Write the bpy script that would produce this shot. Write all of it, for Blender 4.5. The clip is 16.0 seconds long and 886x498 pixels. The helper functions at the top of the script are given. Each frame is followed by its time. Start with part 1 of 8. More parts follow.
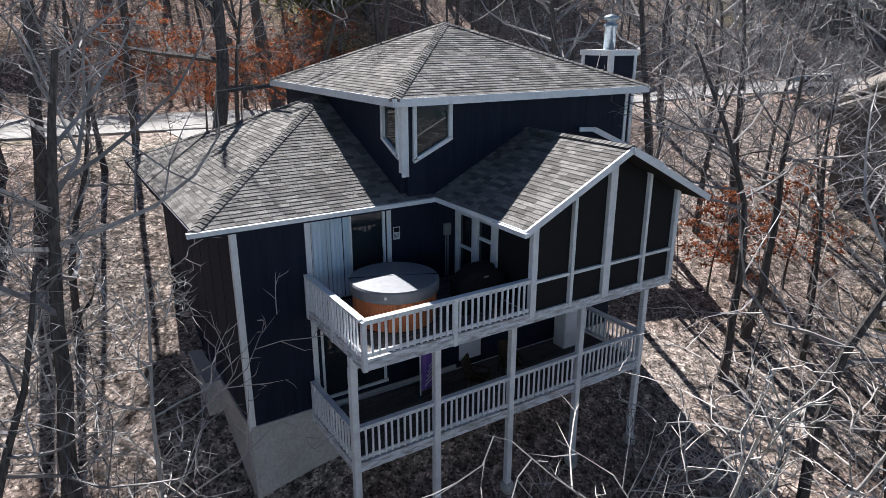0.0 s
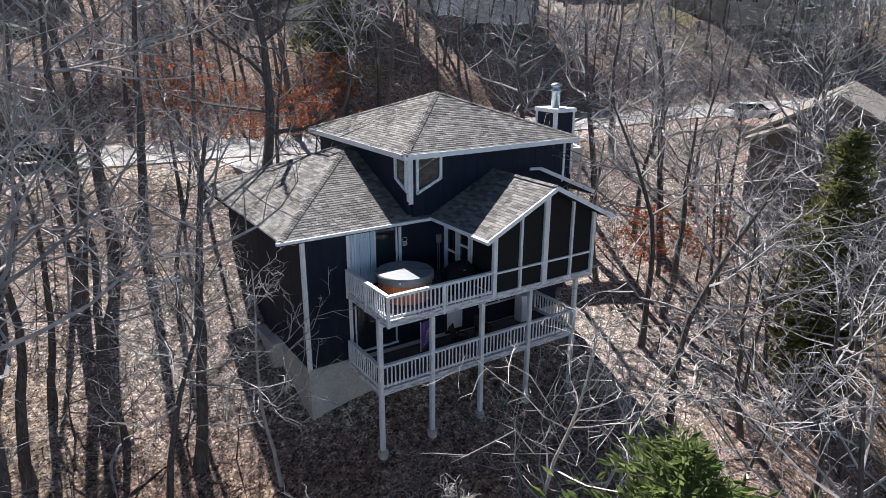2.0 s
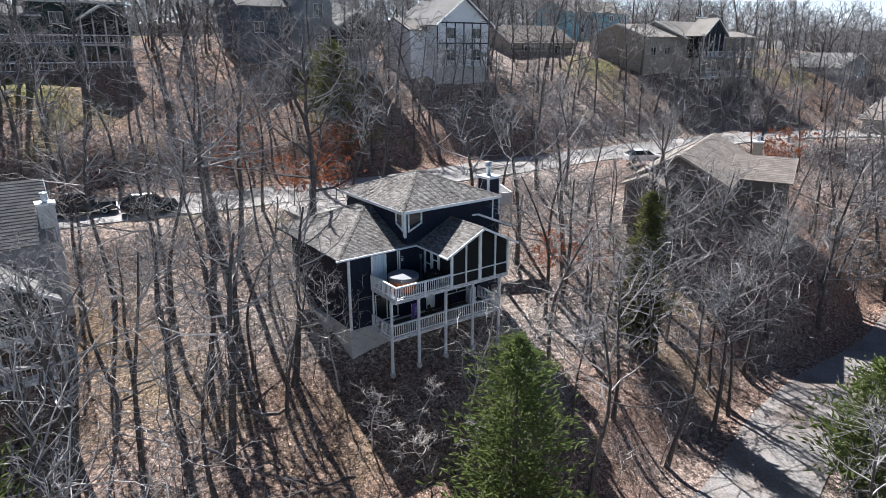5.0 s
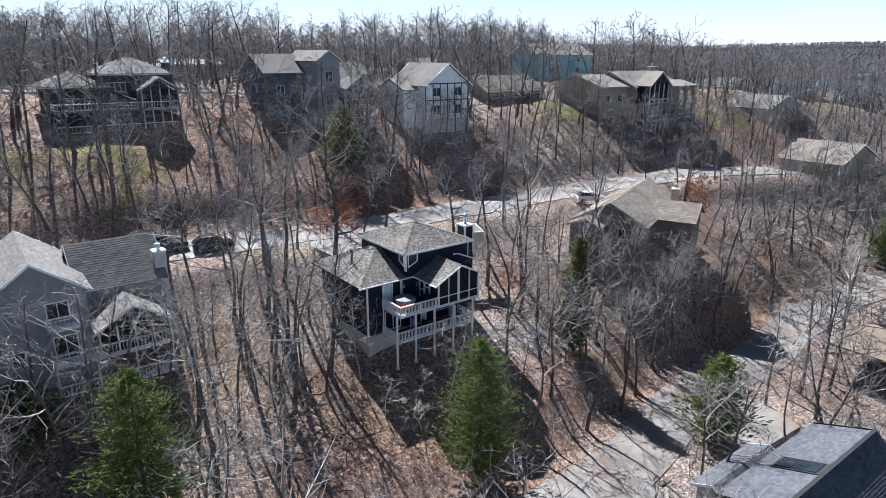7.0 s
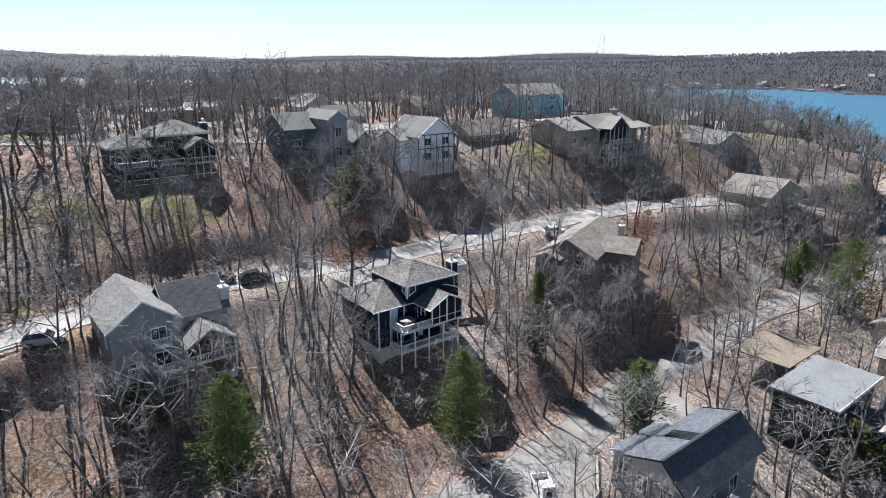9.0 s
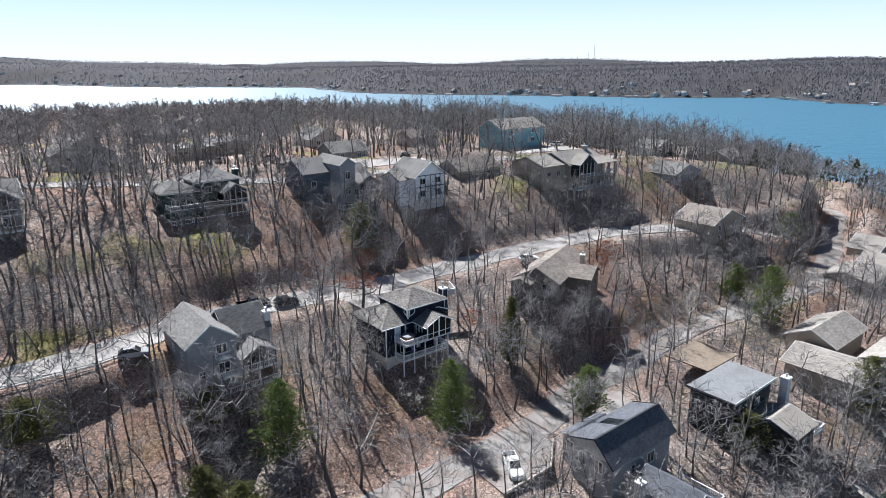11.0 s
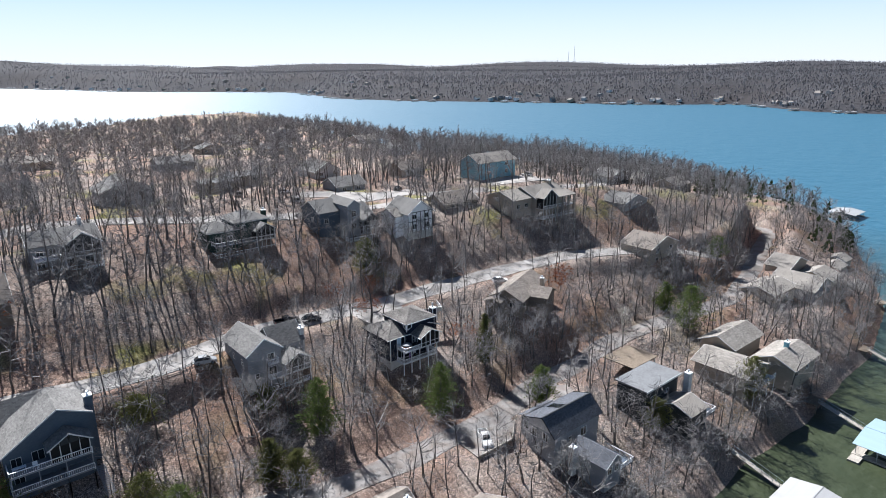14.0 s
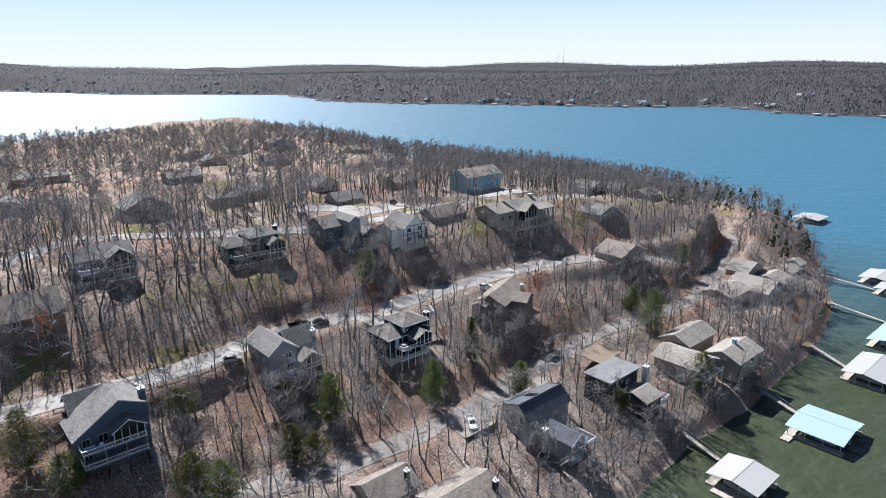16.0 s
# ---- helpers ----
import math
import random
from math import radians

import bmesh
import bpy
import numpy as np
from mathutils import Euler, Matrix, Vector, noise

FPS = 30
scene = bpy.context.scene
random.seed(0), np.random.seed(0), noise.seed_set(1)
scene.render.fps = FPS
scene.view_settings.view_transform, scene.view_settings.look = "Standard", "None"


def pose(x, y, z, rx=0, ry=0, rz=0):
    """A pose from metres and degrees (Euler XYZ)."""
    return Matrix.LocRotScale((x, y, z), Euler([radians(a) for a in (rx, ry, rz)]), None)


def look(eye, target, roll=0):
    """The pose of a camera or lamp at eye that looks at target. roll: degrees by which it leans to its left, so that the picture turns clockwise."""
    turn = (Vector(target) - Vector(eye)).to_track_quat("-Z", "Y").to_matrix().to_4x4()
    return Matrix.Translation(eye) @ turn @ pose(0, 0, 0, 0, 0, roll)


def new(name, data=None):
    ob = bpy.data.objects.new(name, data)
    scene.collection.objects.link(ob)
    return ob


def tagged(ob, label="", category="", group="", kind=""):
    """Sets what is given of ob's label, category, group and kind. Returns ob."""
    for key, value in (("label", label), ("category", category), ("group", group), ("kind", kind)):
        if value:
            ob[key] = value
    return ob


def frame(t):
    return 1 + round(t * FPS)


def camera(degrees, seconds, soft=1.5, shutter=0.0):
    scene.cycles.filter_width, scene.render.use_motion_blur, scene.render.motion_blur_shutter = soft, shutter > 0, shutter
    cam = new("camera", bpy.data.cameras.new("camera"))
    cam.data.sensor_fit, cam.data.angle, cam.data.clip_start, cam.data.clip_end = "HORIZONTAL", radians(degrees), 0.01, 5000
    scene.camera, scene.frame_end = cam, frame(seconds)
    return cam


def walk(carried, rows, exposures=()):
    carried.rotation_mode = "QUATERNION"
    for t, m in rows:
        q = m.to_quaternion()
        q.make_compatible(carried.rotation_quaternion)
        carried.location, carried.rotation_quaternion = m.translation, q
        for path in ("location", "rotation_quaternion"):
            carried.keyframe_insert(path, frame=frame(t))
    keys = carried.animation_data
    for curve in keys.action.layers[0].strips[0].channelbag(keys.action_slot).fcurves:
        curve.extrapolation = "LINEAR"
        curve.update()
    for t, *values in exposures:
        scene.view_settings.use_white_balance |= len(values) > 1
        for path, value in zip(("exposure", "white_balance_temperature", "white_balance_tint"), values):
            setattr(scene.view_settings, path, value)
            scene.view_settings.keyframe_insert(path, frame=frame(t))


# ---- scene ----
cam = camera(69.77, 16.0, soft=0.6)
# seconds, eye x y z, yaw, pitch, roll
ROWS = [
    (0.0, -5.033, -10.977, 9.478, -32.454, -18.206, -0.039),
    (0.5, -5.966, -12.283, 10.052, -32.712, -18.281, -0.189),
    (1.0, -6.987, -13.802, 10.691, -32.968, -18.235, -0.275),
    (1.5, -8.120, -15.571, 11.385, -33.184, -18.149, -0.276),
    (2.0, -9.385, -17.543, 12.162, -33.411, -18.127, -0.219),
    (2.5, -10.862, -19.769, 12.958, -33.754, -18.157, -0.226),
    (3.0, -12.509, -22.206, 13.867, -34.188, -18.141, -0.191),
    (3.5, -14.258, -24.687, 14.855, -34.678, -18.049, -0.028),
    (4.0, -16.050, -27.167, 15.938, -35.142, -17.819, 0.172),
    (6.5, -27.929, -43.371, 24.755, -37.071, -17.189, -0.246),
    (7.0, -30.811, -46.916, 26.968, -37.341, -17.025, -0.162),
    (7.5, -33.736, -50.511, 29.194, -37.639, -16.854, -0.109),
    (8.0, -36.679, -54.205, 31.430, -37.897, -16.763, -0.081),
    (8.5, -39.586, -57.991, 33.833, -38.128, -16.547, 0.019),
    (9.0, -42.509, -61.823, 36.276, -38.367, -16.340, 0.126),
    (11.5, -59.278, -82.888, 50.207, -39.272, -15.974, 0.188),
    (12.0, -62.810, -86.870, 52.892, -39.603, -15.997, 0.127),
    (12.5, -66.360, -90.835, 55.595, -39.902, -15.986, 0.103),
    (13.0, -69.949, -94.780, 58.315, -40.155, -15.990, 0.133),
    (13.5, -73.476, -98.716, 60.985, -40.393, -16.007, 0.113),
    (14.0, -76.963, -102.674, 63.589, -40.605, -16.016, 0.169),
    (14.5, -80.390, -106.672, 66.105, -40.824, -16.016, 0.231),
    (15.0, -83.828, -110.710, 68.508, -41.032, -16.104, 0.224),
    (15.5, -87.225, -114.670, 70.839, -41.236, -16.094, 0.283),
    (16.0, -90.576, -118.552, 73.134, -41.432, -16.082, 0.315),
]
walk(cam, [(t, pose(x, y, z, 90 + pitch, roll, yaw)) for t, x, y, z, yaw, pitch, roll in ROWS],
     exposures=[(0.0, 1.19, 6000, 12), (2.5, 1.36, 6050, 12), (4.0, 1.36, 6050, 12), (7.0, 1.27, 5850, 12), (9.0, 1.24, 5850, 11), (12.5, 1.17, 5900, 11), (16.0, 1.08, 5900, 12)])
# ---- end of camera ----
# ---- light ----
SUN_AZ, SUN_EL = 9.5, 46.0            # degrees from +y towards +x, above the horizon
world = bpy.data.worlds.new("sky")
scene.world = world
world.use_nodes = True
wn = world.node_tree.nodes
sky = wn.new("ShaderNodeTexSky")
sky.sky_type = "NISHITA"
sky.sun_disc = False
sky.sun_elevation = radians(SUN_EL)
sky.sun_rotation = radians(SUN_AZ)
sky.air_density, sky.dust_density, sky.ozone_density, sky.altitude = 0.8, 0.2, 3.0, 250
# pale haze low over the horizon
way = wn.new("ShaderNodeTexCoord")
split = wn.new("ShaderNodeSeparateXYZ")
low_sky = wn.new("ShaderNodeValToRGB")
low_sky.color_ramp.elements[0].color = (0.97, 0.985, 1.0, 1)
low_sky.color_ramp.elements[1].position, low_sky.color_ramp.elements[1].color = 0.16, (0.60, 0.88, 0.98, 1)
bright = wn.new("ShaderNodeVectorMath")
bright.operation = "SCALE"
bright.inputs["Scale"].default_value = 17.0
share = wn.new("ShaderNodeMapRange")
share.interpolation_type = "SMOOTHSTEP"
share.inputs[1].default_value, share.inputs[2].default_value, share.inputs[3].default_value, share.inputs[4].default_value = 0.02, 0.30, 0.85, 0.0
haze = wn.new("ShaderNodeMix")
haze.data_type = "RGBA"
ln = world.node_tree.links
ln.new(way.outputs["Generated"], split.inputs[0])
ln.new(split.outputs["Z"], low_sky.inputs[0])
ln.new(split.outputs["Z"], share.inputs[0])
ln.new(low_sky.outputs[0], bright.inputs[0])
ln.new(share.outputs[0], haze.inputs[0])
ln.new(sky.outputs[0], haze.inputs[6])
ln.new(bright.outputs[0], haze.inputs[7])
ln.new(haze.outputs[2], wn["Background"].inputs[0])
wn["Background"].inputs[1].default_value = 0.030
sun_data = bpy.data.lights.new("sun", "SUN")
sun_data.energy, sun_data.angle, sun_data.color = 5.0, radians(0.53), (1.0, 0.955, 0.88)
sun = new("sun", sun_data)
sun.matrix_world = look((0, 0, 0), (-math.sin(radians(SUN_AZ)) * math.cos(radians(SUN_EL)), -math.cos(radians(SUN_AZ)) * math.cos(radians(SUN_EL)), -math.sin(radians(SUN_EL))))
scene.view_settings.exposure = 0.0


# ---- materials ----
def mat(name, base, rough=0.8, metal=0.0, grain=0.0, grain_scale=8.0, stain=0.0, stain_scale=0.6, bump=0.0, bump_scale=20.0,
        tint=None, piece=0.0, spec=None, stretch=(1, 1, 1), island=False):
    """A surface with grain and stains on the object's own coordinates; tint: the colour that the stains lean to; piece: how far single pieces differ."""
    m = bpy.data.materials.new(name)
    m.use_nodes = True
    nt = m.node_tree
    n, lk = nt.nodes, nt.links
    bs = n["Principled BSDF"]
    bs.inputs["Roughness"].default_value = rough
    bs.inputs["Metallic"].default_value = metal
    bs.inputs["Specular IOR Level"].default_value = spec if spec is not None else (0.5 if rough < 0.6 else 0.08)
    geo = n.new("ShaderNodeNewGeometry")
    mp = n.new("ShaderNodeMapping")
    mp.inputs["Scale"].default_value = stretch
    lk.new(geo.outputs["Position"], mp.inputs[0])
    col = n.new("ShaderNodeRGB")
    col.outputs[0].default_value = (*base, 1)
    out = col.outputs[0]
    if stain:
        tx = n.new("ShaderNodeTexNoise")
        tx.inputs["Scale"].default_value, tx.inputs["Detail"].default_value, tx.inputs["Roughness"].default_value = stain_scale, 5, 0.6
        lk.new(mp.outputs[0], tx.inputs["Vector"])
        rp = n.new("ShaderNodeMapRange")
        rp.inputs[1].default_value, rp.inputs[2].default_value, rp.inputs[4].default_value = 0.42, 0.68, stain
        lk.new(tx.outputs[0], rp.inputs[0])
        mx = n.new("ShaderNodeMix")
        mx.data_type = "RGBA"
        mx.inputs[7].default_value = (*(tint or [c * 0.45 for c in base]), 1)
        lk.new(rp.outputs[0], mx.inputs[0])
        lk.new(out, mx.inputs[6])
        out = mx.outputs[2]
    if grain or piece:
        val = None
        if grain:
            tx = n.new("ShaderNodeTexNoise")
            tx.inputs["Scale"].default_value, tx.inputs["Detail"].default_value = grain_scale, 4
            lk.new(mp.outputs[0], tx.inputs["Vector"])
            rp = n.new("ShaderNodeMapRange")
            rp.inputs[1].default_value, rp.inputs[2].default_value = 0.3, 0.7
            rp.inputs[3].default_value, rp.inputs[4].default_value = 1 - grain, 1 + grain
            lk.new(tx.outputs[0], rp.inputs[0])
            val = rp.outputs[0]
        if piece:
            if island:
                rnd = geo.outputs["Random Per Island"]
            else:
                rnd = n.new("ShaderNodeObjectInfo").outputs["Random"]
            rp2 = n.new("ShaderNodeMapRange")
            rp2.inputs[3].default_value, rp2.inputs[4].default_value = 1 - piece, 1 + piece
            lk.new(rnd, rp2.inputs[0])
            if val is None:
                val = rp2.outputs[0]
            else:
                mu = n.new("ShaderNodeMath")
                mu.operation = "MULTIPLY"
                lk.new(val, mu.inputs[0]); lk.new(rp2.outputs[0], mu.inputs[1])
                val = mu.outputs[0]
        sc = n.new("ShaderNodeVectorMath")
        sc.operation = "SCALE"
        lk.new(out, sc.inputs[0]); lk.new(val, sc.inputs["Scale"])
        out = sc.outputs[0]
    lk.new(out, bs.inputs["Base Color"])
    if bump:
        tb = n.new("ShaderNodeTexNoise")
        tb.inputs["Scale"].default_value, tb.inputs["Detail"].default_value = bump_scale, 4
        lk.new(mp.outputs[0], tb.inputs["Vector"])
        bp = n.new("ShaderNodeBump")
        bp.inputs["Strength"].default_value, bp.inputs["Distance"].default_value = bump, 0.05
        lk.new(tb.outputs[0], bp.inputs["Height"])
        lk.new(bp.outputs[0], bs.inputs["Normal"])
    return m


def glass_mat(name, tint=(0.02, 0.025, 0.03), rough=0.03):
    """Dark window glass over an unlit room: a mirror-like coat on near-black."""
    m = mat(name, tint, rough, spec=0.7)
    m.node_tree.nodes["Principled BSDF"].inputs["IOR"].default_value = 1.5
    return m


M_NAVY = mat("navy_siding", (0.012, 0.017, 0.034), 0.68, spec=0.2, grain=0.18, grain_scale=3, stain=0.35, stain_scale=0.7, tint=(0.025, 0.032, 0.055), bump=0.15, bump_scale=30, stretch=(6, 6, 0.5))
M_WHITE = mat("white_paint", (0.86, 0.87, 0.89), 0.5, grain=0.06, stain=0.25, stain_scale=1.8, tint=(0.55, 0.56, 0.58), bump=0.1, bump_scale=40)
M_RAIL = mat("weathered_white_paint", (0.88, 0.89, 0.91), 0.55, grain=0.06, grain_scale=14, stain=0.3, stain_scale=3.2, tint=(0.50, 0.51, 0.54), bump=0.15, bump_scale=60, piece=0.06)
M_PEEL = mat("peeling_rim_paint", (0.82, 0.84, 0.88), 0.6, grain=0.08, grain_scale=18, stain=0.7, stain_scale=5.5, tint=(0.14, 0.10, 0.08), bump=0.3, bump_scale=40, stretch=(0.5, 0.5, 2.2))
M_SHINGLE = mat("brown_grey_shingles", (0.215, 0.203, 0.19), 0.9, grain=0.4, grain_scale=45, stain=0.55, stain_scale=0.6, tint=(0.10, 0.09, 0.085), bump=0.4, bump_scale=120, piece=0.42, island=True)
M_SHINGLE_P = mat("brown_grey_shingle_piece", (0.215, 0.203, 0.19), 0.9, grain=0.4, grain_scale=45, stain=0.55, stain_scale=0.6, tint=(0.10, 0.09, 0.085), bump=0.4, bump_scale=120, piece=0.42)
M_UNDER = mat("roof_underlay", (0.045, 0.042, 0.04), 0.95, grain=0.2)
M_DECK = mat("grey_deck_boards", (0.13, 0.12, 0.115), 0.8, grain=0.3, grain_scale=10, stain=0.5, stain_scale=1.5, tint=(0.05, 0.045, 0.04), piece=0.2, bump=0.2, stretch=(1, 5, 1))
M_CONC = mat("foundation_concrete", (0.56, 0.55, 0.53), 0.9, grain=0.15, grain_scale=14, stain=0.5, stain_scale=0.9, tint=(0.38, 0.36, 0.33), bump=0.3, bump_scale=25)
M_GLASS = glass_mat("window_glass")
M_SCREEN = mat("insect_screen", (0.015, 0.015, 0.016), 0.75, spec=0.2)
M_CURTAIN = mat("pale_curtain", (0.60, 0.71, 0.80), 0.9, grain=0.1, stretch=(9, 9, 0.3), grain_scale=3)
M_TUBLID = mat("tub_cover_vinyl", (0.17, 0.175, 0.19), 0.55, grain=0.1, grain_scale=6, bump=0.1, bump_scale=30)
M_CEDAR = mat("orange_cedar_staves", (0.42, 0.13, 0.045), 0.55, grain=0.3, grain_scale=6, stretch=(6, 6, 0.6), piece=0.12)
M_BLACK = mat("black_cover", (0.012, 0.012, 0.014), 0.6, grain=0.2, bump=0.3, bump_scale=8)
M_STEEL = mat("galvanised_steel", (0.45, 0.52, 0.58), 0.4, metal=0.7, grain=0.15, stain=0.3, tint=(0.25, 0.27, 0.28))
M_GREY = mat("grey_box", (0.25, 0.25, 0.26), 0.6, grain=0.1)
M_PURPLE = mat("purple_towel", (0.22, 0.12, 0.42), 0.95, grain=0.15, grain_scale=40)
M_STRIPE = mat("pale_towel_stripe", (0.62, 0.55, 0.75), 0.95, grain=0.1, grain_scale=40)
M_CHAIR = mat("dark_wicker", (0.05, 0.035, 0.025), 0.8, grain=0.3, grain_scale=30)
M_SIGN = mat("white_sign", (0.7, 0.7, 0.68), 0.5, grain=0.05)
M_INK = mat("black_ink", (0.02, 0.02, 0.02), 0.6, grain=0.1)


# ---- building helpers ----
def mesh_of(name, bm, material, smooth=False):
    me = bpy.data.meshes.new(name)
    bm.normal_update()
    bm.to_mesh(me)
    bm.free()
    me.materials.append(material)
    if smooth:
        for p in me.polygons:
            p.use_smooth = True
    return me


def part(name, bm, material, parent=None, label="", smooth=False):
    """Links a bmesh as one mesh object under a thing or under a part."""
    ob = new(name, mesh_of(name, bm, material, smooth))
    ob.parent = parent
    if label:
        ob["label"] = label
    return ob


def thing(name, label, category, at=(0, 0, 0), rz=0.0, group="", kind=""):
    ob = new(name)
    ob.matrix_world = pose(*at, 0, 0, rz)
    return tagged(ob, label, category, group, kind)


def box(bm, x0, y0, z0, x1, y1, z1, bevel=0.0):
    vs = [bm.verts.new((x, y, z)) for x in (x0, x1) for y in (y0, y1) for z in (z0, z1)]
    fs = [bm.faces.new([vs[i] for i in q]) for q in ((0, 1, 3, 2), (4, 6, 7, 5), (0, 4, 5, 1), (2, 3, 7, 6), (0, 2, 6, 4), (1, 5, 7, 3))]
    if bevel:
        es = {e for f in fs for e in f.edges}
        bmesh.ops.bevel(bm, geom=list(es), offset=bevel, segments=1, affect="EDGES")
    return bm


def bx(*a, bevel=0.0):
    return box(bmesh.new(), *a, bevel=bevel)


def prism(bm, poly, d):
    """A flat polygon (list of 3D points) given the thickness vector d."""
    a = [bm.verts.new(p) for p in poly]
    b = [bm.verts.new(Vector(p) + Vector(d)) for p in poly]
    n = len(poly)
    bm.faces.new(a[::-1]); bm.faces.new(b)
    for i in range(n):
        bm.faces.new((a[i], a[(i + 1) % n], b[(i + 1) % n], b[i]))
    bmesh.ops.recalc_face_normals(bm, faces=bm.faces[:])
    return bm


def beam(bm, p, q, w, h):
    """A square bar from p to q, w across and h high."""
    p, q = Vector(p), Vector(q)
    d = (q - p).normalized()
    side = d.cross(Vector((0, 0, 1)))
    side = side.normalized() if side.length > 0.05 else Vector((1, 0, 0))
    up = side.cross(d).normalized()
    c = [side * sx * w / 2 + up * sz * h / 2 for sx, sz in ((-1, -1), (1, -1), (1, 1), (-1, 1))]
    a, b = [bm.verts.new(p + o) for o in c], [bm.verts.new(q + o) for o in c]
    bm.faces.new(a[::-1]); bm.faces.new(b)
    for i in range(4):
        bm.faces.new((a[i], a[(i + 1) % 4], b[(i + 1) % 4], b[i]))
    return bm


def bar(p, q, w, h):
    return beam(bmesh.new(), p, q, w, h)


def turned(profile, n=24, top=True):
    """A lathe form round z from (radius, height) pairs."""
    bm = bmesh.new()
    rings = [[bm.verts.new((r * math.cos(2 * math.pi * i / n), r * math.sin(2 * math.pi * i / n), z)) for i in range(n)] for r, z in profile]
    for a, b in zip(rings, rings[1:]):
        for i in range(n):
            bm.faces.new((a[i], a[(i + 1) % n], b[(i + 1) % n], b[i]))
    bm.faces.new(rings[0][::-1])
    if top:
        bm.faces.new(rings[-1])
    return bm


def moved(bm, *a):
    bmesh.ops.transform(bm, matrix=pose(*a), verts=bm.verts[:])
    return bm
# ---- land ----
LAKE = -18.0
ROAD_UP = [(-140, 31, 5.0), (-100, 29, 5.2), (-73, 26, 5.3), (-55, 23.6, 5.3), (-42, 23.6, 5.4), (-28, 26.6, 5.4), (-13, 26.6, 5.4), (0, 25, 5.4), (11, 23.2, 5.4), (35, 22.6, 5.5), (57, 21.2, 5.6), (80, 18.5, 5.6), (98, 11, 5.2), (118, 4, 3.0), (136, -3, -1.5)]
ROAD_LOW = [(-110, 6, -8.5), (-80, -3, -8.3), (-60, -9, -8.2), (-41, -13.5, -8.0), (-30, -17, -8.0), (-16, -18.5, -8.0), (-2, -18.5, -8.0), (12, -18.5, -8.0), (24, -15.5, -7.8), (42, -15.0, -7.5), (60, -14.0, -6.5), (84, -16.5, -6.2), (104, -19, -6.4), (119, -18, -6.5), (145, -11, -6.4), (172, -2, -6.4), (190, 4, -6.4), (206, 9, -6.2), (218, 30, -6.0)]
ROAD_TOP = [(-190, 100, 19.0), (-120, 92, 19.4), (-88, 84, 19.8), (-70, 92, 20.2), (-58, 102, 20.5), (-46, 103, 20.5), (-29, 94, 20.5), (-11, 80, 20.5), (4, 71, 20.5), (18, 65.5, 20.4), (36, 65, 20.2), (58, 68, 20.0), (80, 66, 19.6), (104, 61, 19.0), (125, 55, 17.5), (150, 58, 15.0), (170, 68, 13.0)]
ROADS = (("road_upper", ROAD_UP, 3.9), ("road_lower", ROAD_LOW, 3.0), ("road_ridge", ROAD_TOP, 4.2))
SHORE = [(-260, -95), (-150, -72), (-60, -58), (20, -57), (48, -55), (75, -57), (108, -55), (127, -55), (172, -46), (207, -32), (260, -8), (298, 12), (312, 60), (335, 150), (326, 230), (278, 328), (302, 415), (312, 515), (378, 742), (390, 1000), (292, 935), (213, 900), (85, 760), (10, 720), (-150, 690), (-330, 640), (-400, 300), (-330, 20)]
PROFILE_Y = [-70, -60, -50, -40, -30, -22, -14, -8, 0, 8, 14, 19, 28, 34, 45, 58, 66, 85, 150, 250, 400, 600, 900, 1400]
PROFILE_Z = [-19, -17.6, -14.5, -11.8, -9.6, -8.2, -7.2, -5.4, -3.2, 0.0, 2.8, 5.0, 5.6, 8.8, 14.6, 18.4, 20.1, 20.6, 20, 16, 8, 0, -4, -6]
BEND_X = [-300, -60, -40, 0, 50, 90, 130, 200, 300]
BEND_Y = [14, 5, 4, 0, -2, -6, -14, -26, -30]


def shore_distance(x, y):
    """Signed distance to the shoreline, positive on land (numpy arrays)."""
    best = np.full(np.shape(x), 1e9)
    inside = np.zeros(np.shape(x), bool)
    for (x0, y0), (x1, y1) in zip(SHORE, SHORE[1:] + SHORE[:1]):
        dx, dy = x1 - x0, y1 - y0
        k = np.clip(((x - x0) * dx + (y - y0) * dy) / (dx * dx + dy * dy), 0, 1)
        best = np.minimum(best, np.hypot(x - x0 - k * dx, y - y0 - k * dy))
        hit = (y0 > y) != (y1 > y)
        inside ^= hit & (x < dx * (y - y0) / (dy if dy else 1e-9) + x0)
    return np.where(inside, best, -best)


def road_near(x, y, line):
    """Distance to a road's centre line and the road's height there."""
    best, high = np.full(np.shape(x), 1e9), np.zeros(np.shape(x))
    for (x0, y0, z0), (x1, y1, z1) in zip(line, line[1:]):
        dx, dy = x1 - x0, y1 - y0
        k = np.clip(((x - x0) * dx + (y - y0) * dy) / (dx * dx + dy * dy), 0, 1)
        d = np.hypot(x - x0 - k * dx, y - y0 - k * dy)
        high = np.where(d < best, z0 + k * (z1 - z0), high)
        best = np.minimum(best, d)
    return best, high


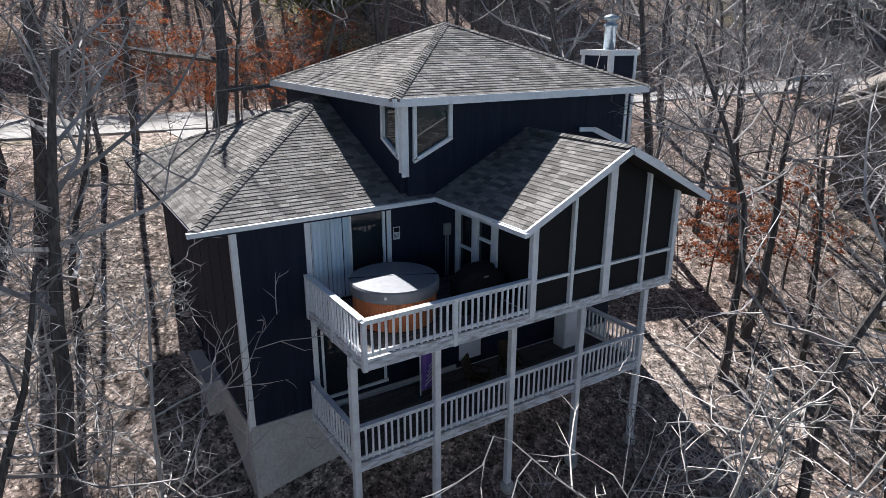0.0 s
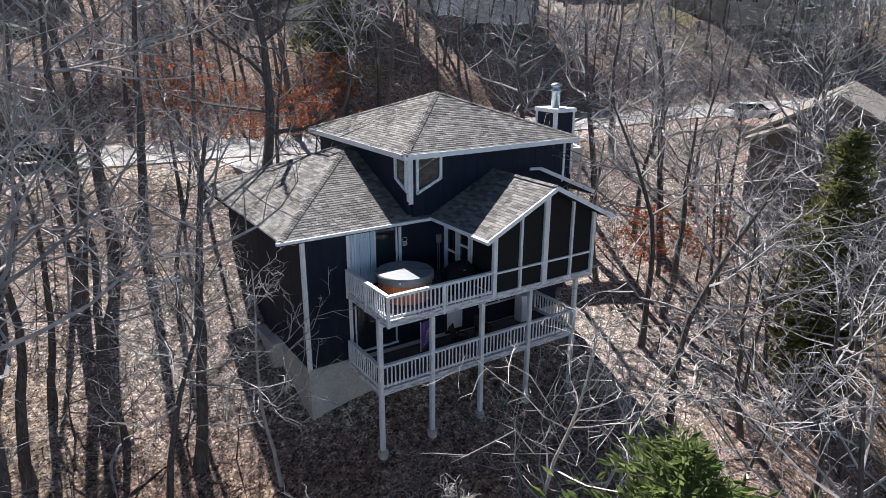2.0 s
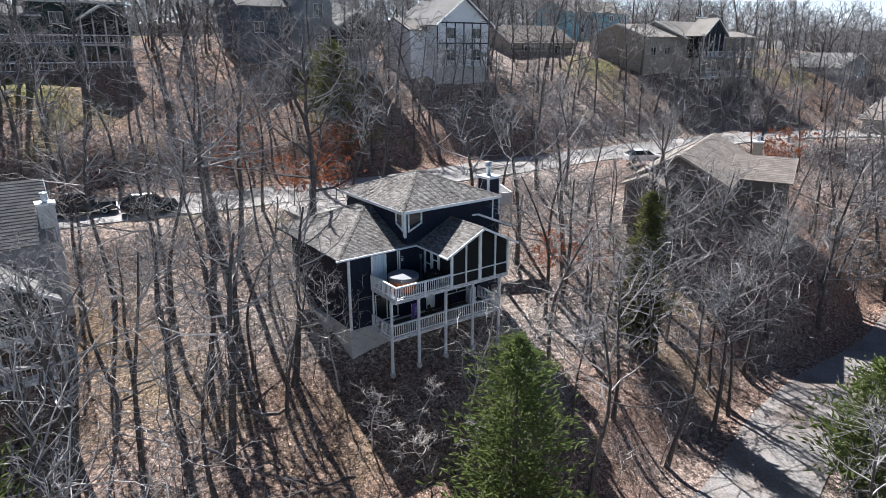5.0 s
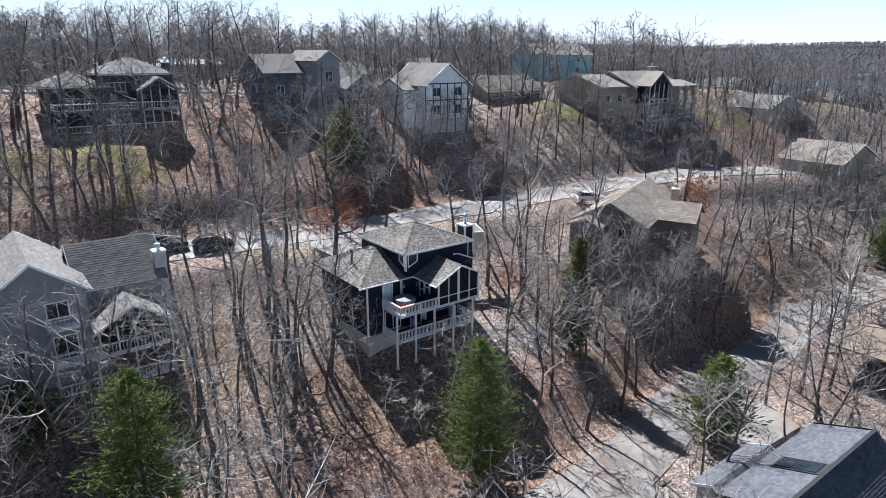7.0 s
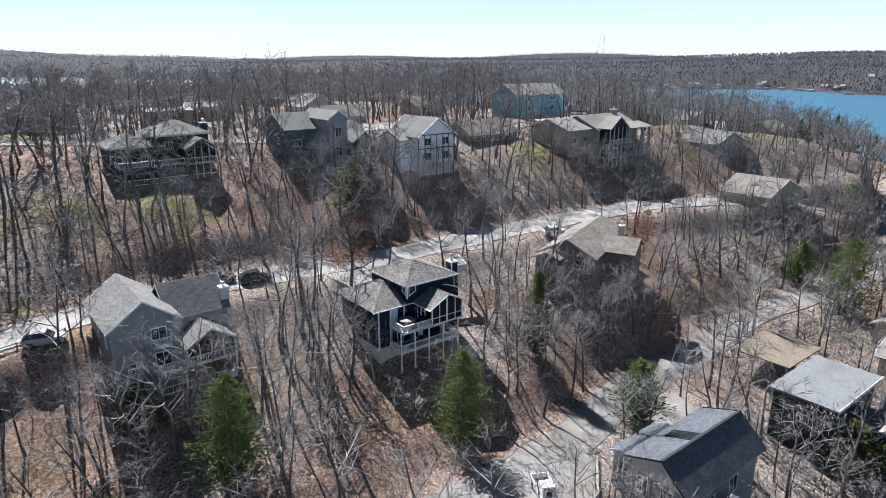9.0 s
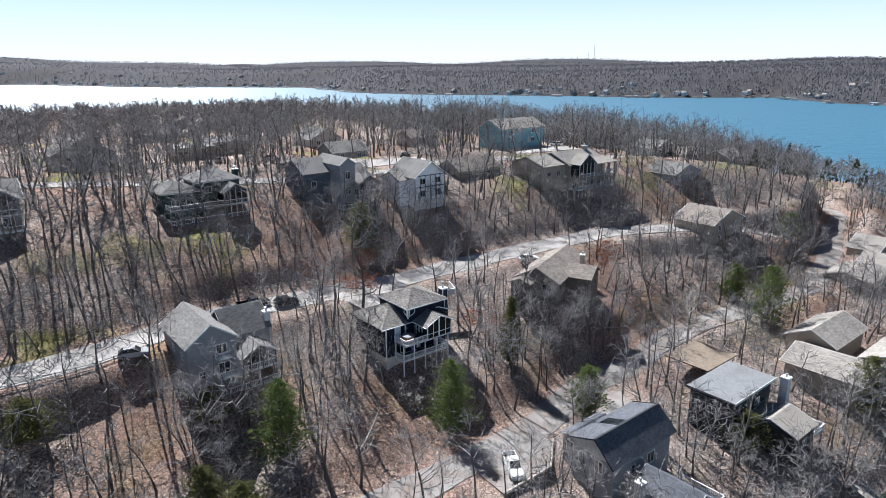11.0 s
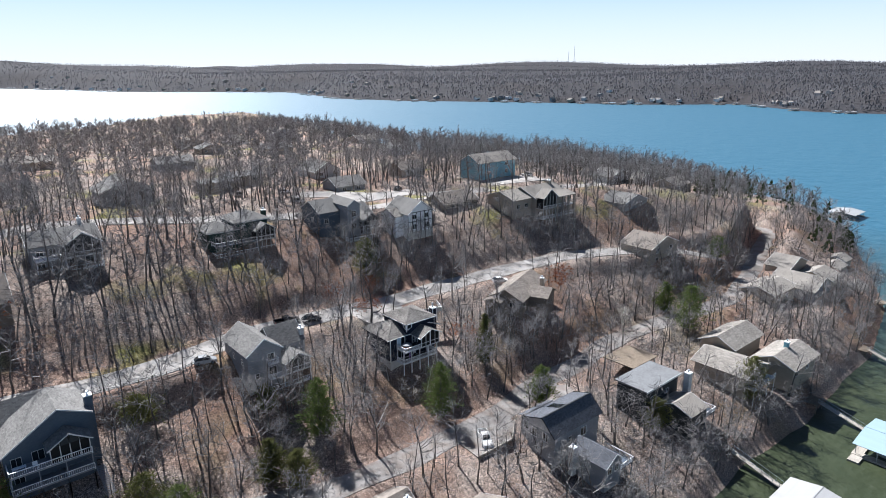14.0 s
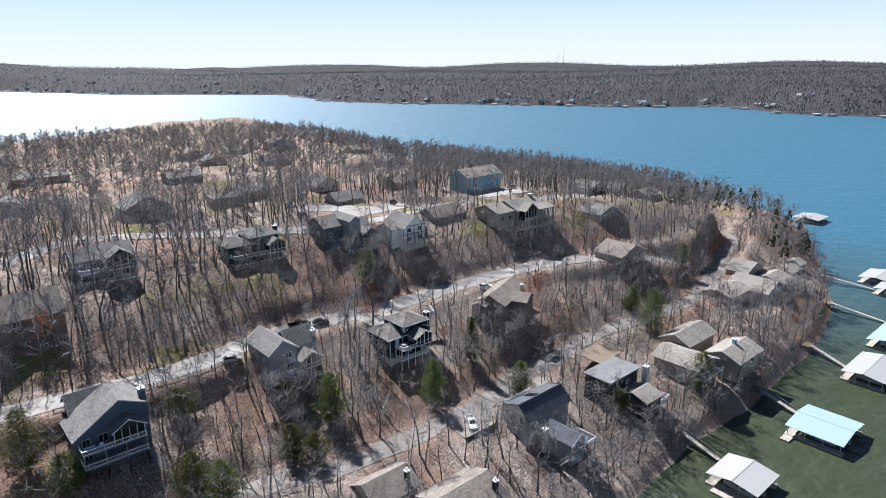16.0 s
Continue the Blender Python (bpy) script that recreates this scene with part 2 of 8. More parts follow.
def land(x, y):
    """Height of the ground."""
    x, y = np.asarray(x, float), np.asarray(y, float)
    v = y - np.interp(x, BEND_X, BEND_Y)
    h = np.interp(v, PROFILE_Y, PROFILE_Z)
    h = np.minimum(h, np.interp(x, [110, 170, 230, 300], [21, 13, 0, -8]))
    h += 0.35 * np.sin(x * 0.21 + y * 0.13) + 0.25 * np.sin(x * 0.37 - y * 0.29 + 1.3) + 0.12 * np.sin(x * 0.9 + 2) * np.sin(y * 0.8)
    h += 5.0 * np.exp(-((x - 42) / 12.0) ** 2 - ((y - 1) / 9.5) ** 2)
    h -= 3.0 * np.exp(-((x - 145) / 25.0) ** 2 - ((y + 29) / 12.0) ** 2)
    d = shore_distance(x, y)
    rise = LAKE + np.where(d > 0, 0.55 * d + 0.4 * np.minimum(d, 3.0), 0.25 * d)
    far = np.clip((d - 60) / 200, 0, 1)
    rise = np.where(d > 30, LAKE + 17.7 + (d - 30) * 0.35 + far * 4, rise)
    h = np.minimum(h, rise)
    h = np.maximum(h, LAKE - 6)
    for _, line, w in ROADS:
        r, z = road_near(x, y, line)
        k = np.clip((r - w - 0.8) / 6.0, 0, 1)
        k = k * k * (3 - 2 * k)
        h = np.where((d > 4) & (k < 1), z * (1 - k) + h * k, h)
    # the levelled parking places on the ridge and below the house
    for cx, cy, hx, hy, z in ((40, 78, 17, 8, 20.6), (32, 92, 7, 8, 20.6), (106, 69, 13, 7, 20.15)):
        k = np.clip(np.maximum(np.abs(x - cx) - hx, np.abs(y - cy) - hy) / 5.0, 0, 1)
        h = np.where(k < 1, z * (1 - k) + h * k, h)
    r = np.maximum(np.abs(x - 3.5) - 5.5, np.abs(y + 22) - 5.0)
    k = np.clip(r / 3.0, 0, 1)
    h = np.where(k < 1, -8.0 * (1 - k) + h * k, h)
    return h


def ground_z(x, y):
    return float(land(x, y))


def ground_material():
    m = mat("leaf_litter", (0.315, 0.263, 0.23), 0.95, grain=0.6, grain_scale=3.2, stain=0.85, stain_scale=0.16, tint=(0.215, 0.15, 0.122), bump=1.0, bump_scale=7)
    nt = m.node_tree
    n, lk = nt.nodes, nt.links
    bs = n["Principled BSDF"]
    src = bs.inputs["Base Color"].links[0].from_socket
    geo = n.new("ShaderNodeNewGeometry")
    tx = n.new("ShaderNodeTexNoise")
    tx.inputs["Scale"].default_value, tx.inputs["Detail"].default_value = 0.055, 6
    lk.new(geo.outputs["Position"], tx.inputs["Vector"])
    rp = n.new("ShaderNodeMapRange")
    rp.inputs[1].default_value, rp.inputs[2].default_value, rp.inputs[4].default_value = 0.55, 0.66, 0.8
    lk.new(tx.outputs[0], rp.inputs[0])
    mx = n.new("ShaderNodeMix")
    mx.data_type = "RGBA"
    mx.inputs[7].default_value = (0.19, 0.195, 0.06, 1)
    sy = n.new("ShaderNodeSeparateXYZ")
    lk.new(geo.outputs["Position"], sy.inputs[0])
    ry = n.new("ShaderNodeMapRange")
    ry.inputs[1].default_value, ry.inputs[2].default_value, ry.inputs[3].default_value, ry.inputs[4].default_value = 12, 34, 0.25, 1.0
    lk.new(sy.outputs["Y"], ry.inputs[0])
    my = n.new("ShaderNodeMath")
    my.operation = "MULTIPLY"
    lk.new(rp.outputs[0], my.inputs[0]); lk.new(ry.outputs[0], my.inputs[1])
    lk.new(my.outputs[0], mx.inputs[0]); lk.new(src, mx.inputs[6])
    # drifts of rust-brown oak leaves
    td = n.new("ShaderNodeTexNoise")
    td.inputs["Scale"].default_value, td.inputs["Detail"].default_value = 0.028, 5
    lk.new(geo.outputs["Position"], td.inputs["Vector"])
    rd = n.new("ShaderNodeMapRange")
    rd.inputs[1].default_value, rd.inputs[2].default_value, rd.inputs[4].default_value = 0.46, 0.60, 0.7
    lk.new(td.outputs[0], rd.inputs[0])
    md = n.new("ShaderNodeMix")
    md.data_type = "RGBA"
    md.inputs[7].default_value = (0.27, 0.165, 0.12, 1)
    lk.new(rd.outputs[0], md.inputs[0]); lk.new(src, md.inputs[6])
    lk.new(md.outputs[2], mx.inputs[6])
    # single pale and dark leaves, at two sizes
    col = mx.outputs[2]
    for scale, stops in ((15.0, ((0.0, 0.22), (0.35, 0.7), (0.75, 1.05), (1.0, 2.1))), (4.5, ((0.0, 0.6), (0.5, 1.0), (1.0, 1.4)))):
        vo = n.new("ShaderNodeTexVoronoi")
        vo.inputs["Scale"].default_value = scale
        lk.new(geo.outputs["Position"], vo.inputs["Vector"])
        sep = n.new("ShaderNodeSeparateColor")
        lk.new(vo.outputs["Color"], sep.inputs[0])
        rl = n.new("ShaderNodeFloatCurve")
        cv = rl.mapping.curves[0]
        cv.points[0].location, cv.points[1].location = (stops[0][0], stops[0][1] / 2.2), (stops[-1][0], stops[-1][1] / 2.2)
        for a, b in stops[1:-1]:
            cv.points.new(a, b / 2.2)
        rl.mapping.update()
        lk.new(sep.outputs[0], rl.inputs["Value"])
        mu = n.new("ShaderNodeMath")
        mu.operation = "MULTIPLY"
        mu.inputs[1].default_value = 2.2
        lk.new(rl.outputs[0], mu.inputs[0])
        sc = n.new("ShaderNodeVectorMath")
        sc.operation = "SCALE"
        lk.new(col, sc.inputs[0]); lk.new(mu.outputs[0], sc.inputs["Scale"])
        col = sc.outputs[0]
    lk.new(col, bs.inputs["Base Color"])
    return m


M_GROUND = ground_material()
M_ROAD = mat("pale_chip_seal", (0.37, 0.355, 0.34), 0.9, grain=0.2, grain_scale=9, stain=0.5, stain_scale=0.3, tint=(0.215, 0.185, 0.16), bump=0.3, bump_scale=40)
M_LANE = mat("leafy_old_asphalt", (0.27, 0.255, 0.245), 0.92, grain=0.25, grain_scale=7, stain=0.8, stain_scale=0.25, tint=(0.19, 0.145, 0.115), bump=0.3, bump_scale=40)
M_BARK = mat("grey_bark", (0.10, 0.09, 0.085), 0.92, grain=0.4, grain_scale=6, stain=0.5, stain_scale=1.2, tint=(0.18, 0.165, 0.155), bump=0.6, bump_scale=12, stretch=(3, 3, 0.7))
# paler near copy, bright and dark single twigs: sun highlights put into the colour
M_TWIGF = mat("dull_far_twigs", (0.25, 0.24, 0.238), 0.9, piece=0.5, island=True, grain=0.35, grain_scale=0.5, stain=0.5, stain_scale=0.05, tint=(0.17, 0.152, 0.148))
M_TWIG = mat("grey_twigs", (0.33, 0.315, 0.31), 0.85, piece=0.5, island=True, grain=0.3, grain_scale=2.5, stain=0.5, stain_scale=0.3, tint=(0.22, 0.195, 0.185))
M_SAPLING = mat("pale_sapling_bark", (0.44, 0.41, 0.385), 0.85, grain=0.25, grain_scale=3, piece=0.3, island=True)
M_PALE = mat("sycamore_bark", (0.52, 0.49, 0.44), 0.85, grain=0.2, grain_scale=4, stain=0.5, stain_scale=2, tint=(0.28, 0.25, 0.2))
M_NEEDLE = mat("cedar_green", (0.15, 0.185, 0.065), 0.8, grain=0.35, grain_scale=2.0, stain=0.5, stain_scale=0.5, tint=(0.07, 0.11, 0.03))
M_NEEDLE_D = mat("dark_cedar_green", (0.15, 0.155, 0.06), 0.8, grain=0.35, grain_scale=2.0, stain=0.5, stain_scale=0.5, tint=(0.06, 0.055, 0.03))
def translucent(m, share):
    """Lets some light through thin leaves."""
    n, lk = m.node_tree.nodes, m.node_tree.links
    bs, out = n["Principled BSDF"], n["Material Output"]
    tr, mx = n.new("ShaderNodeBsdfTranslucent"), n.new("ShaderNodeMixShader")
    lk.new(bs.inputs["Base Color"].links[0].from_socket, tr.inputs[0])
    mx.inputs[0].default_value = share
    lk.new(bs.outputs[0], mx.inputs[1]); lk.new(tr.outputs[0], mx.inputs[2]); lk.new(mx.outputs[0], out.inputs[0])


translucent(M_NEEDLE, 0.35)
translucent(M_NEEDLE_D, 0.35)
M_RUST = mat("rust_oak_leaves", (0.30, 0.11, 0.055), 0.85, grain=0.3, grain_scale=3, piece=0.3, island=True)
translucent(M_RUST, 0.4)

# one sheet of ground, fine near the house, coarse far away
def axis(lo, hi, fine_lo, fine_hi, fine, grow):
    mid = list(np.arange(fine_lo, fine_hi + 1e-6, fine))
    s, v, right = fine, fine_hi, []
    while v < hi:
        s = min(s * grow, 60); v += s; right.append(v)
    s, v, left = fine, fine_lo, []
    while v > lo:
        s = min(s * grow, 60); v -= s; left.append(v)
    return np.array(left[::-1] + mid + right)


def sheet(name, xs, ys, height, material):
    X, Y = np.meshgrid(xs, ys)
    Z = height(X, Y)
    verts = np.stack([X.ravel(), Y.ravel(), Z.ravel()], 1)
    nx, ny = len(xs), len(ys)
    i = (np.arange(ny - 1)[:, None] * nx + np.arange(nx - 1)[None, :]).ravel()
    faces = np.stack([i, i + 1, i + 1 + nx, i + nx], 1)
    me = bpy.data.meshes.new(name)
    me.from_pydata(verts.tolist(), [], faces.tolist())
    me.materials.append(material)
    for p in me.polygons:
        p.use_smooth = True
    return new(name, me)


ground = sheet("ground", axis(-1500, 800, -70, 120, 1.25, 1.06), axis(-900, 1700, -64, 75, 1.25, 1.06), land, M_GROUND)
tagged(ground, "leaf-littered brown hillside with mossy green patches", "ground", kind="structure")


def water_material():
    """Choppy; green in the cove, reflected sky blue put into the open lake's colour."""
    m = mat("lake_water", (0.02, 0.03, 0.018), 0.45, spec=1.0)
    n, lk = m.node_tree.nodes, m.node_tree.links
    bs = n["Principled BSDF"]
    bs.inputs["IOR"].default_value = 1.33
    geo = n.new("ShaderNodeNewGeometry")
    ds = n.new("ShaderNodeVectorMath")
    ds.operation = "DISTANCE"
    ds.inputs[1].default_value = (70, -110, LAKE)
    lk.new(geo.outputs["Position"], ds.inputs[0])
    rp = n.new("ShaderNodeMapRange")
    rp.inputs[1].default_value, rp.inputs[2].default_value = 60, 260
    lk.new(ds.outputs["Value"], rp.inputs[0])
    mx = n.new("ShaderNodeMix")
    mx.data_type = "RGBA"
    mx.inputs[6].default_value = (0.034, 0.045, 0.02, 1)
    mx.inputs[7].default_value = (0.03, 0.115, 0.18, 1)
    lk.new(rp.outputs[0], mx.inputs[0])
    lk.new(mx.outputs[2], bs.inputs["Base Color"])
    bp = None
    for scale, strength, dist in ((0.45, 0.7, 0.4), (0.08, 0.8, 1.8), (2.2, 0.35, 0.06)):
        tx = n.new("ShaderNodeTexNoise")
        tx.inputs["Scale"].default_value, tx.inputs["Detail"].default_value = scale, 3
        lk.new(geo.outputs["Position"], tx.inputs["Vector"])
        b = n.new("ShaderNodeBump")
        b.inputs["Strength"].default_value, b.inputs["Distance"].default_value = strength, dist
        lk.new(tx.outputs[0], b.inputs["Height"])
        if bp:
            lk.new(bp.outputs[0], b.inputs["Normal"])
        bp = b
    lk.new(bp.outputs[0], bs.inputs["Normal"])
    return m


bm = bmesh.new()
W = [bm.verts.new(p) for p in ((-4800, -2500, LAKE), (4800, -2500, LAKE), (4800, 4800, LAKE), (-4800, 4800, LAKE))]
bm.faces.new(W)
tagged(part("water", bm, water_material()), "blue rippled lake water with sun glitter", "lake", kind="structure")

# the far shore: rolling wooded hills
FAR_SHORE = [(-4000, 4300), (-1400, 3600), (328, 3100), (560, 2360), (968, 1897), (850, 1400), (905, 1187), (1064, 950), (1200, 680), (1350, 560), (1210, 360), (1245, 215), (1500, -150), (2600, -900), (4600, -1500)]


def far_height(x, y):
    best = np.full(np.shape(x), 1e9)
    for (x0, y0), (x1, y1) in zip(FAR_SHORE, FAR_SHORE[1:]):
        dx, dy = x1 - x0, y1 - y0
        k = np.clip(((x - x0) * dx + (y - y0) * dy) / (dx * dx + dy * dy), 0, 1)
        best = np.minimum(best, np.hypot(x - x0 - k * dx, y - y0 - k * dy))
    side = np.zeros(np.shape(x), bool)
    poly = FAR_SHORE + [(6000, 6000), (-6000, 6000)]
    for (x0, y0), (x1, y1) in zip(poly, poly[1:] + poly[:1]):
        hit = (y0 > y) != (y1 > y)
        side ^= hit & (x < (x1 - x0) * (y - y0) / ((y1 - y0) or 1e-9) + x0)
    d = np.where(side, best, -best)
    roll = 9 * np.sin(x * 0.0031 + y * 0.0017) + 7 * np.sin(x * 0.0013 - y * 0.0041 + 2) + 4 * np.sin(x * 0.009 + y * 0.007)
    h = LAKE + np.where(d > 0, np.minimum(0.20 * d + 2, 42) + np.clip((d - 200) / 1500, 0, 1) * (32 + roll) + np.clip(d / 250, 0, 1) * roll * 0.7, 0.3 * d)
    h = h + np.clip(d / 900, 0, 1) * 50 * np.clip((y - 2600) / 900, 0, 1) * np.clip((1500 - x) / 1200, 0, 1)
    return np.maximum(h, LAKE - 8)


FX = axis(-4600, 4800, 700, 1500, 25, 1.08)
FY = axis(-1800, 4800, -200, 2300, 25, 1.05)
# the slight blue lean puts distance haze into the hills' colour
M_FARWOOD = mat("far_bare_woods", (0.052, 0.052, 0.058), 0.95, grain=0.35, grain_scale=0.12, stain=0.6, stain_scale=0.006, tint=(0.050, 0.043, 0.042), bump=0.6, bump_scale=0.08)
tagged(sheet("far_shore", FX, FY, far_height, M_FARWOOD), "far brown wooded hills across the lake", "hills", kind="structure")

# ---- roads ----
def smooth_line(line, step=2.0):
    pts = np.array(line, float)
    out = []
    for i in range(len(pts) - 1):
        p0, p1, p2, p3 = pts[max(i - 1, 0)], pts[i], pts[i + 1], pts[min(i + 2, len(pts) - 1)]
        n = max(2, int(np.linalg.norm(p2 - p1) / step))
        for k in range(n):
            t = k / n
            out.append(0.5 * (2 * p1 + (p2 - p0) * t + (2 * p0 - 5 * p1 + 4 * p2 - p3) * t * t + (3 * p1 - p0 - 3 * p2 + p3) * t ** 3))
    out.append(pts[-1])
    return np.array(out)


def ribbon(name, line, half, lift, thick, material, label, category, wobble=0.25):
    c = smooth_line(line)
    t = np.gradient(c[:, :2], axis=0)
    t /= np.linalg.norm(t, axis=1)[:, None]
    nrm = np.stack([-t[:, 1], t[:, 0]], 1)
    bm = bmesh.new()
    prev = None
    for i, (p, q) in enumerate(zip(c, nrm)):
        w0, w1 = half + wobble * math.sin(i * 0.7), half + wobble * math.sin(i * 0.53 + 2)
        row = []
        for s, dz in ((-w0, -thick), (-w0, 0), (-w0 * 0.33, 0.03), (w1 * 0.33, 0.03), (w1, 0), (w1, -thick)):
            x, y = p[0] + q[0] * s, p[1] + q[1] * s
            row.append(bm.verts.new((x, y, p[2] + lift + dz)))
        if prev:
            for a in range(5):
                bm.faces.new((prev[a], prev[a + 1], row[a + 1], row[a]))
        prev = row
    bmesh.ops.recalc_face_normals(bm, faces=bm.faces[:])
    return tagged(part(name, bm, material), label, category, kind="structure")


for nm, line, w in ROADS:
    ribbon(nm, line, w, 0.10, 0.5, M_LANE if nm == "road_lower" else M_ROAD, "pale worn chip-seal lane through the woods", "road")


def pad(name, poly, z, label, material=None):
    bm = prism(bmesh.new(), [(x, y, z) for x, y in poly], (0, 0, -0.6))
    tagged(part(name, bm, material or M_ROAD), label, "driveway", kind="structure")


pad("driveway_parking", [(-3.5, -27.0), (5.5, -27.0), (11.0, -22.5), (9.5, -17.0), (-3.0, -17.5)], -7.86, "grey worn parking place with wooden kerb", M_LANE)
pad("driveway_house", [(0.5, 13.2), (12.5, 13.0), (13.0, 22.0), (0.0, 23.0)], 5.44, "pale concrete driveway behind the house")
pad("driveway_cottage", [(21, -24.5), (30, -25), (33, -17), (23, -15)], -7.7, "leaf-strewn gravel driveway beside the cottage", M_LANE)

pad("driveway_ridge", [(24, 70), (60, 71), (62, 79), (48, 82), (40, 94), (30, 100), (22, 95), (34, 84)], 20.75, "pale concrete parking place behind the ridge houses")
pad("driveway_teal", [(92, 66), (118, 61), (120, 70), (116, 76), (96, 76)], 20.3, "pale driveway in front of the blue house")

# ---- main house ----
house = thing("lake_house", "navy-sided hillside lake house with white trim and hipped shingle roofs", "house")
YW, XL, XR, YB = 3.30, -1.69, 10.95, 12.7
ZL, ZU, ZE = 0.12, 3.08, 5.47           # lower deck, upper deck, eaves
UX0, UX1, UY0, UY1, UZ = 2.78, 10.9, 3.24, 11.6, 8.05


def wall_with_holes(along, fixed, thick, lo, hi, z0, z1, holes):
    """An upright wall along 'x' or 'y' at the other coordinate = fixed, with rectangular openings (a0, a1, z0, z1) right through it."""
    bm = bmesh.new()
    A = sorted({lo, hi, *[v for h in holes for v in h[:2] if lo < v < hi]})
    Z = sorted({z0, z1, *[v for h in holes for v in h[2:] if z0 < v < z1]})
    verts = {}

    def V(i, k, side):
        if (i, k, side) not in verts:
            d = fixed + (thick if side else 0)
            verts[i, k, side] = bm.verts.new((A[i], d, Z[k]) if along == "x" else (d, A[i], Z[k]))
        return verts[i, k, side]

    def solid(i, k):
        if not (0 <= i < len(A) - 1 and 0 <= k < len(Z) - 1):
            return False
        a, z = (A[i] + A[i + 1]) / 2, (Z[k] + Z[k + 1]) / 2
        return not any(h[0] < a < h[1] and h[2] < z < h[3] for h in holes)
    for i in range(len(A) - 1):
        for k in range(len(Z) - 1):
            if not solid(i, k):
                continue
            for s in (0, 1):
                bm.faces.new((V(i, k, s), V(i + 1, k, s), V(i + 1, k + 1, s), V(i, k + 1, s)))
            for di, dk, p, q in ((-1, 0, (i, k), (i, k + 1)), (1, 0, (i + 1, k), (i + 1, k + 1)), (0, -1, (i, k), (i + 1, k)), (0, 1, (i, k + 1), (i + 1, k + 1))):
                if not solid(i + di, k + dk):
                    bm.faces.new((V(*p, 0), V(*q, 0), V(*q, 1), V(*p, 1)))
    bmesh.ops.recalc_face_normals(bm, faces=bm.faces[:])
    return bm


# walls
part("front_wall", wall_with_holes("x", YW, 0.16, XL, 4.55, 0.18, ZE - 0.05, [(0.22, 2.28, ZU + 0.05, ZE - 0.16), (0.3, 2.2, ZL + 0.25, 2.35)]), M_NAVY, house)
part("lower_front_wall", wall_with_holes("x", YW, 0.16, 4.55, XR, 0.0, ZU, [(4.62, 5.5, ZL + 0.05, 2.2), (6.3, 8.6, 0.9, 2.2)]), M_NAVY, house)
part("left_wall", wall_with_holes("y", XL, 0.16, YW + 0.16, YB, 0.18, ZE - 0.05, []), M_NAVY, house)
part("right_wall", wall_with_holes("y", XR - 0.16, 0.16, YW + 0.16, YB, 0.0, 6.0, []), M_NAVY, house)
part("back_wall", bx(XL, YB - 0.16, 0.3, XR, YB, ZE - 0.05), M_NAVY, house)
part("upper_front_wall", wall_with_holes("x", UY0, 0.16, UX0 + 0.16, UX1, 5.5, UZ, [(3.13, 4.22, 6.55, UZ - 0.02)]), M_NAVY, house)
part("upper_left_wall", wall_with_holes("y", UX0, 0.16, UY0 + 0.16, UY1, 5.5, UZ, [(3.42, 4.25, 6.65, UZ - 0.02)]), M_NAVY, house)
part("upper_right_wall", bx(UX1 - 0.16, UY0 + 0.16, 5.5, UX1, UY1, UZ), M_NAVY, house)
part("upper_back_wall", bx(UX0, UY1, 5.5, UX1, UY1 + 0.16, UZ), M_NAVY, house)
part("porch_back_wall", wall_with_holes("x", YW - 0.02, 0.16, 4.70, 9.6, ZU, 7.0, [(5.6, 7.6, ZU + 0.05, 5.1)]), M_NAVY, house)
part("porch_side_wall", wall_with_holes("y", 4.48, 0.14, 1.45, YW - 0.02, ZU, 5.42, [(2.40, 3.30, ZU + 0.15, 5.0), (1.55, 2.28, ZU + 0.15, 5.0)]), M_NAVY, house)
# vertical panel grooves of the siding stand out as battens
bat = [("x", YW, x, 0.2, ZE - 0.1) for x in (-0.5, 2.9)] + [("x", UY0, x, 6.0, UZ) for x in (5.5, 6.72, 7.94, 9.16, 10.3)] + [("y", XL, y, 0.2, ZE - 0.1) for y in (4.6, 5.8, 7.0, 8.3, 9.5, 10.7, 11.9)]
for ax, f, a, z0, z1 in bat:
    part("seam", bx(a, f - 0.008, z0, a + 0.03, f + 0.01, z1) if ax == "x" else bx(f - 0.008, a, z0, f + 0.01, a + 0.03, z1), M_NAVY, house)
# foundation, stepping down the slope
part("foundation", bx(XL - 0.02, YW - 0.05, -3.4, 4.5, YW + 0.12, 0.18), M_CONC, house, "weathered bare concrete foundation")
part("foundation", bx(XL - 0.05, YW + 0.12, -2.4, XL + 0.2, 7.2, 0.18), M_CONC, house)
part("foundation", bx(XL - 0.45, 6.2, -2.2, XL - 0.05, YB, 0.15), M_CONC, house)
part("foundation", bx(4.5, YW - 0.02, -3.2, XR, YW + 0.15, 0.0), M_CONC, house)
part("foundation", bx(XR - 0.2, YW + 0.15, -2.6, XR + 0.02, YB, 0.0), M_CONC, house)
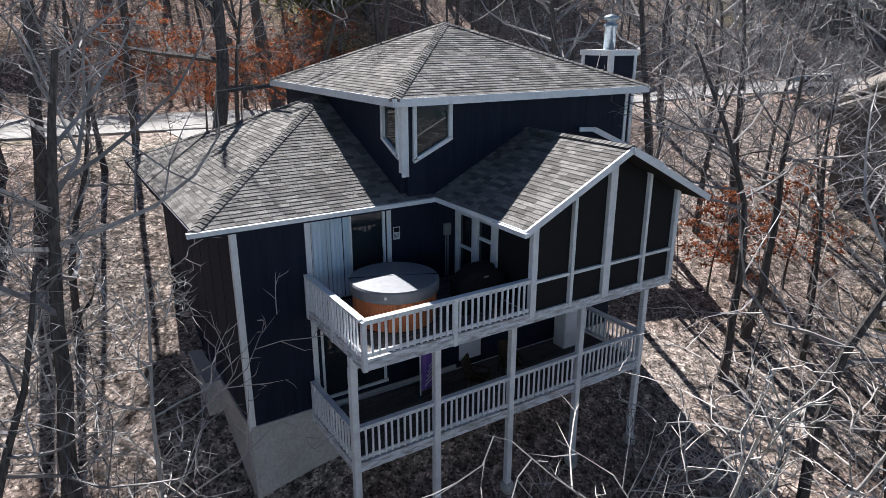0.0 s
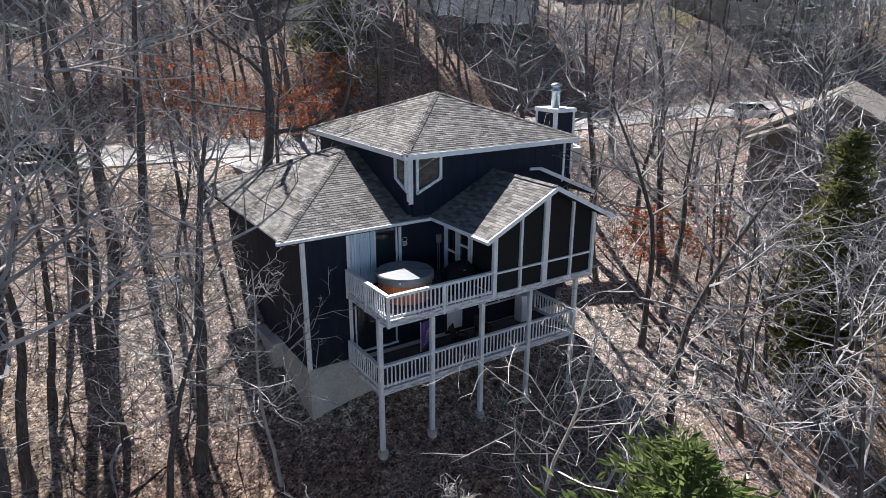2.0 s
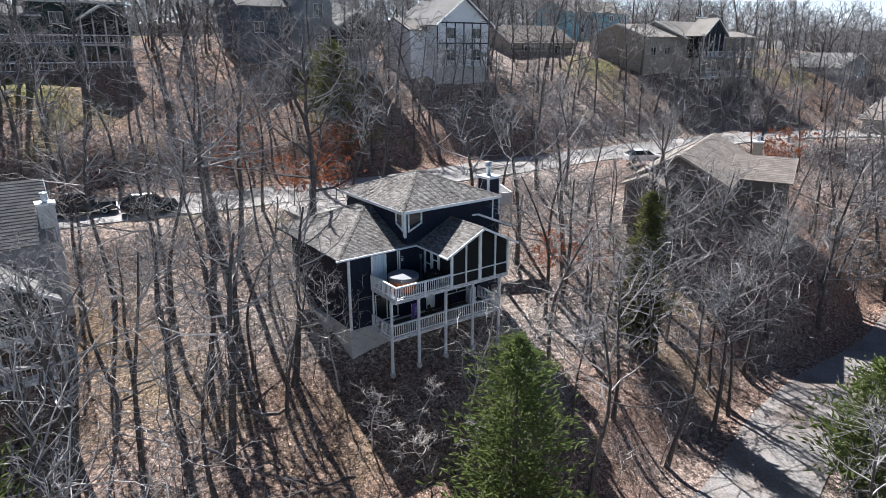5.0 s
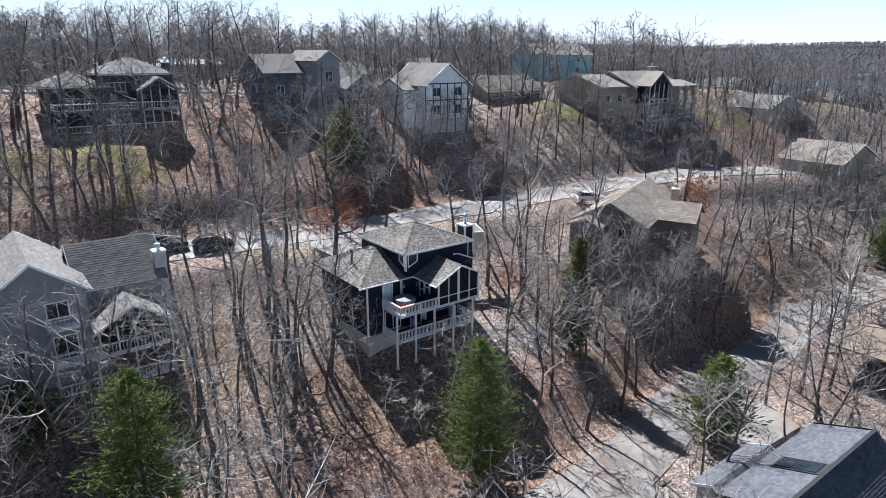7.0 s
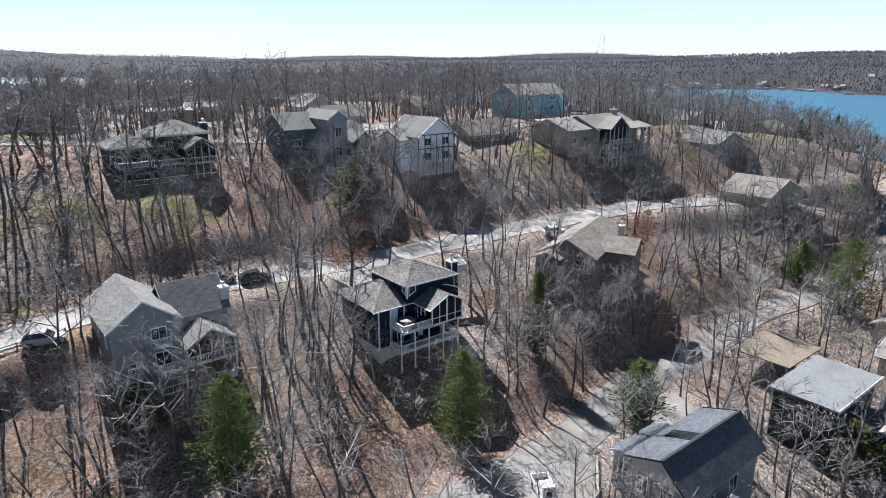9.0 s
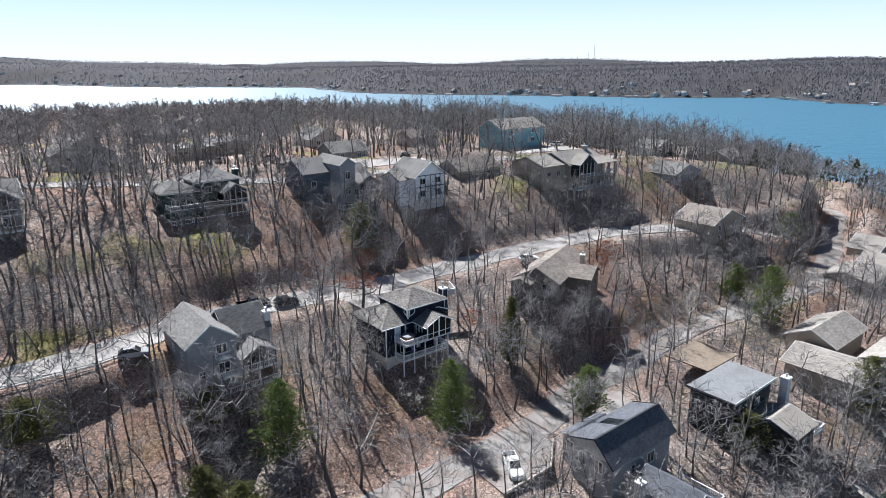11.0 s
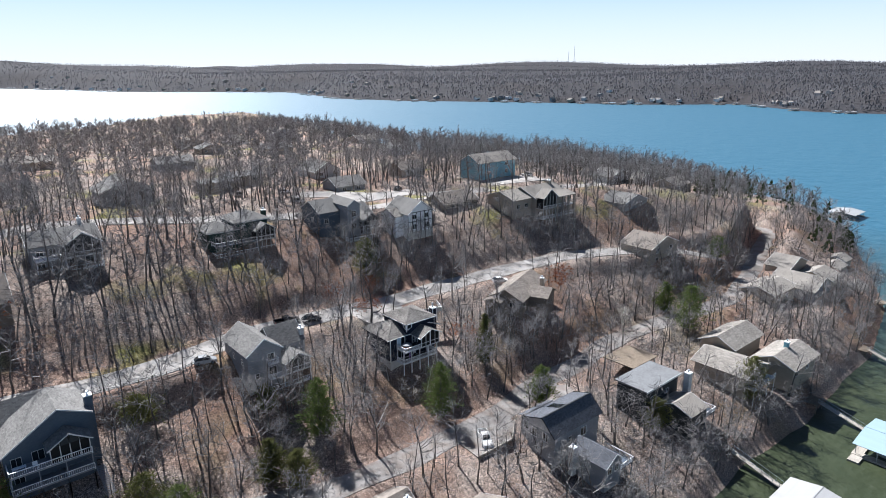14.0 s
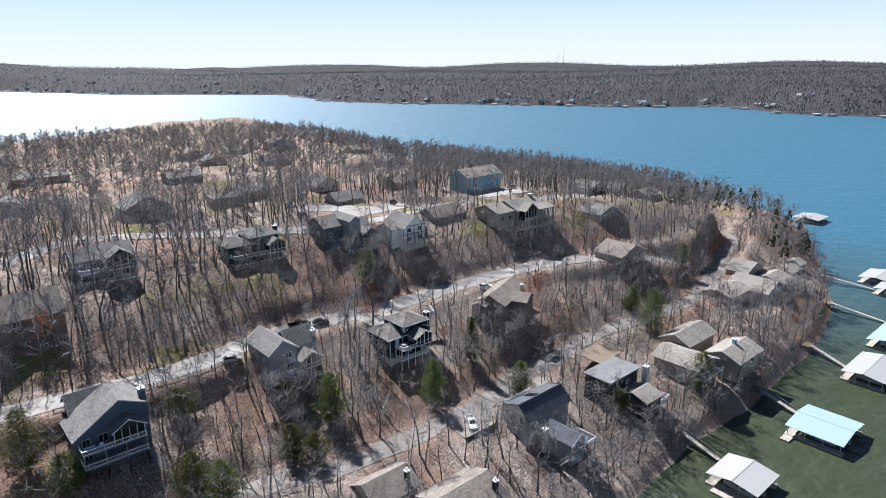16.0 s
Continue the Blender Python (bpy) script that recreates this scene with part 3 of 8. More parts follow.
# corner boards and trims
for b in ((XL - 0.03, YW - 0.03, 0.05, XL + 0.12, YW + 0.0, ZE), (XL - 0.03, YW, 0.05, XL, YW + 0.13, ZE), (0.06, YW - 0.03, 0.1, 0.2, YW + 0.0, ZE - 0.05), (2.30, YW - 0.03, ZU, 2.42, YW, ZE - 0.05),
          (UX0 - 0.03, UY0 - 0.03, 6.1, UX0 + 0.17, UY0, UZ), (UX0 - 0.03, UY0, 6.2, UX0, UY0 + 0.15, UZ), (UX1 - 0.1, UY0 - 0.03, 6.1, UX1 + 0.02, UY0, UZ),
          (4.45, 1.38, ZU, 4.66, 1.53, 5.4), (4.44, 2.28, ZU, 4.60, 2.42, 5.35), (4.44, 3.16, ZU, 4.60, 3.29, 5.3), (4.46, 2.42, 3.98, 4.56, 3.17, 4.06), (4.46, 1.53, 4.42, 4.56, 2.28, 4.5)):
    part("trim_board", bx(*b), M_WHITE, house)

# roofs: hip over the left wing, hip over the tower, gable over the porch, shed on the right
K = 0.445


def shingled(name, tri_or_quad, parent, course=0.142, tab=0.30, loose=0, seed=1):
    """Covers a flat roof face with overlapping tabs. The polygon's first edge is the eave; loose: how many tabs near that edge are parts of their own."""
    P = [Vector(p) for p in tri_or_quad]
    u = (P[1] - P[0]).normalized()
    nrm = u.cross(P[2] - P[1]).normalized()
    if nrm.z < 0:
        nrm = -nrm
    v = nrm.cross(u).normalized()
    if v.z < 0:
        v = -v
    prism_bm = prism(bmesh.new(), [p - nrm * 0.01 for p in P], -nrm * 0.10)
    deck = part(name, prism_bm, M_UNDER, parent, "weathered brown-grey shingle roof")
    uv = [((p - P[0]).dot(u), (p - P[0]).dot(v)) for p in P]
    top = max(b for a, b in uv)
    rnd = random.Random(seed)

    def span(h):
        xs = []
        for (a0, b0), (a1, b1) in zip(uv, uv[1:] + uv[:1]):
            if (b0 > h) != (b1 > h):
                xs.append(a0 + (a1 - a0) * (h - b0) / (b1 - b0))
        return (min(xs), max(xs)) if len(xs) >= 2 else None
    verts, faces, count = [], [], 0
    h, row = 0.0, 0
    while h < top - 0.02:
        s = span(min(h + course * 0.5, top - 0.01))
        if s:
            x = s[0] - (row % 2) * tab * 0.5 - rnd.random() * 0.05
            while x < s[1]:
                w = tab * rnd.uniform(0.92, 1.06)
                a, b = max(x, s[0]) + 0.004, min(x + w, s[1]) - 0.004
                x += w
                if b - a < 0.04:
                    continue
                lo = h - rnd.uniform(0, 0.012)
                hi = min(h + course * 1.25, top)
                t0 = 0.016 + rnd.uniform(0, 0.006)
                q = [P[0] + u * a + v * lo + nrm * t0, P[0] + u * b + v * lo + nrm * (t0 + rnd.uniform(-0.002, 0.003)), P[0] + u * b + v * hi + nrm * 0.002, P[0] + u * a + v * hi + nrm * 0.002]
                r = [q[0] - nrm * t0 * 0.9, q[1] - nrm * t0 * 0.9]
                if count < loose:
                    me = bpy.data.meshes.new("shingle")
                    me.from_pydata([tuple(p) for p in q + r], [], [(0, 1, 2, 3), (4, 5, 1, 0), (5, 2, 1), (4, 0, 3)])
                    me.materials.append(M_SHINGLE_P)
                    ob = new("shingle", me)
                    ob.parent = deck
                    count += 1
                else:
                    k = len(verts)
                    verts += [tuple(p) for p in q + r]
                    faces += [(k, k + 1, k + 2, k + 3), (k + 4, k + 5, k + 1, k), (k + 5, k + 2, k + 1), (k + 4, k, k + 3)]
        h += course
        row += 1
    me = bpy.data.meshes.new("shingles")
    me.from_pydata(verts, [], faces)
    me.materials.append(M_SHINGLE)
    ob = new("shingles", me)
    ob.parent = deck
    tagged(ob, kind="stuff")
    return deck


def ridge_cap(p, q, parent, w=0.28):
    """A row of bent cap shingles along a hip or ridge."""
    p, q = Vector(p), Vector(q)
    d = (q - p)
    n = int(d.length / 0.16)
    side = d.cross(Vector((0, 0, 1))).normalized()
    for i in range(n):
        a, b = p + d * (i / n), p + d * ((i + 1.25) / n)
        verts = []
        for c, lift in ((a, 0.05), (b, 0.025)):
            verts += [tuple(c - side * w / 2 + Vector((0, 0, lift - w * 0.16))), tuple(c + Vector((0, 0, lift + 0.012))), tuple(c + side * w / 2 + Vector((0, 0, lift - w * 0.16)))]
        verts += [tuple(a - side * w / 2 + Vector((0, 0, -0.06))), tuple(a + side * w / 2 + Vector((0, 0, -0.06)))]
        me = bpy.data.meshes.new("ridge_cap")
        me.from_pydata(verts, [], [(0, 1, 4, 3), (1, 2, 5, 4), (6, 7, 2, 1, 0)])
        me.materials.append(M_SHINGLE_P)
        ob = new("ridge_cap", me)
        ob.parent = parent


EX0, EY0 = -2.52, 3.12
EZ = 5.50
S = 5.26
PK = (EX0 + S, EY0 + S, EZ + K * S)
YB2 = EY0 + 2 * S
left_front = shingled("left_roof_front", [(EX0, EY0, EZ), (3.66, EY0, EZ), (3.66, EY0 + 0.12, EZ + 0.12 * K), (PK[0], PK[1], PK[2])], house, loose=60, seed=2)
left_side = shingled("left_roof_side", [(EX0, YB2, EZ), (EX0, EY0, EZ), PK], house, seed=3)
shingled("left_roof_back", [(3.2, YB2, EZ), (EX0, YB2, EZ), PK], house, seed=4)
ridge_cap((EX0, EY0, EZ), PK, left_front)
ridge_cap((EX0, YB2, EZ), PK, left_side)
TX0, TX1, TY0, TY1, TZ = 2.32, 11.25, 2.75, 12.0, 8.13
AP = (6.50, 7.02, 9.98)
tf = shingled("tower_roof_front", [(TX0, TY0, TZ), (TX1, TY0, TZ), AP], house, seed=5)
tl = shingled("tower_roof_side", [(TX0, TY1, TZ), (TX0, TY0, TZ), AP], house, seed=6)
tr = shingled("tower_roof_right", [(TX1, TY0, TZ), (TX1, TY1, TZ), AP], house, seed=7)
tb = shingled("tower_roof_back", [(TX1, TY1, TZ), (TX0, TY1, TZ), AP], house, seed=8)
for c, o in (((TX0, TY0, TZ), tf), ((TX1, TY0, TZ), tr), ((TX0, TY1, TZ), tl), ((TX1, TY1, TZ), tb)):
    ridge_cap(c, AP, o)
PX0, PX1, PXM, PYF, PZE, PZR = 3.66, 9.98, 6.82, -0.72, 5.50, 7.07
pl = shingled("porch_roof_left", [(PX0, 3.24, PZE), (PX0, PYF, PZE), (PXM, PYF, PZR), (PXM, 3.24, PZR)], house, loose=240, seed=9)
pr = shingled("porch_roof_right", [(PX1, PYF, PZE), (PX1, 3.24, PZE), (PXM, 3.24, PZR), (PXM, PYF, PZR)], house, seed=10)
ridge_cap((PXM, PYF, PZR), (PXM, 3.24, PZR), pr)
shingled("side_roof", [(12.6, 3.0, 5.45), (12.6, 11.5, 5.45), (UX1, 11.5, 6.2), (UX1, 3.0, 6.2)], house, seed=11)
# soffits close the roofs from below
part("soffit", bx(EX0 + 0.05, EY0 + 0.02, EZ - 0.19, 3.6, YW + 0.1, EZ - 0.15), M_NAVY, house)
part("soffit", bx(EX0 + 0.05, YW + 0.1, EZ - 0.19, XL + 0.1, YB2 - 0.05, EZ - 0.15), M_NAVY, house)
part("soffit", bx(TX0 + 0.05, TY0 + 0.05, TZ - 0.17, TX1 - 0.05, TY1 - 0.05, TZ - 0.13), M_NAVY, house)
# fascia boards and gutter
for p, q, w, hgt in (((TX0 - 0.02, TY0 - 0.02, TZ - 0.09), (TX1 + 0.02, TY0 - 0.02, TZ - 0.09), 0.05, 0.2), ((TX0 - 0.02, TY1, TZ - 0.09), (TX0 - 0.02, TY0, TZ - 0.09), 0.05, 0.2), ((TX1 + 0.02, TY0, TZ - 0.09), (TX1 + 0.02, TY1, TZ - 0.09), 0.05, 0.2),
                     ((PX0 - 0.02, PYF - 0.02, PZE - 0.06), (PXM, PYF - 0.02, PZR - 0.06), 0.05, 0.16), ((PXM, PYF - 0.02, PZR - 0.06), (PX1 + 0.02, PYF - 0.02, PZE - 0.06), 0.05, 0.16),
                     ((PX0 - 0.02, PYF, PZE - 0.05), (PX0 - 0.02, EY0, PZE - 0.05), 0.05, 0.12), ((9.2, 2.9, 6.92), (12.62, 2.9, 5.47), 0.06, 0.16), ((8.6, 2.9, 6.96), (9.2, 2.9, 6.92), 0.06, 0.12)):
    part("fascia", bar(p, q, w, hgt), M_WHITE, house)
part("gutter", bar((EX0 - 0.15, EY0 - 0.05, EZ - 0.06), (PX0 + 0.02, EY0 - 0.05, EZ - 0.06), 0.12, 0.11), M_WHITE, house, "white metal eaves gutter")
part("gutter_end", bar((PX0 - 0.06, PYF - 0.1, PZE - 0.07), (PX0 - 0.06, 0.4, PZE - 0.07), 0.12, 0.1), M_WHITE, house)
part("barge_board", bar((EX0 - 0.03, EY0, EZ - 0.07), (EX0 - 0.03, YB2, EZ - 0.07), 0.04, 0.12), M_NAVY, house)
part("gable_panel", prism(bmesh.new(), [(4.5, 3.2, 5.3), (9.6, 3.2, 5.3), (PXM, 3.2, 6.9)], (0, 0.05, 0)), M_NAVY, house)


def window(parent, along, f, a0, a1, z0, z1, thick=0.06, bars=(), glass=None, out=-1, name="window", frame_w=0.07, frame_mat=None):
    """A framed pane in a wall along x or y; out: the side on which the frame stands proud."""
    fm = frame_mat or M_WHITE
    def solid(bm, a, b, c, d, deep, off=0.0):
        lo, hi = (f - deep, f + 0.03) if out < 0 else (f - 0.03, f + deep)
        lo, hi = lo + off, hi + off
        return box(bm, a, lo, c, b, hi, d) if along == "x" else box(bm, lo, a, c, hi, b, d)
    bm = bmesh.new()
    for q in ((a0, a0 + frame_w, z0, z1), (a1 - frame_w, a1, z0, z1), (a0 + frame_w, a1 - frame_w, z1 - frame_w, z1), (a0 + frame_w, a1 - frame_w, z0, z0 + frame_w)):
        solid(bm, *q, 0.03)
    w = part(name, bm, fm, parent)
    def slab(nm, a, b, c, d, deep, m, off=0.0):
        return part(nm, solid(bmesh.new(), a, b, c, d, deep, off), m, w)
    for k, val in bars:
        if k == "v":
            slab("mullion", val - 0.03, val + 0.03, z0 + frame_w, z1 - frame_w, 0.025, fm)
        else:
            slab("mullion", a0 + frame_w, a1 - frame_w, val - 0.03, val + 0.03, 0.025, fm)
    slab("pane", a0 + frame_w, a1 - frame_w, z0 + frame_w, z1 - frame_w, -0.005, glass or M_GLASS, 0.03 * -out)
    return w


# corner windows of the tower, with raking sills
def raking_window(along):
    def P(a, z, o):
        return (a, UY0 - o, z) if along == "x" else (UX0 - o, a, z)
    s = 3.13 if along == "x" else 3.42
    e = 4.22 if along == "x" else 4.25
    zb, zt = (6.52, 7.03) if along == "x" else (6.62, 7.02)
    bm = bmesh.new()
    for p, q in (((s, zb), (s, UZ)), ((e, zt), (e, UZ)), ((s - 0.05, zb - 0.03), (e + 0.05, zt)), ((s, UZ - 0.03), (e, UZ - 0.03))):
        beam(bm, P(p[0], p[1], 0.02), P(q[0], q[1], 0.02), 0.10, 0.10)
    w = part("corner_window", bm, M_WHITE, house, "tower corner window with a raking sill")
    part("pane", prism(bmesh.new(), [P(s, zb, -0.02), P(e, zt, -0.02), P(e, UZ, -0.02), P(s, UZ, -0.02)], (0, 0.02, 0) if along == "x" else (0.02, 0, 0)), M_GLASS, w)
    return w


part("sill_panel", prism(bmesh.new(), [(3.13, UY0 + 0.004, 6.5), (4.22, UY0 + 0.004, 6.5), (4.22, UY0 + 0.004, 7.0)], (0, 0.12, 0)), M_NAVY, house)
part("sill_panel", prism(bmesh.new(), [(UX0 + 0.004, 3.42, 6.6), (UX0 + 0.004, 4.25, 6.6), (UX0 + 0.004, 4.25, 7.0)], (0.12, 0, 0)), M_NAVY, house)
raking_window("x")
raking_window("y")

# sliding doors, curtains, upper deck side
door = part("sliding_door", bx(0.22, YW + 0.02, ZU + 0.01, 2.27, YW + 0.1, ZU + 0.05), M_WHITE, house)
for a in (0.22, 1.18, 1.24, 2.20):
    part("stile", bx(a, YW + 0.02, ZU + 0.05, a + 0.07, YW + 0.09, ZE - 0.16), M_WHITE, door)
part("pane", bx(0.29, YW + 0.04, ZU + 0.1, 1.18, YW + 0.055, ZE - 0.2), M_GLASS, door)
part("pane", bx(1.31, YW + 0.07, ZU + 0.1, 2.2, YW + 0.085, ZE - 0.2), M_GLASS, door)
part("rail", bx(0.22, YW + 0.02, ZE - 0.2, 2.27, YW + 0.09, ZE - 0.16), M_WHITE, door)
part("handle", bx(2.12, YW - 0.03, 4.05, 2.16, YW + 0.02, 4.3), M_BLACK, door, "black door handle")


def drape(x0, x1, y, z0, z1, n=22, amp=0.05):
    bm = bmesh.new()
    lo, hi = [], []
    for i in range(n + 1):
        x = x0 + (x1 - x0) * i / n
        o = amp * math.sin(i * 1.9) + 0.02 * math.sin(i * 4.1)
        lo.append((bm.verts.new((x, y + o * 1.3, z0)), bm.verts.new((x, y + o * 1.3 + 0.012, z0))))
        hi.append((bm.verts.new((x, y + o, z1)), bm.verts.new((x, y + o + 0.012, z1))))
    for i in range(n):
        for k in (0, 1):
            bm.faces.new((lo[i][k], lo[i + 1][k], hi[i + 1][k], hi[i][k]))
    bmesh.ops.recalc_face_normals(bm, faces=bm.faces[:])
    return bm


tagged(part("curtain", drape(0.24, 1.02, YW - 0.02, ZU + 0.08, ZE - 0.2), M_CURTAIN, smooth=True), "pale blue-grey curtain behind the sliding door", "curtain")
tagged(part("curtain", drape(1.06, 1.24, YW - 0.01, ZU + 0.08, ZE - 0.2, 8), M_CURTAIN, smooth=True), "narrow gathered pale curtain by the sliding door", "curtain")
low_door = part("lower_sliding_door", bx(0.3, YW + 0.02, 2.33, 2.2, YW + 0.09, 2.36), M_WHITE, house)
for a in (0.3, 1.22, 2.12):
    part("stile", bx(a, YW + 0.02, ZL + 0.28, a + 0.08, YW + 0.09, 2.33), M_WHITE, low_door)
part("pane", bx(0.38, YW + 0.05, ZL + 0.25, 2.12, YW + 0.06, 2.33), M_GLASS, low_door)
part("threshold", bx(0.28, YW - 0.04, ZL + 0.2, 2.22, YW + 0.02, ZL + 0.28), M_WHITE, low_door)
part("lower_door", bx(4.66, YW + 0.04, ZL + 0.08, 5.46, YW + 0.1, 2.18), M_WHITE, house, "white panelled lower door")
window(house, "x", YW, 6.3, 8.6, 0.9, 2.2, bars=(("v", 7.45),))
window(house, "y", 4.48, 2.42, 3.17, ZU + 0.15, 5.0, bars=(("h", 4.02),))
window(house, "y", 4.48, 1.55, 2.28, ZU + 0.15, 5.0, bars=(("h", 4.46),))
part("porch_patio_door", bx(5.62, YW + 0.02, ZU + 0.06, 7.58, YW + 0.05, 5.08), M_GLASS, house)

# decks: boards, rims, posts, rails
def deck_boards(parent, x0, x1, y0, y1, z, w=0.14):
    n = int((y1 - y0) / w)
    me = mesh_of("deck_board", bx(0, 0, -0.035, x1 - x0, w - 0.008, 0), M_DECK)
    for i in range(n):
        ob = new("deck_board", me)
        ob.parent = parent
        ob.location = (x0, y0 + i * w, z + 0.002 * math.sin(i * 2.3))


upper = part("upper_deck", bx(0.02, 0.05, ZU - 0.16, 9.6, YW - 0.01, ZU - 0.04), M_RAIL, house, "upper balcony deck with peeling white rim")
lower = part("lower_deck", bx(-0.05, 0.7, ZL - 0.17, 9.5, YW - 0.06, ZL - 0.05), M_RAIL, house, "lower deck of weathered boards")
deck_boards(upper, 0.05, 4.45, 0.05, YW - 0.02, ZU)
deck_boards(upper, 4.62, 9.55, 0.05, YW - 0.02, ZU)
deck_boards(lower, 0.0, 9.45, 0.72, YW - 0.07, ZL)
for p, q in (((-0.03, 0.0, ZU - 0.13), (4.5, 0.0, ZU - 0.13)), ((4.5, 0.0, ZU - 0.13), (9.72, 0.0, ZU - 0.13)), ((0.0, 0.02, ZU - 0.13), (0.0, YW - 0.05, ZU - 0.13)), ((9.68, 0.02, ZU - 0.13), (9.68, YW, ZU - 0.13))):
    part("rim_board", bar(p, q, 0.06, 0.27), M_PEEL, upper, "peeling white rim board")
for p, q in (((-0.1, 0.62, ZL - 0.14), (9.55, 0.62, ZL - 0.14)), ((-0.06, 0.64, ZL - 0.14), (-0.06, YW - 0.06, ZL - 0.14)), ((9.52, 0.64, ZL - 0.14), (9.52, YW - 0.06, ZL - 0.14))):
    part("rim_board", bar(p, q, 0.06, 0.24), M_PEEL, lower, "peeling white rim board")
part("beam", bx(-0.1, 0.55, ZU - 0.48, 9.6, 0.69, ZU - 0.17), M_RAIL, house)
part("joist_end", bx(0.05, -0.02, ZU - 0.3, 0.16, 0.1, ZU - 0.12), M_BLACK, upper)
for i in range(13):
    part("joist", bx(0.35 + i * 0.75, 0.06, ZU - 0.32, 0.40 + i * 0.75, YW - 0.02, ZU - 0.17), M_DECK, upper)
POSTS = ((-0.03, -3.7), (2.16, -3.6), (4.47, -3.5), (6.9, -3.3), (9.45, -3.2))
for x, zb in POSTS:
    zb = ground_z(x, 0.61) - 0.1
    part("deck_post", bx(x - 0.085, 0.53, zb, x + 0.085, 0.70, ZU - 0.46, bevel=0.01), M_RAIL, house, "tall painted deck post")
    part("footing", moved(turned([(0.2, 0), (0.2, 0.3), (0.14, 0.36)], 14), x, 0.615, zb - 0.02), M_CONC, house, "round concrete footing")


def railing(parent, p, q, z, hgt=0.92, step=0.165, post_ends=(True, True), mid_posts=()):
    """A balustrade from p to q above the deck at z: cap, sub-rail, bottom rail, each baluster."""
    p, q = Vector((*p, z)), Vector((*q, z))
    d = (q - p)
    L = d.length
    d.normalize()
    side = Vector((-d.y, d.x, 0))
    up = Vector((0, 0, 1))
    rl = part("railing", bar(p + up * (hgt - 0.02), q + up * (hgt - 0.02), 0.15, 0.04), M_RAIL, parent, "white painted balustrade with square balusters")
    part("sub_rail", bar(p + up * (hgt - 0.085), q + up * (hgt - 0.085), 0.04, 0.09), M_RAIL, rl)
    part("bottom_rail", bar(p + up * 0.10, q + up * 0.10, 0.045, 0.085), M_RAIL, rl)
    n = max(1, int(L / step))
    w = bx(-0.021, -0.021, 0, 0.021, 0.021, hgt - 0.13)
    me = mesh_of("baluster", w, M_RAIL)
    for i in range(1, n):
        o = new("baluster", me)
        o.parent = rl
        o.location = p + d * (L * i / n) - side * 0.042 + up * (0.05 + 0.004 * math.sin(i * 5.1))
        o.rotation_euler = (0, 0.012 * math.sin(i * 3.7), math.atan2(d.y, d.x))
    for t in ([0.0] if post_ends[0] else []) + list(mid_posts) + ([L] if post_ends[1] else []):
        c = p + d * t
        part("newel_post", bx(c.x - 0.055, c.y - 0.055, z - 0.28, c.x + 0.055, c.y + 0.055, z + hgt - 0.04, bevel=0.008), M_RAIL, rl)
    return rl


railing(house, (0.0, 0.0), (4.42, 0.0), ZU, mid_posts=(2.28,), post_ends=(True, False))
railing(house, (0.0, YW - 0.1), (0.0, 0.06), ZU, mid_posts=(1.5,), post_ends=(True, False))
for a, b in zip(POSTS, POSTS[1:]):
    railing(house, (a[0] + 0.08, 0.62), (b[0] - 0.08, 0.62), ZL, hgt=0.96, post_ends=(False, False))
railing(house, (-0.04, YW - 0.15), (-0.04, 0.7), ZL, hgt=0.96, post_ends=(True, False))
railing(house, (9.48, 0.7), (9.48, YW - 0.15), ZL, hgt=0.96, post_ends=(False, True))

# screened porch
def rake_z(x):
    return PZE + (PZR - PZE) * (1 - abs(x - PXM) / (PXM - PX0)) - 0.16


for x, w in ((4.53, 0.17), (5.78, 0.10), (7.02, 0.24), (8.42, 0.10), (9.62, 0.15)):
    part("porch_post", bx(x - w / 2, -0.06, ZU - 0.1, x + w / 2, 0.08, rake_z(x) + 0.06), M_WHITE, house)
for a, b in ((4.61, 5.73), (5.83, 6.9), (7.14, 8.37), (8.47, 9.55)):
    part("porch_rail", bx(a, -0.03, 3.84, b, 0.04, 3.92), M_WHITE, house)
    part("screen_panel", prism(bmesh.new(), [(a, 0.05, ZU), (b, 0.05, ZU), (b, 0.05, rake_z(b))] + ([(PXM, 0.05, rake_z(PXM))] if a < PXM < b else []) + [(a, 0.05, rake_z(a))], (0, 0.006, 0)), M_SCREEN, house, "dark insect screen")
for y in (1.2, 2.3):
    part("porch_post", bx(9.55, y - 0.05, ZU, 9.68, y + 0.05, 5.4), M_WHITE, house)
part("screen_panel", bx(9.59, 0.08, ZU, 9.596, 3.2, 5.4), M_SCREEN, house)
part("screen_panel", bx(4.51, 0.08, ZU, 4.516, 1.38, 5.35), M_SCREEN, house)
part("porch_plate", bx(4.46, 0.08, 5.34, 4.6, 3.2, 5.44), M_WHITE, house)
part("porch_plate", bx(9.55, 0.08, 5.34, 9.69, 3.2, 5.44), M_WHITE, house)
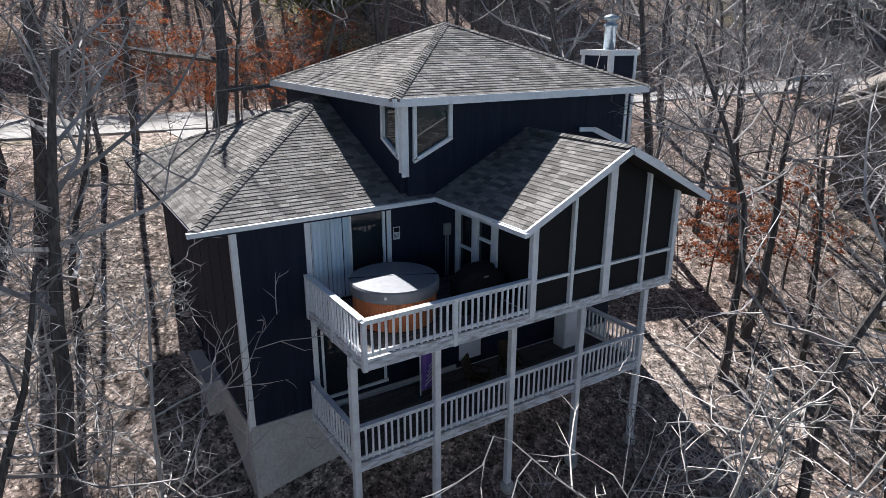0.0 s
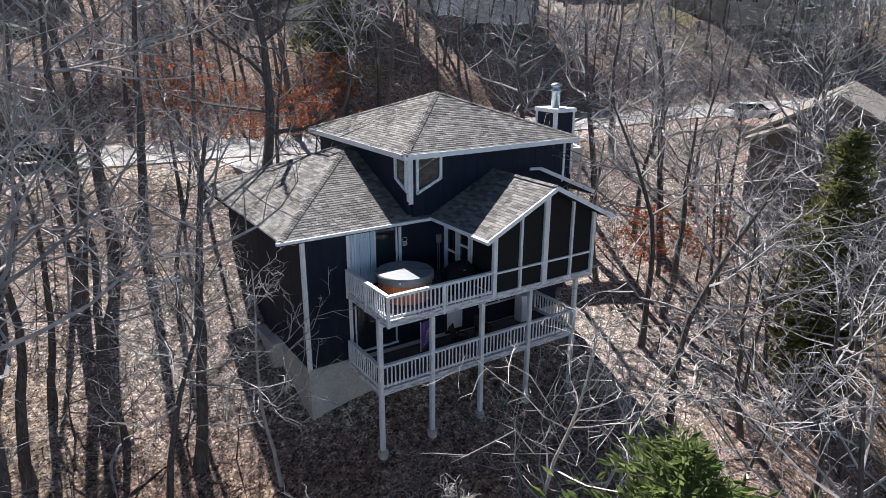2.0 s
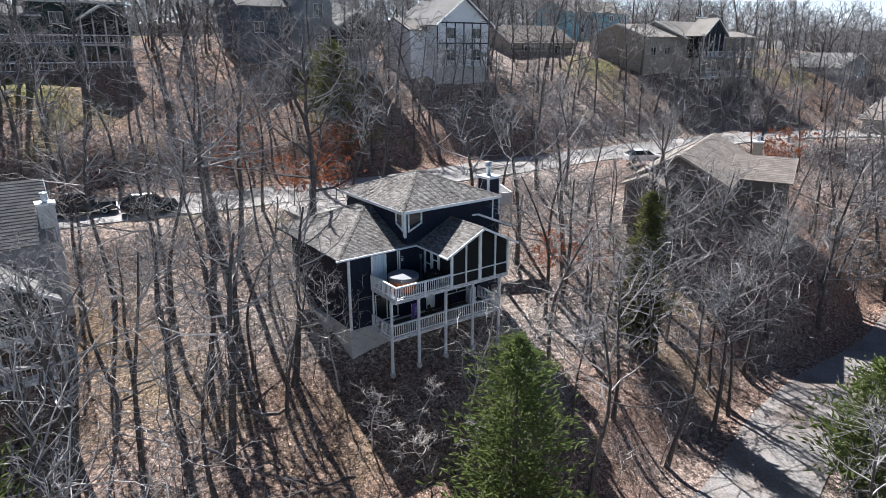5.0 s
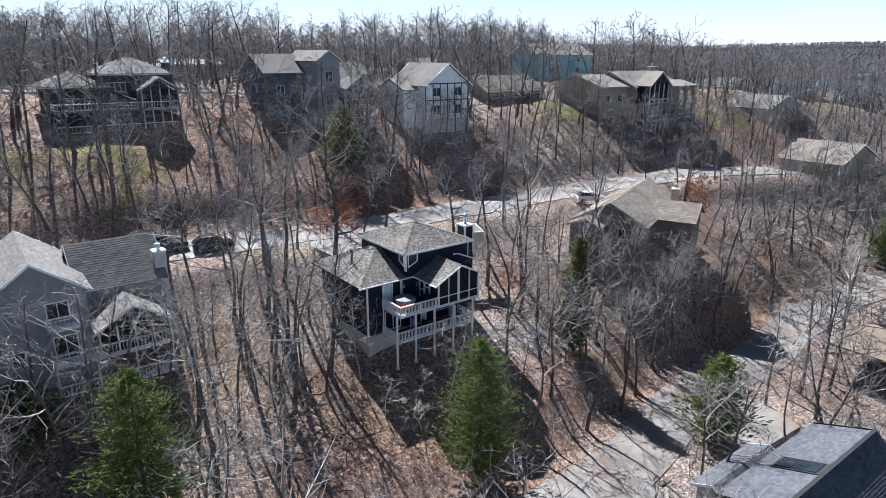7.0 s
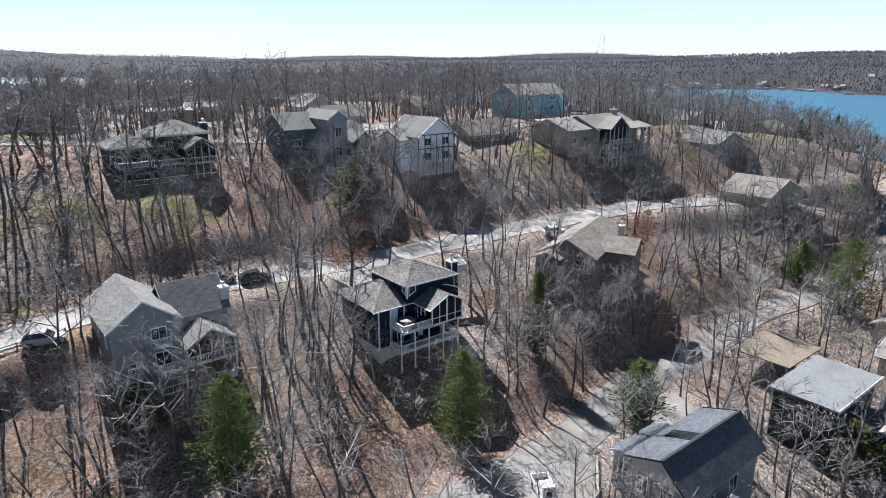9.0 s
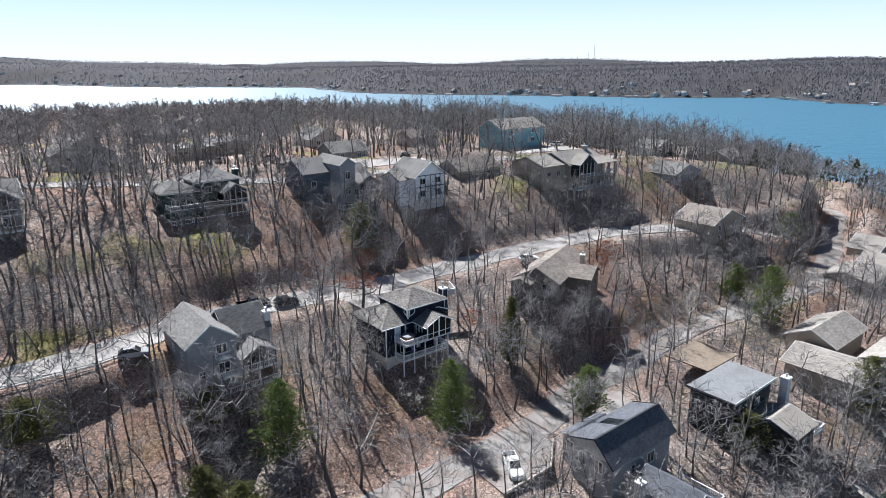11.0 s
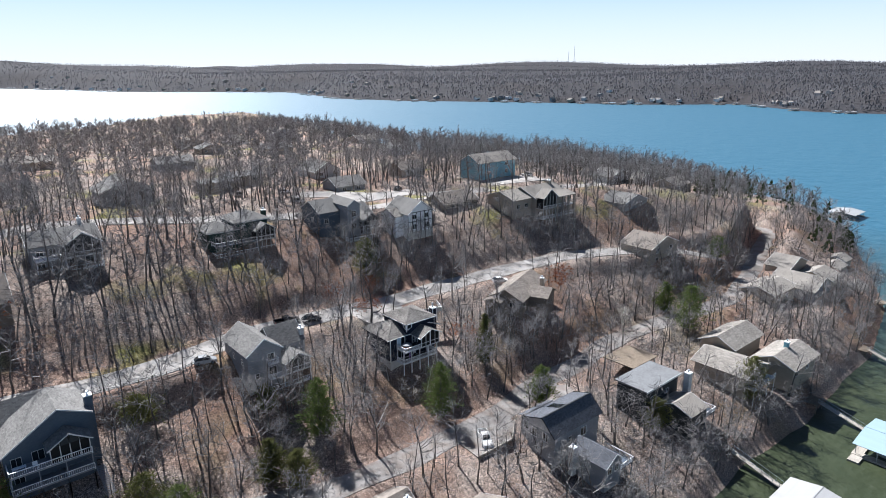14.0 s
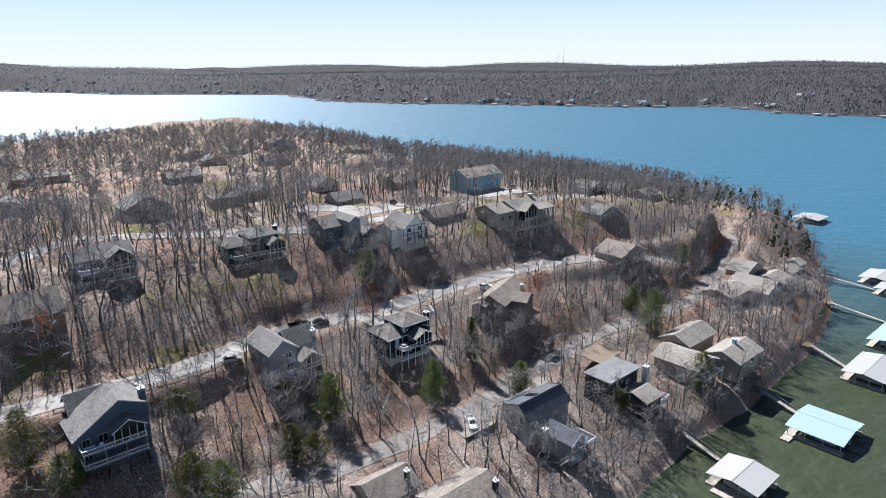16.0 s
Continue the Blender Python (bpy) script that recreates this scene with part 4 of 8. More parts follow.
# chimney
chim = part("chimney", bx(11.65, 4.75, 0.0, 12.85, 6.1, 9.0), M_NAVY, house, "navy boxed chimney with white corner boards")
for b in ((11.62, 4.72, 6, 11.77, 4.75, 9.0), (12.75, 4.72, 6, 12.88, 4.75, 9.0), (11.62, 4.75, 6, 11.65, 4.88, 9.0), (11.62, 5.98, 6, 11.65, 6.12, 9.0), (11.58, 4.68, 8.98, 12.92, 6.17, 9.16)):
    part("trim_board", bx(*b), M_WHITE, chim)
flue = part("flue", moved(turned([(0.20, 0), (0.20, 0.75), (0.24, 0.76), (0.24, 0.82), (0.14, 0.9), (0.14, 0.98), (0.26, 1.0), (0.26, 1.08), (0.05, 1.16)], 18), 12.2, 5.4, 9.15), M_STEEL, chim, "galvanised round flue with rain cap", smooth=True)

# things on the decks
tub = thing("hot_tub", "round hot tub with orange cedar staves and grey vinyl cover", "hot tub", (1.60, 1.62, ZU))
part("shell", turned([(0.98, 0.0), (0.98, 0.86)], 40), M_UNDER, tub)
me = mesh_of("stave", bx(-0.046, -0.012, 0.05, 0.046, 0.012, 0.82, bevel=0.004), M_CEDAR)
for i in range(64):
    o = new("stave", me)
    o.parent = tub
    a = 2 * math.pi * i / 64
    o.location = (math.cos(a) * 0.995, math.sin(a) * 0.995, 0)
    o.rotation_euler = (0, 0, a + math.pi / 2)
part("rim", turned([(1.0, 0.80), (1.04, 0.82), (1.04, 0.9), (0.96, 0.93)], 40), M_TUBLID, tub)
lid = part("cover", turned([(1.07, 0.76), (1.08, 0.80), (1.08, 1.0), (1.05, 1.045), (0.6, 1.06), (0.2, 1.065)], 48), M_TUBLID, tub, "grey vinyl tub cover", smooth=False)
part("seam", bar((-1.0, 0.45, 1.055), (1.0, -0.42, 1.055), 0.02, 0.02), M_BLACK, tub)
part("handle", bx(-0.7, -0.86, 0.88, -0.58, -0.83, 0.94), M_SIGN, lid)
grill = thing("gas_grill", "gas grill under a black fabric cover", "grill", (3.65, 1.05, ZU))
bm = bmesh.new()
rings = []
for z, sx, sy in ((0, 0.72, 0.34), (0.3, 0.70, 0.33), (0.78, 0.72, 0.35), (0.86, 0.68, 0.33), (1.0, 0.42, 0.3), (1.12, 0.38, 0.22), (1.17, 0.25, 0.1)):
    rings.append([bm.verts.new((sx * math.copysign(abs(math.cos(a)) ** 0.5, math.cos(a)) * (1 + 0.02 * math.sin(5 * a + z * 9)), sy * math.copysign(abs(math.sin(a)) ** 0.5, math.sin(a)), z)) for a in [2 * math.pi * k / 28 for k in range(28)]])
for a, b in zip(rings, rings[1:]):
    for i in range(28):
        bm.faces.new((a[i], a[(i + 1) % 28], b[(i + 1) % 28], b[i]))
bm.faces.new(rings[-1])
part("cover", bm, M_BLACK, grill, smooth=True)
part("badge", bx(-0.06, -0.365, 0.9, 0.06, -0.34, 0.93), M_GREY, grill)
sign = thing("wall_sign", "small white notice with black bars of print on the navy wall", "sign", (2.58, YW - 0.02, 4.62))
part("board", bx(-0.1, -0.004, -0.17, 0.1, 0.004, 0.17), M_SIGN, sign)
part("heading", bx(-0.085, -0.007, 0.03, 0.085, -0.004, 0.15), M_INK, sign)
for i in range(4):
    part("print_bar", bx(-0.08, -0.007, -0.03 - i * 0.03, 0.06 + 0.01 * (i % 2), -0.004, -0.018 - i * 0.03), M_INK, sign)
meter = thing("electric_box", "grey electric disconnect box with conduit on the navy wall", "electric box", (4.15, YW, 4.5))
part("case", bx(-0.1, -0.12, -0.17, 0.1, 0, 0.17, bevel=0.01), M_GREY, meter)
part("conduit", bx(-0.05, -0.05, -1.4, -0.02, -0.02, -0.17), M_GREY, meter)
part("conduit", bx(0.03, -0.05, -1.4, 0.06, -0.02, -0.17), M_GREY, meter)
towel = thing("beach_towel", "purple striped beach towel hung on a rack", "towel", (3.05, 2.45, ZL), 15)
part("cloth", moved(drape(-0.28, 0.28, 0, 0.12, 1.25, 10, 0.02), 0, 0, 0), M_PURPLE, towel)
for i in range(5):
    part("stripe", bar((-0.2 + 0.04 * i, -0.045, 0.28 + 0.13 * i), (0.22, -0.045, 0.48 + 0.13 * i), 0.004, 0.05), M_STRIPE, towel)
for s in (-0.3, 0.3):
    part("rack_leg", bx(s - 0.015, 0.02, 0, s + 0.015, 0.05, 1.3), M_WHITE, towel)
for cx, cy, r in ((4.25, 1.75, 35), (5.5, 1.9, -20)):
    ch = thing("patio_chair", "dark woven sling patio chair on the lower deck", "chair", (cx, cy, ZL), r, group="patio chairs")
    part("seat", moved(bx(-0.26, -0.26, 0, 0.26, 0.26, 0.03), 0, 0, 0.4, -6), M_CHAIR, ch)
    part("backrest", moved(bx(-0.26, 0, 0, 0.26, 0.03, 0.6), 0, 0.24, 0.4, -18), M_CHAIR, ch)
    for s in (-0.27, 0.27):
        part("arm", bx(s - 0.02, -0.25, 0.6, s + 0.02, 0.3, 0.63), M_CHAIR, ch)
        part("leg", bar((s, -0.28, 0), (s, -0.2, 0.62), 0.03, 0.03), M_CHAIR, ch)
        part("leg", bar((s, 0.34, 0), (s, 0.16, 0.62), 0.03, 0.03), M_CHAIR, ch)
cab = thing("deck_cabinet", "white cabinet standing on the lower deck by the railing", "cabinet", (8.3, 2.6, ZL))
part("body", bx(-0.3, -0.25, 0, 0.3, 0.25, 1.25, bevel=0.01), M_WHITE, cab)
part("door", bx(-0.28, -0.265, 0.05, 0.28, -0.25, 1.2), M_WHITE, cab)

# ---- neighbouring houses ----
def wall_paint(name, c, g=0.1):
    return mat(name, c, 0.7, grain=g, grain_scale=3, stain=0.35, stain_scale=0.8, tint=tuple(v * 0.7 for v in c), bump=0.15, bump_scale=10, stretch=(1, 1, 4))


def roof_paint(name, c):
    return mat(name, c, 0.9, grain=0.3, grain_scale=25, stain=0.5, stain_scale=0.35, tint=tuple(v * 0.6 for v in c), bump=0.3, bump_scale=30, piece=0.2, island=True)


W_GREY = wall_paint("grey_siding", (0.27, 0.285, 0.31))
W_SLATE = wall_paint("slate_blue_siding", (0.10, 0.125, 0.16))
W_TAN = wall_paint("tan_siding", (0.36, 0.32, 0.27))
W_DARK = wall_paint("dark_siding", (0.045, 0.05, 0.055))
W_PALE = wall_paint("pale_siding", (0.60, 0.60, 0.60))
W_BLUE = wall_paint("sky_blue_siding", (0.20, 0.42, 0.52))
W_GREEN = wall_paint("dark_green_siding", (0.035, 0.06, 0.055))
R_TAN = roof_paint("tan_roof_shingles", (0.30, 0.278, 0.252))
R_GREY = roof_paint("grey_roof_shingles", (0.21, 0.205, 0.198))
R_BROWN = roof_paint("brown_roof_shingles", (0.25, 0.22, 0.195))
R_BLUEGREY = roof_paint("blue_grey_roof_shingles", (0.115, 0.122, 0.14))
R_FLAT = mat("flat_roof_membrane", (0.20, 0.207, 0.215), 0.7, grain=0.1, grain_scale=2, stain=0.6, stain_scale=0.4, tint=(0.14, 0.143, 0.15), bump=0.2, bump_scale=5)
M_METAL = mat("pale_blue_metal_roof", (0.34, 0.46, 0.53), 0.4, metal=0.1, grain=0.05, stain=0.3, stain_scale=0.4, tint=(0.27, 0.37, 0.43), bump=0.1, bump_scale=3, stretch=(4, 0.3, 1))
M_METALW = mat("white_metal_roof", (0.41, 0.41, 0.41), 0.4, metal=0.1, grain=0.05, stain=0.3, stain_scale=0.4, tint=(0.33, 0.33, 0.33), bump=0.1, bump_scale=3, stretch=(0.3, 4, 1))
M_FLOAT = mat("dock_boards", (0.40, 0.37, 0.33), 0.85, grain=0.25, grain_scale=4, stain=0.5, stain_scale=0.8, tint=(0.25, 0.22, 0.19), bump=0.2)
M_TIMBER = mat("weathered_timber", (0.22, 0.18, 0.14), 0.9, grain=0.3, grain_scale=6, stain=0.5, stain_scale=1.2, tint=(0.12, 0.1, 0.08), bump=0.3)


class House:
    """A neighbouring house: an Empty at its base with the parts under it, all given in world metres."""

    def __init__(self, label, base, name="house", category="house"):
        self.base = Vector(base)
        self.ob = thing(name, label, category, base)

    def add(self, name, bm, m, label="", parent=None):
        o = part(name, bm, m, parent or self.ob, label)
        if parent is None:
            o.location = -self.base
        return o

    def block(self, x0, x1, y0, y1, z0, ze, zr, ridge, wall, roof, over=0.5, wins=(), trim=None, tabs=None, top=True, edges=True):
        """A gabled block with openings: wins are (face, along, z, w, h) with face one of w, e, s, n."""
        trim = trim or M_WHITE
        t = 0.15
        holes = {"s": [], "n": [], "w": [], "e": []}
        for f, a, z, w, h in wins:
            holes[f].append((a - w / 2, a + w / 2, z, z + h))
        self.add("wall", wall_with_holes("x", y0, t, x0, x1, z0, ze, holes["s"]), wall)
        self.add("wall", wall_with_holes("x", y1 - t, t, x0, x1, z0, ze, holes["n"]), wall)
        self.add("wall", wall_with_holes("y", x0, t, y0 + t, y1 - t, z0, ze, holes["w"]), wall)
        self.add("wall", wall_with_holes("y", x1 - t, t, y0 + t, y1 - t, z0, ze, holes["e"]), wall)
        for f, a, z, w, h in wins:
            al = "x" if f in "sn" else "y"
            at = {"s": y0, "n": y1, "w": x0, "e": x1}[f]
            wd = window(self.ob, al, at, a - w / 2, a + w / 2, z, z + h, out=-1 if f in "sw" else 1, bars=(("v", a),) if w > 1.3 else (("h", z + h * 0.5),), frame_mat=trim, frame_w=0.09)
            wd.location = -self.base
        if not top:
            return
        xm, ym = (x0 + x1) / 2, (y0 + y1) / 2
        if ridge == "y":
            k = (zr - ze) / (xm - x0)
            e = ze - over * k
            slopes = [[(x0 - over, y1 + over, e), (x0 - over, y0 - over, e), (xm, y0 - over, zr), (xm, y1 + over, zr)], [(x1 + over, y0 - over, e), (x1 + over, y1 + over, e), (xm, y1 + over, zr), (xm, y0 - over, zr)]]
            for yy in (y0, y1 - t):
                self.add("gable", prism(bmesh.new(), [(x0, yy, ze), (x1, yy, ze), (xm, yy, zr - 0.1)], (0, t, 0)), wall)
            rakes = [((x0 - over, yy, e - 0.08), (xm, yy, zr - 0.08)) for yy in (y0 - over - 0.02, y1 + over + 0.02)] + [((xm, yy, zr - 0.08), (x1 + over, yy, e - 0.08)) for yy in (y0 - over - 0.02, y1 + over + 0.02)]
        else:
            k = (zr - ze) / (ym - y0)
            e = ze - over * k
            slopes = [[(x0 - over, y0 - over, e), (x1 + over, y0 - over, e), (x1 + over, ym, zr), (x0 - over, ym, zr)], [(x1 + over, y1 + over, e), (x0 - over, y1 + over, e), (x0 - over, ym, zr), (x1 + over, ym, zr)]]
            for xx in (x0, x1 - t):
                self.add("gable", prism(bmesh.new(), [(xx, y0, ze), (xx, y1, ze), (xx, ym, zr - 0.1)], (t, 0, 0)), wall)
            rakes = [((xx, y0 - over, e - 0.08), (xx, ym, zr - 0.08)) for xx in (x0 - over - 0.02, x1 + over + 0.02)] + [((xx, ym, zr - 0.08), (xx, y1 + over, e - 0.08)) for xx in (x0 - over - 0.02, x1 + over + 0.02)]
        for s in slopes:
            if tabs:
                d = shingled("roof", s, self.ob, course=tabs, tab=tabs * 2.2, seed=int(abs(x0) * 7 + y0))
                d.location = -self.base
                for c in d.children:
                    c.data.materials[0] = roof
                d.data.materials[0] = roof
            else:
                P = [Vector(p) for p in s]
                n = (P[1] - P[0]).cross(P[3] - P[0]).normalized()
                self.add("roof", prism(bmesh.new(), P, n * 0.14 if n.z < 0 else -n * 0.14), roof)
        for p, q in rakes if edges else ():
            self.add("fascia", bar(p, q, 0.05, 0.2), trim)

    def hip(self, x0, x1, y0, y1, z0, ze, zr, wall, roof, over=0.6, wins=(), trim=None, ridge=0.15):
        """A block under a hipped roof; ridge: how much of its longer side the ridge takes."""
        trim = trim or M_WHITE
        self.block(x0, x1, y0, y1, z0, ze, zr, "x", wall, roof, over, wins, trim, top=False)
        xm, ym = (x0 + x1) / 2, (y0 + y1) / 2
        hx, hy = ((x1 - x0) * ridge / 2, 0) if x1 - x0 >= y1 - y0 else (0, (y1 - y0) * ridge / 2)
        a, b = (xm - hx, ym - hy, zr), (xm + hx, ym + hy, zr)
        X0, X1, Y0, Y1 = x0 - over, x1 + over, y0 - over, y1 + over
        if hx:
            planes = [[(X0, Y0, ze), (X1, Y0, ze), b, a], [(X1, Y1, ze), (X0, Y1, ze), a, b], [(X0, Y1, ze), (X0, Y0, ze), a], [(X1, Y0, ze), (X1, Y1, ze), b]]
        else:
            planes = [[(X0, Y0, ze), (X1, Y0, ze), a], [(X1, Y1, ze), (X0, Y1, ze), b], [(X0, Y1, ze), (X0, Y0, ze), a, b], [(X1, Y0, ze), (X1, Y1, ze), b, a]]
        for pl in planes:
            P = [Vector(p) for p in pl]
            n = (P[1] - P[0]).cross(P[2] - P[0]).normalized()
            self.add("roof", prism(bmesh.new(), P, -n * 0.16), roof)
        for p, q in (((X0, Y0), (X1, Y0)), ((X1, Y0), (X1, Y1)), ((X1, Y1), (X0, Y1)), ((X0, Y1), (X0, Y0))):
            self.add("fascia", bar((*p, ze - 0.14), (*q, ze - 0.14), 0.05, 0.2), trim)

    def porch(self, x0, x1, y0, y1, zf, ze, zr, roof, trim=None, rail=True, down=True):
        """A screened porch under a small gable, on posts."""
        trim = trim or M_WHITE
        self.block(x0, x1, y0, y1, ze - 0.12, ze, zr, "y", W_DARK, roof, 0.45, (), trim)
        xm = (x0 + x1) / 2
        for x in np.linspace(x0 + 0.1, x1 - 0.1, 5):
            top = ze + (zr - ze) * (1 - abs(x - xm) / (xm - x0)) - 0.2
            bot = ground_z(x, y0) - 0.3 if down else zf
            self.add("porch_post", bx(x - 0.08, y0, bot, x + 0.08, y0 + 0.16, top), trim)
        self.add("screen_panel", bx(x0 + 0.2, y0 + 0.17, zf, x1 - 0.2, y0 + 0.18, ze), M_SCREEN)
        for x in (x0 + 0.1, x1 - 0.1):
            self.add("screen_panel", bx(x - 0.005, y0 + 0.2, zf, x + 0.005, y1, ze), M_SCREEN)
        self.add("deck", bx(x0, y0, zf - 0.25, x1, y1, zf), trim)
        if rail:
            r = railing(self.ob, (x0, y0 - 0.08), (x1, y0 - 0.08), zf, hgt=1.0, step=0.4, post_ends=(True, True))
            r.location = -self.base

    def chimney(self, x, y, z0, z1, m, w=0.9):
        c = self.add("chimney", bx(x - w / 2, y - w / 2, z0, x + w / 2, y + w / 2, z1), m)
        self.add("cap", bx(x - w / 2 - 0.08, y - w / 2 - 0.08, z1, x + w / 2 + 0.08, y + w / 2 + 0.08, z1 + 0.15), M_WHITE)
        self.add("flue", moved(turned([(0.17, 0), (0.17, 0.45), (0.24, 0.5), (0.24, 0.6), (0.05, 0.66)], 12), x, y, z1 + 0.15), M_STEEL)

    def deck(self, x0, x1, y0, y1, z, rails=("s",), step=0.28, m=None, posts=True):
        m = m or M_RAIL
        self.add("deck", bx(x0, y0, z - 0.25, x1, y1, z), m)
        for f in rails:
            p, q = {"s": ((x0, y0), (x1, y0)), "w": ((x0, y1), (x0, y0)), "e": ((x1, y0), (x1, y1))}[f]
            r = railing(self.ob, p, q, z, hgt=1.0, step=step, post_ends=(True, True))
            r.location = -self.base
        if posts:
            for x in np.linspace(x0 + 0.1, x1 - 0.1, max(2, int((x1 - x0) / 3) + 1)):
                g = ground_z(x, y0) - 0.3
                if z - g > 0.5:
                    self.add("deck_post", bx(x - 0.08, y0 + 0.05, g, x + 0.08, y0 + 0.21, z - 0.25), m)


def lake_cottage(dx, dy, dz, label, wall, roof, trim, variant=0):
    """The tall gabled neighbour type: main block, side wing, screened porch gable and decks down the slope."""
    h = House(label, (-24 + dx, 13 + dy, dz))
    X, Y, Z = (lambda v: v + dx), (lambda v: v + dy), (lambda v: v + dz)
    h.block(X(-31.6), X(-24.4), Y(10.2), Y(21.6), Z(-2.5), Z(8.7), Z(11.3), "y", wall, roof, 0.5,
            [("s", X(-26.6), Z(6.0), 1.7, 1.7), ("s", X(-26.4), Z(2.6), 1.8, 2.1), ("s", X(-29.8), Z(2.8), 1.0, 1.3), ("w", Y(13), Z(5.5), 1.0, 1.3), ("w", Y(17), Z(5.5), 1.0, 1.3)], trim, tabs=0.26)
    h.block(X(-24.4), X(-17.6), Y(13.4), Y(21.0), Z(-1.5), Z(7.4), Z(10.5), "x", wall, roof, 0.4, [("s", X(-22.3), Z(3.0), 1.8, 2.1)], trim, tabs=0.26)
    k = h
    k.block(X(-24.2), X(-18.4), Y(9.0), Y(13.4), Z(4.9), Z(5.0), Z(6.7), "y", W_DARK, roof, 0.45, (), trim, tabs=0.26)
    for x in (-24.1, -22.7, -21.3, -19.9, -18.5):
        top = 6.5 - abs(x + 21.3) * 0.6
        k.add("porch_post", bx(X(x) - 0.07, Y(9.0), Z(2.6), X(x) + 0.07, Y(9.14), Z(top)), trim)
    for y in (9.1, 11.2, 13.2):
        k.add("porch_post", bx(X(-18.5), Y(y) - 0.06, Z(2.6), X(-18.4), Y(y) + 0.06, Z(5)), trim)
    k.add("screen_panel", prism(bmesh.new(), [(X(-24.1), Y(9.16), Z(2.6)), (X(-18.5), Y(9.16), Z(2.6)), (X(-18.5), Y(9.16), Z(4.9)), (X(-21.3), Y(9.16), Z(6.4)), (X(-24.1), Y(9.16), Z(4.9))], (0, 0.01, 0)), M_SCREEN)
    k.add("screen_panel", bx(X(-18.45), Y(9.2), Z(2.6), X(-18.44), Y(13.3), Z(5.0)), M_SCREEN)
    h.deck(X(-27.6), X(-18.4), Y(8.9), Y(13.3), Z(2.6), ("s", "w"))
    h.deck(X(-27.6), X(-18.4), Y(8.9), Y(13.3), Z(-0.2), ("s", "w"))
    h.deck(X(-27.6), X(-25.4), Y(9.2), Y(10.2), Z(5.7), ("s", "w", "e"), posts=False)
    h.chimney(X(-17.5), Y(14.4), Z(-1), Z(9.3), W_PALE if variant == 0 else wall, 1.0)
    return h


lake_cottage(0, 0, 0, "tall light-grey gabled house with white decks and screened porch", W_GREY, R_GREY, M_WHITE)
# slate-blue neighbour: one long roof slope over the side, decks stepping down the bank
sl = House("slate-blue gabled house with pale trim and cluttered deck", (-67, 9, 0))
sl.block(-73.3, -60.8, 6.4, 15.0, -2.5, 5.9, 11.4, "y", W_SLATE, R_GREY, 0.5, [("s", -71.6, 3.4, 1.5, 1.6), ("s", -68.6, 3.2, 1.8, 2.0), ("s", -71.6, 0.4, 1.5, 1.6), ("w", 9, 3.2, 1.0, 1.3), ("w", 12.5, 3.2, 1.0, 1.3)], W_PALE, top=False)
for q4 in ([(-74.0, 15.6, 5.6), (-74.0, 5.8, 5.6), (-65.2, 5.8, 11.4), (-65.2, 15.6, 11.4)], [(-60.2, 5.8, 9.2), (-60.2, 15.6, 9.2), (-65.2, 15.6, 11.4), (-65.2, 5.8, 11.4)]):
    d4 = shingled("roof", q4, sl.ob, course=0.26, tab=0.55, seed=61)
    d4.location = -sl.base
    d4.data.materials[0] = R_GREY
    for k4 in d4.children:
        k4.data.materials[0] = R_GREY
for yy in (6.4, 14.85):
    sl.add("gable", prism(bmesh.new(), [(-73.3, yy, 5.9), (-60.8, yy, 5.9), (-60.8, yy, 9.3), (-65.2, yy, 11.2), (-73.3, yy, 5.95)], (0, 0.15, 0)), W_SLATE)
sl.add("wall", bx(-60.95, 6.55, 5.9, -60.8, 14.85, 9.3), W_SLATE)
for p4a, p4b in (((-74.0, 5.78, 5.5), (-65.2, 5.78, 11.3)), ((-65.2, 5.78, 11.3), (-60.2, 5.78, 9.1)), ((-74.02, 5.8, 5.5), (-74.02, 15.6, 5.5))):
    sl.add("fascia", bar(p4a, p4b, 0.06, 0.22), W_PALE)
sl.block(-72.0, -64.0, 15.2, 21.5, -1.0, 7.2, 9.8, "x", W_SLATE, R_GREY, 0.5, (), W_PALE, tabs=0.3)
sl.block(-67.4, -61.6, 3.4, 6.4, 6.2, 6.3, 8.1, "y", W_DARK, R_GREY, 0.4, (), W_PALE, tabs=0.26)
for x in (-67.3, -65.9, -64.5, -63.1, -61.7):
    sl.add("porch_post", bx(x - 0.07, 3.4, 3.6, x + 0.07, 3.54, 7.9 - abs(x + 64.5) * 0.6), W_PALE)
sl.add("screen_panel", prism(bmesh.new(), [(-67.3, 3.56, 3.6), (-61.7, 3.56, 3.6), (-61.7, 3.56, 6.2), (-64.5, 3.56, 7.8), (-67.3, 3.56, 6.2)], (0, 0.01, 0)), M_SCREEN)
sl.add("screen_panel", bx(-61.68, 3.6, 3.6, -61.67, 6.3, 6.2), M_SCREEN)
sl.deck(-73.0, -61.6, 3.2, 6.4, 3.5, ("s", "w"), m=W_GREY)
sl.deck(-73.0, -61.6, 3.2, 6.4, 0.5, ("s", "w"), m=W_GREY)
sl.chimney(-60.2, 8.6, -1, 11.0, W_SLATE, 1.2)
for k in range(16):
    sl.add("stair_tread", bx(-61.4 + 0.02 * k, 3.2 - 0.28 * k, 0.3 - 0.19 * k, -60.2 + 0.02 * k, 3.5 - 0.28 * k, 0.36 - 0.19 * k), W_GREY)
sl.add("stair_stringer", bar((-61.4, 3.3, 0.2), (-61.1, -1.2, -2.9), 0.08, 0.28), W_GREY)
sl.add("stair_stringer", bar((-60.2, 3.3, 0.2), (-59.9, -1.2, -2.9), 0.08, 0.28), W_GREY)
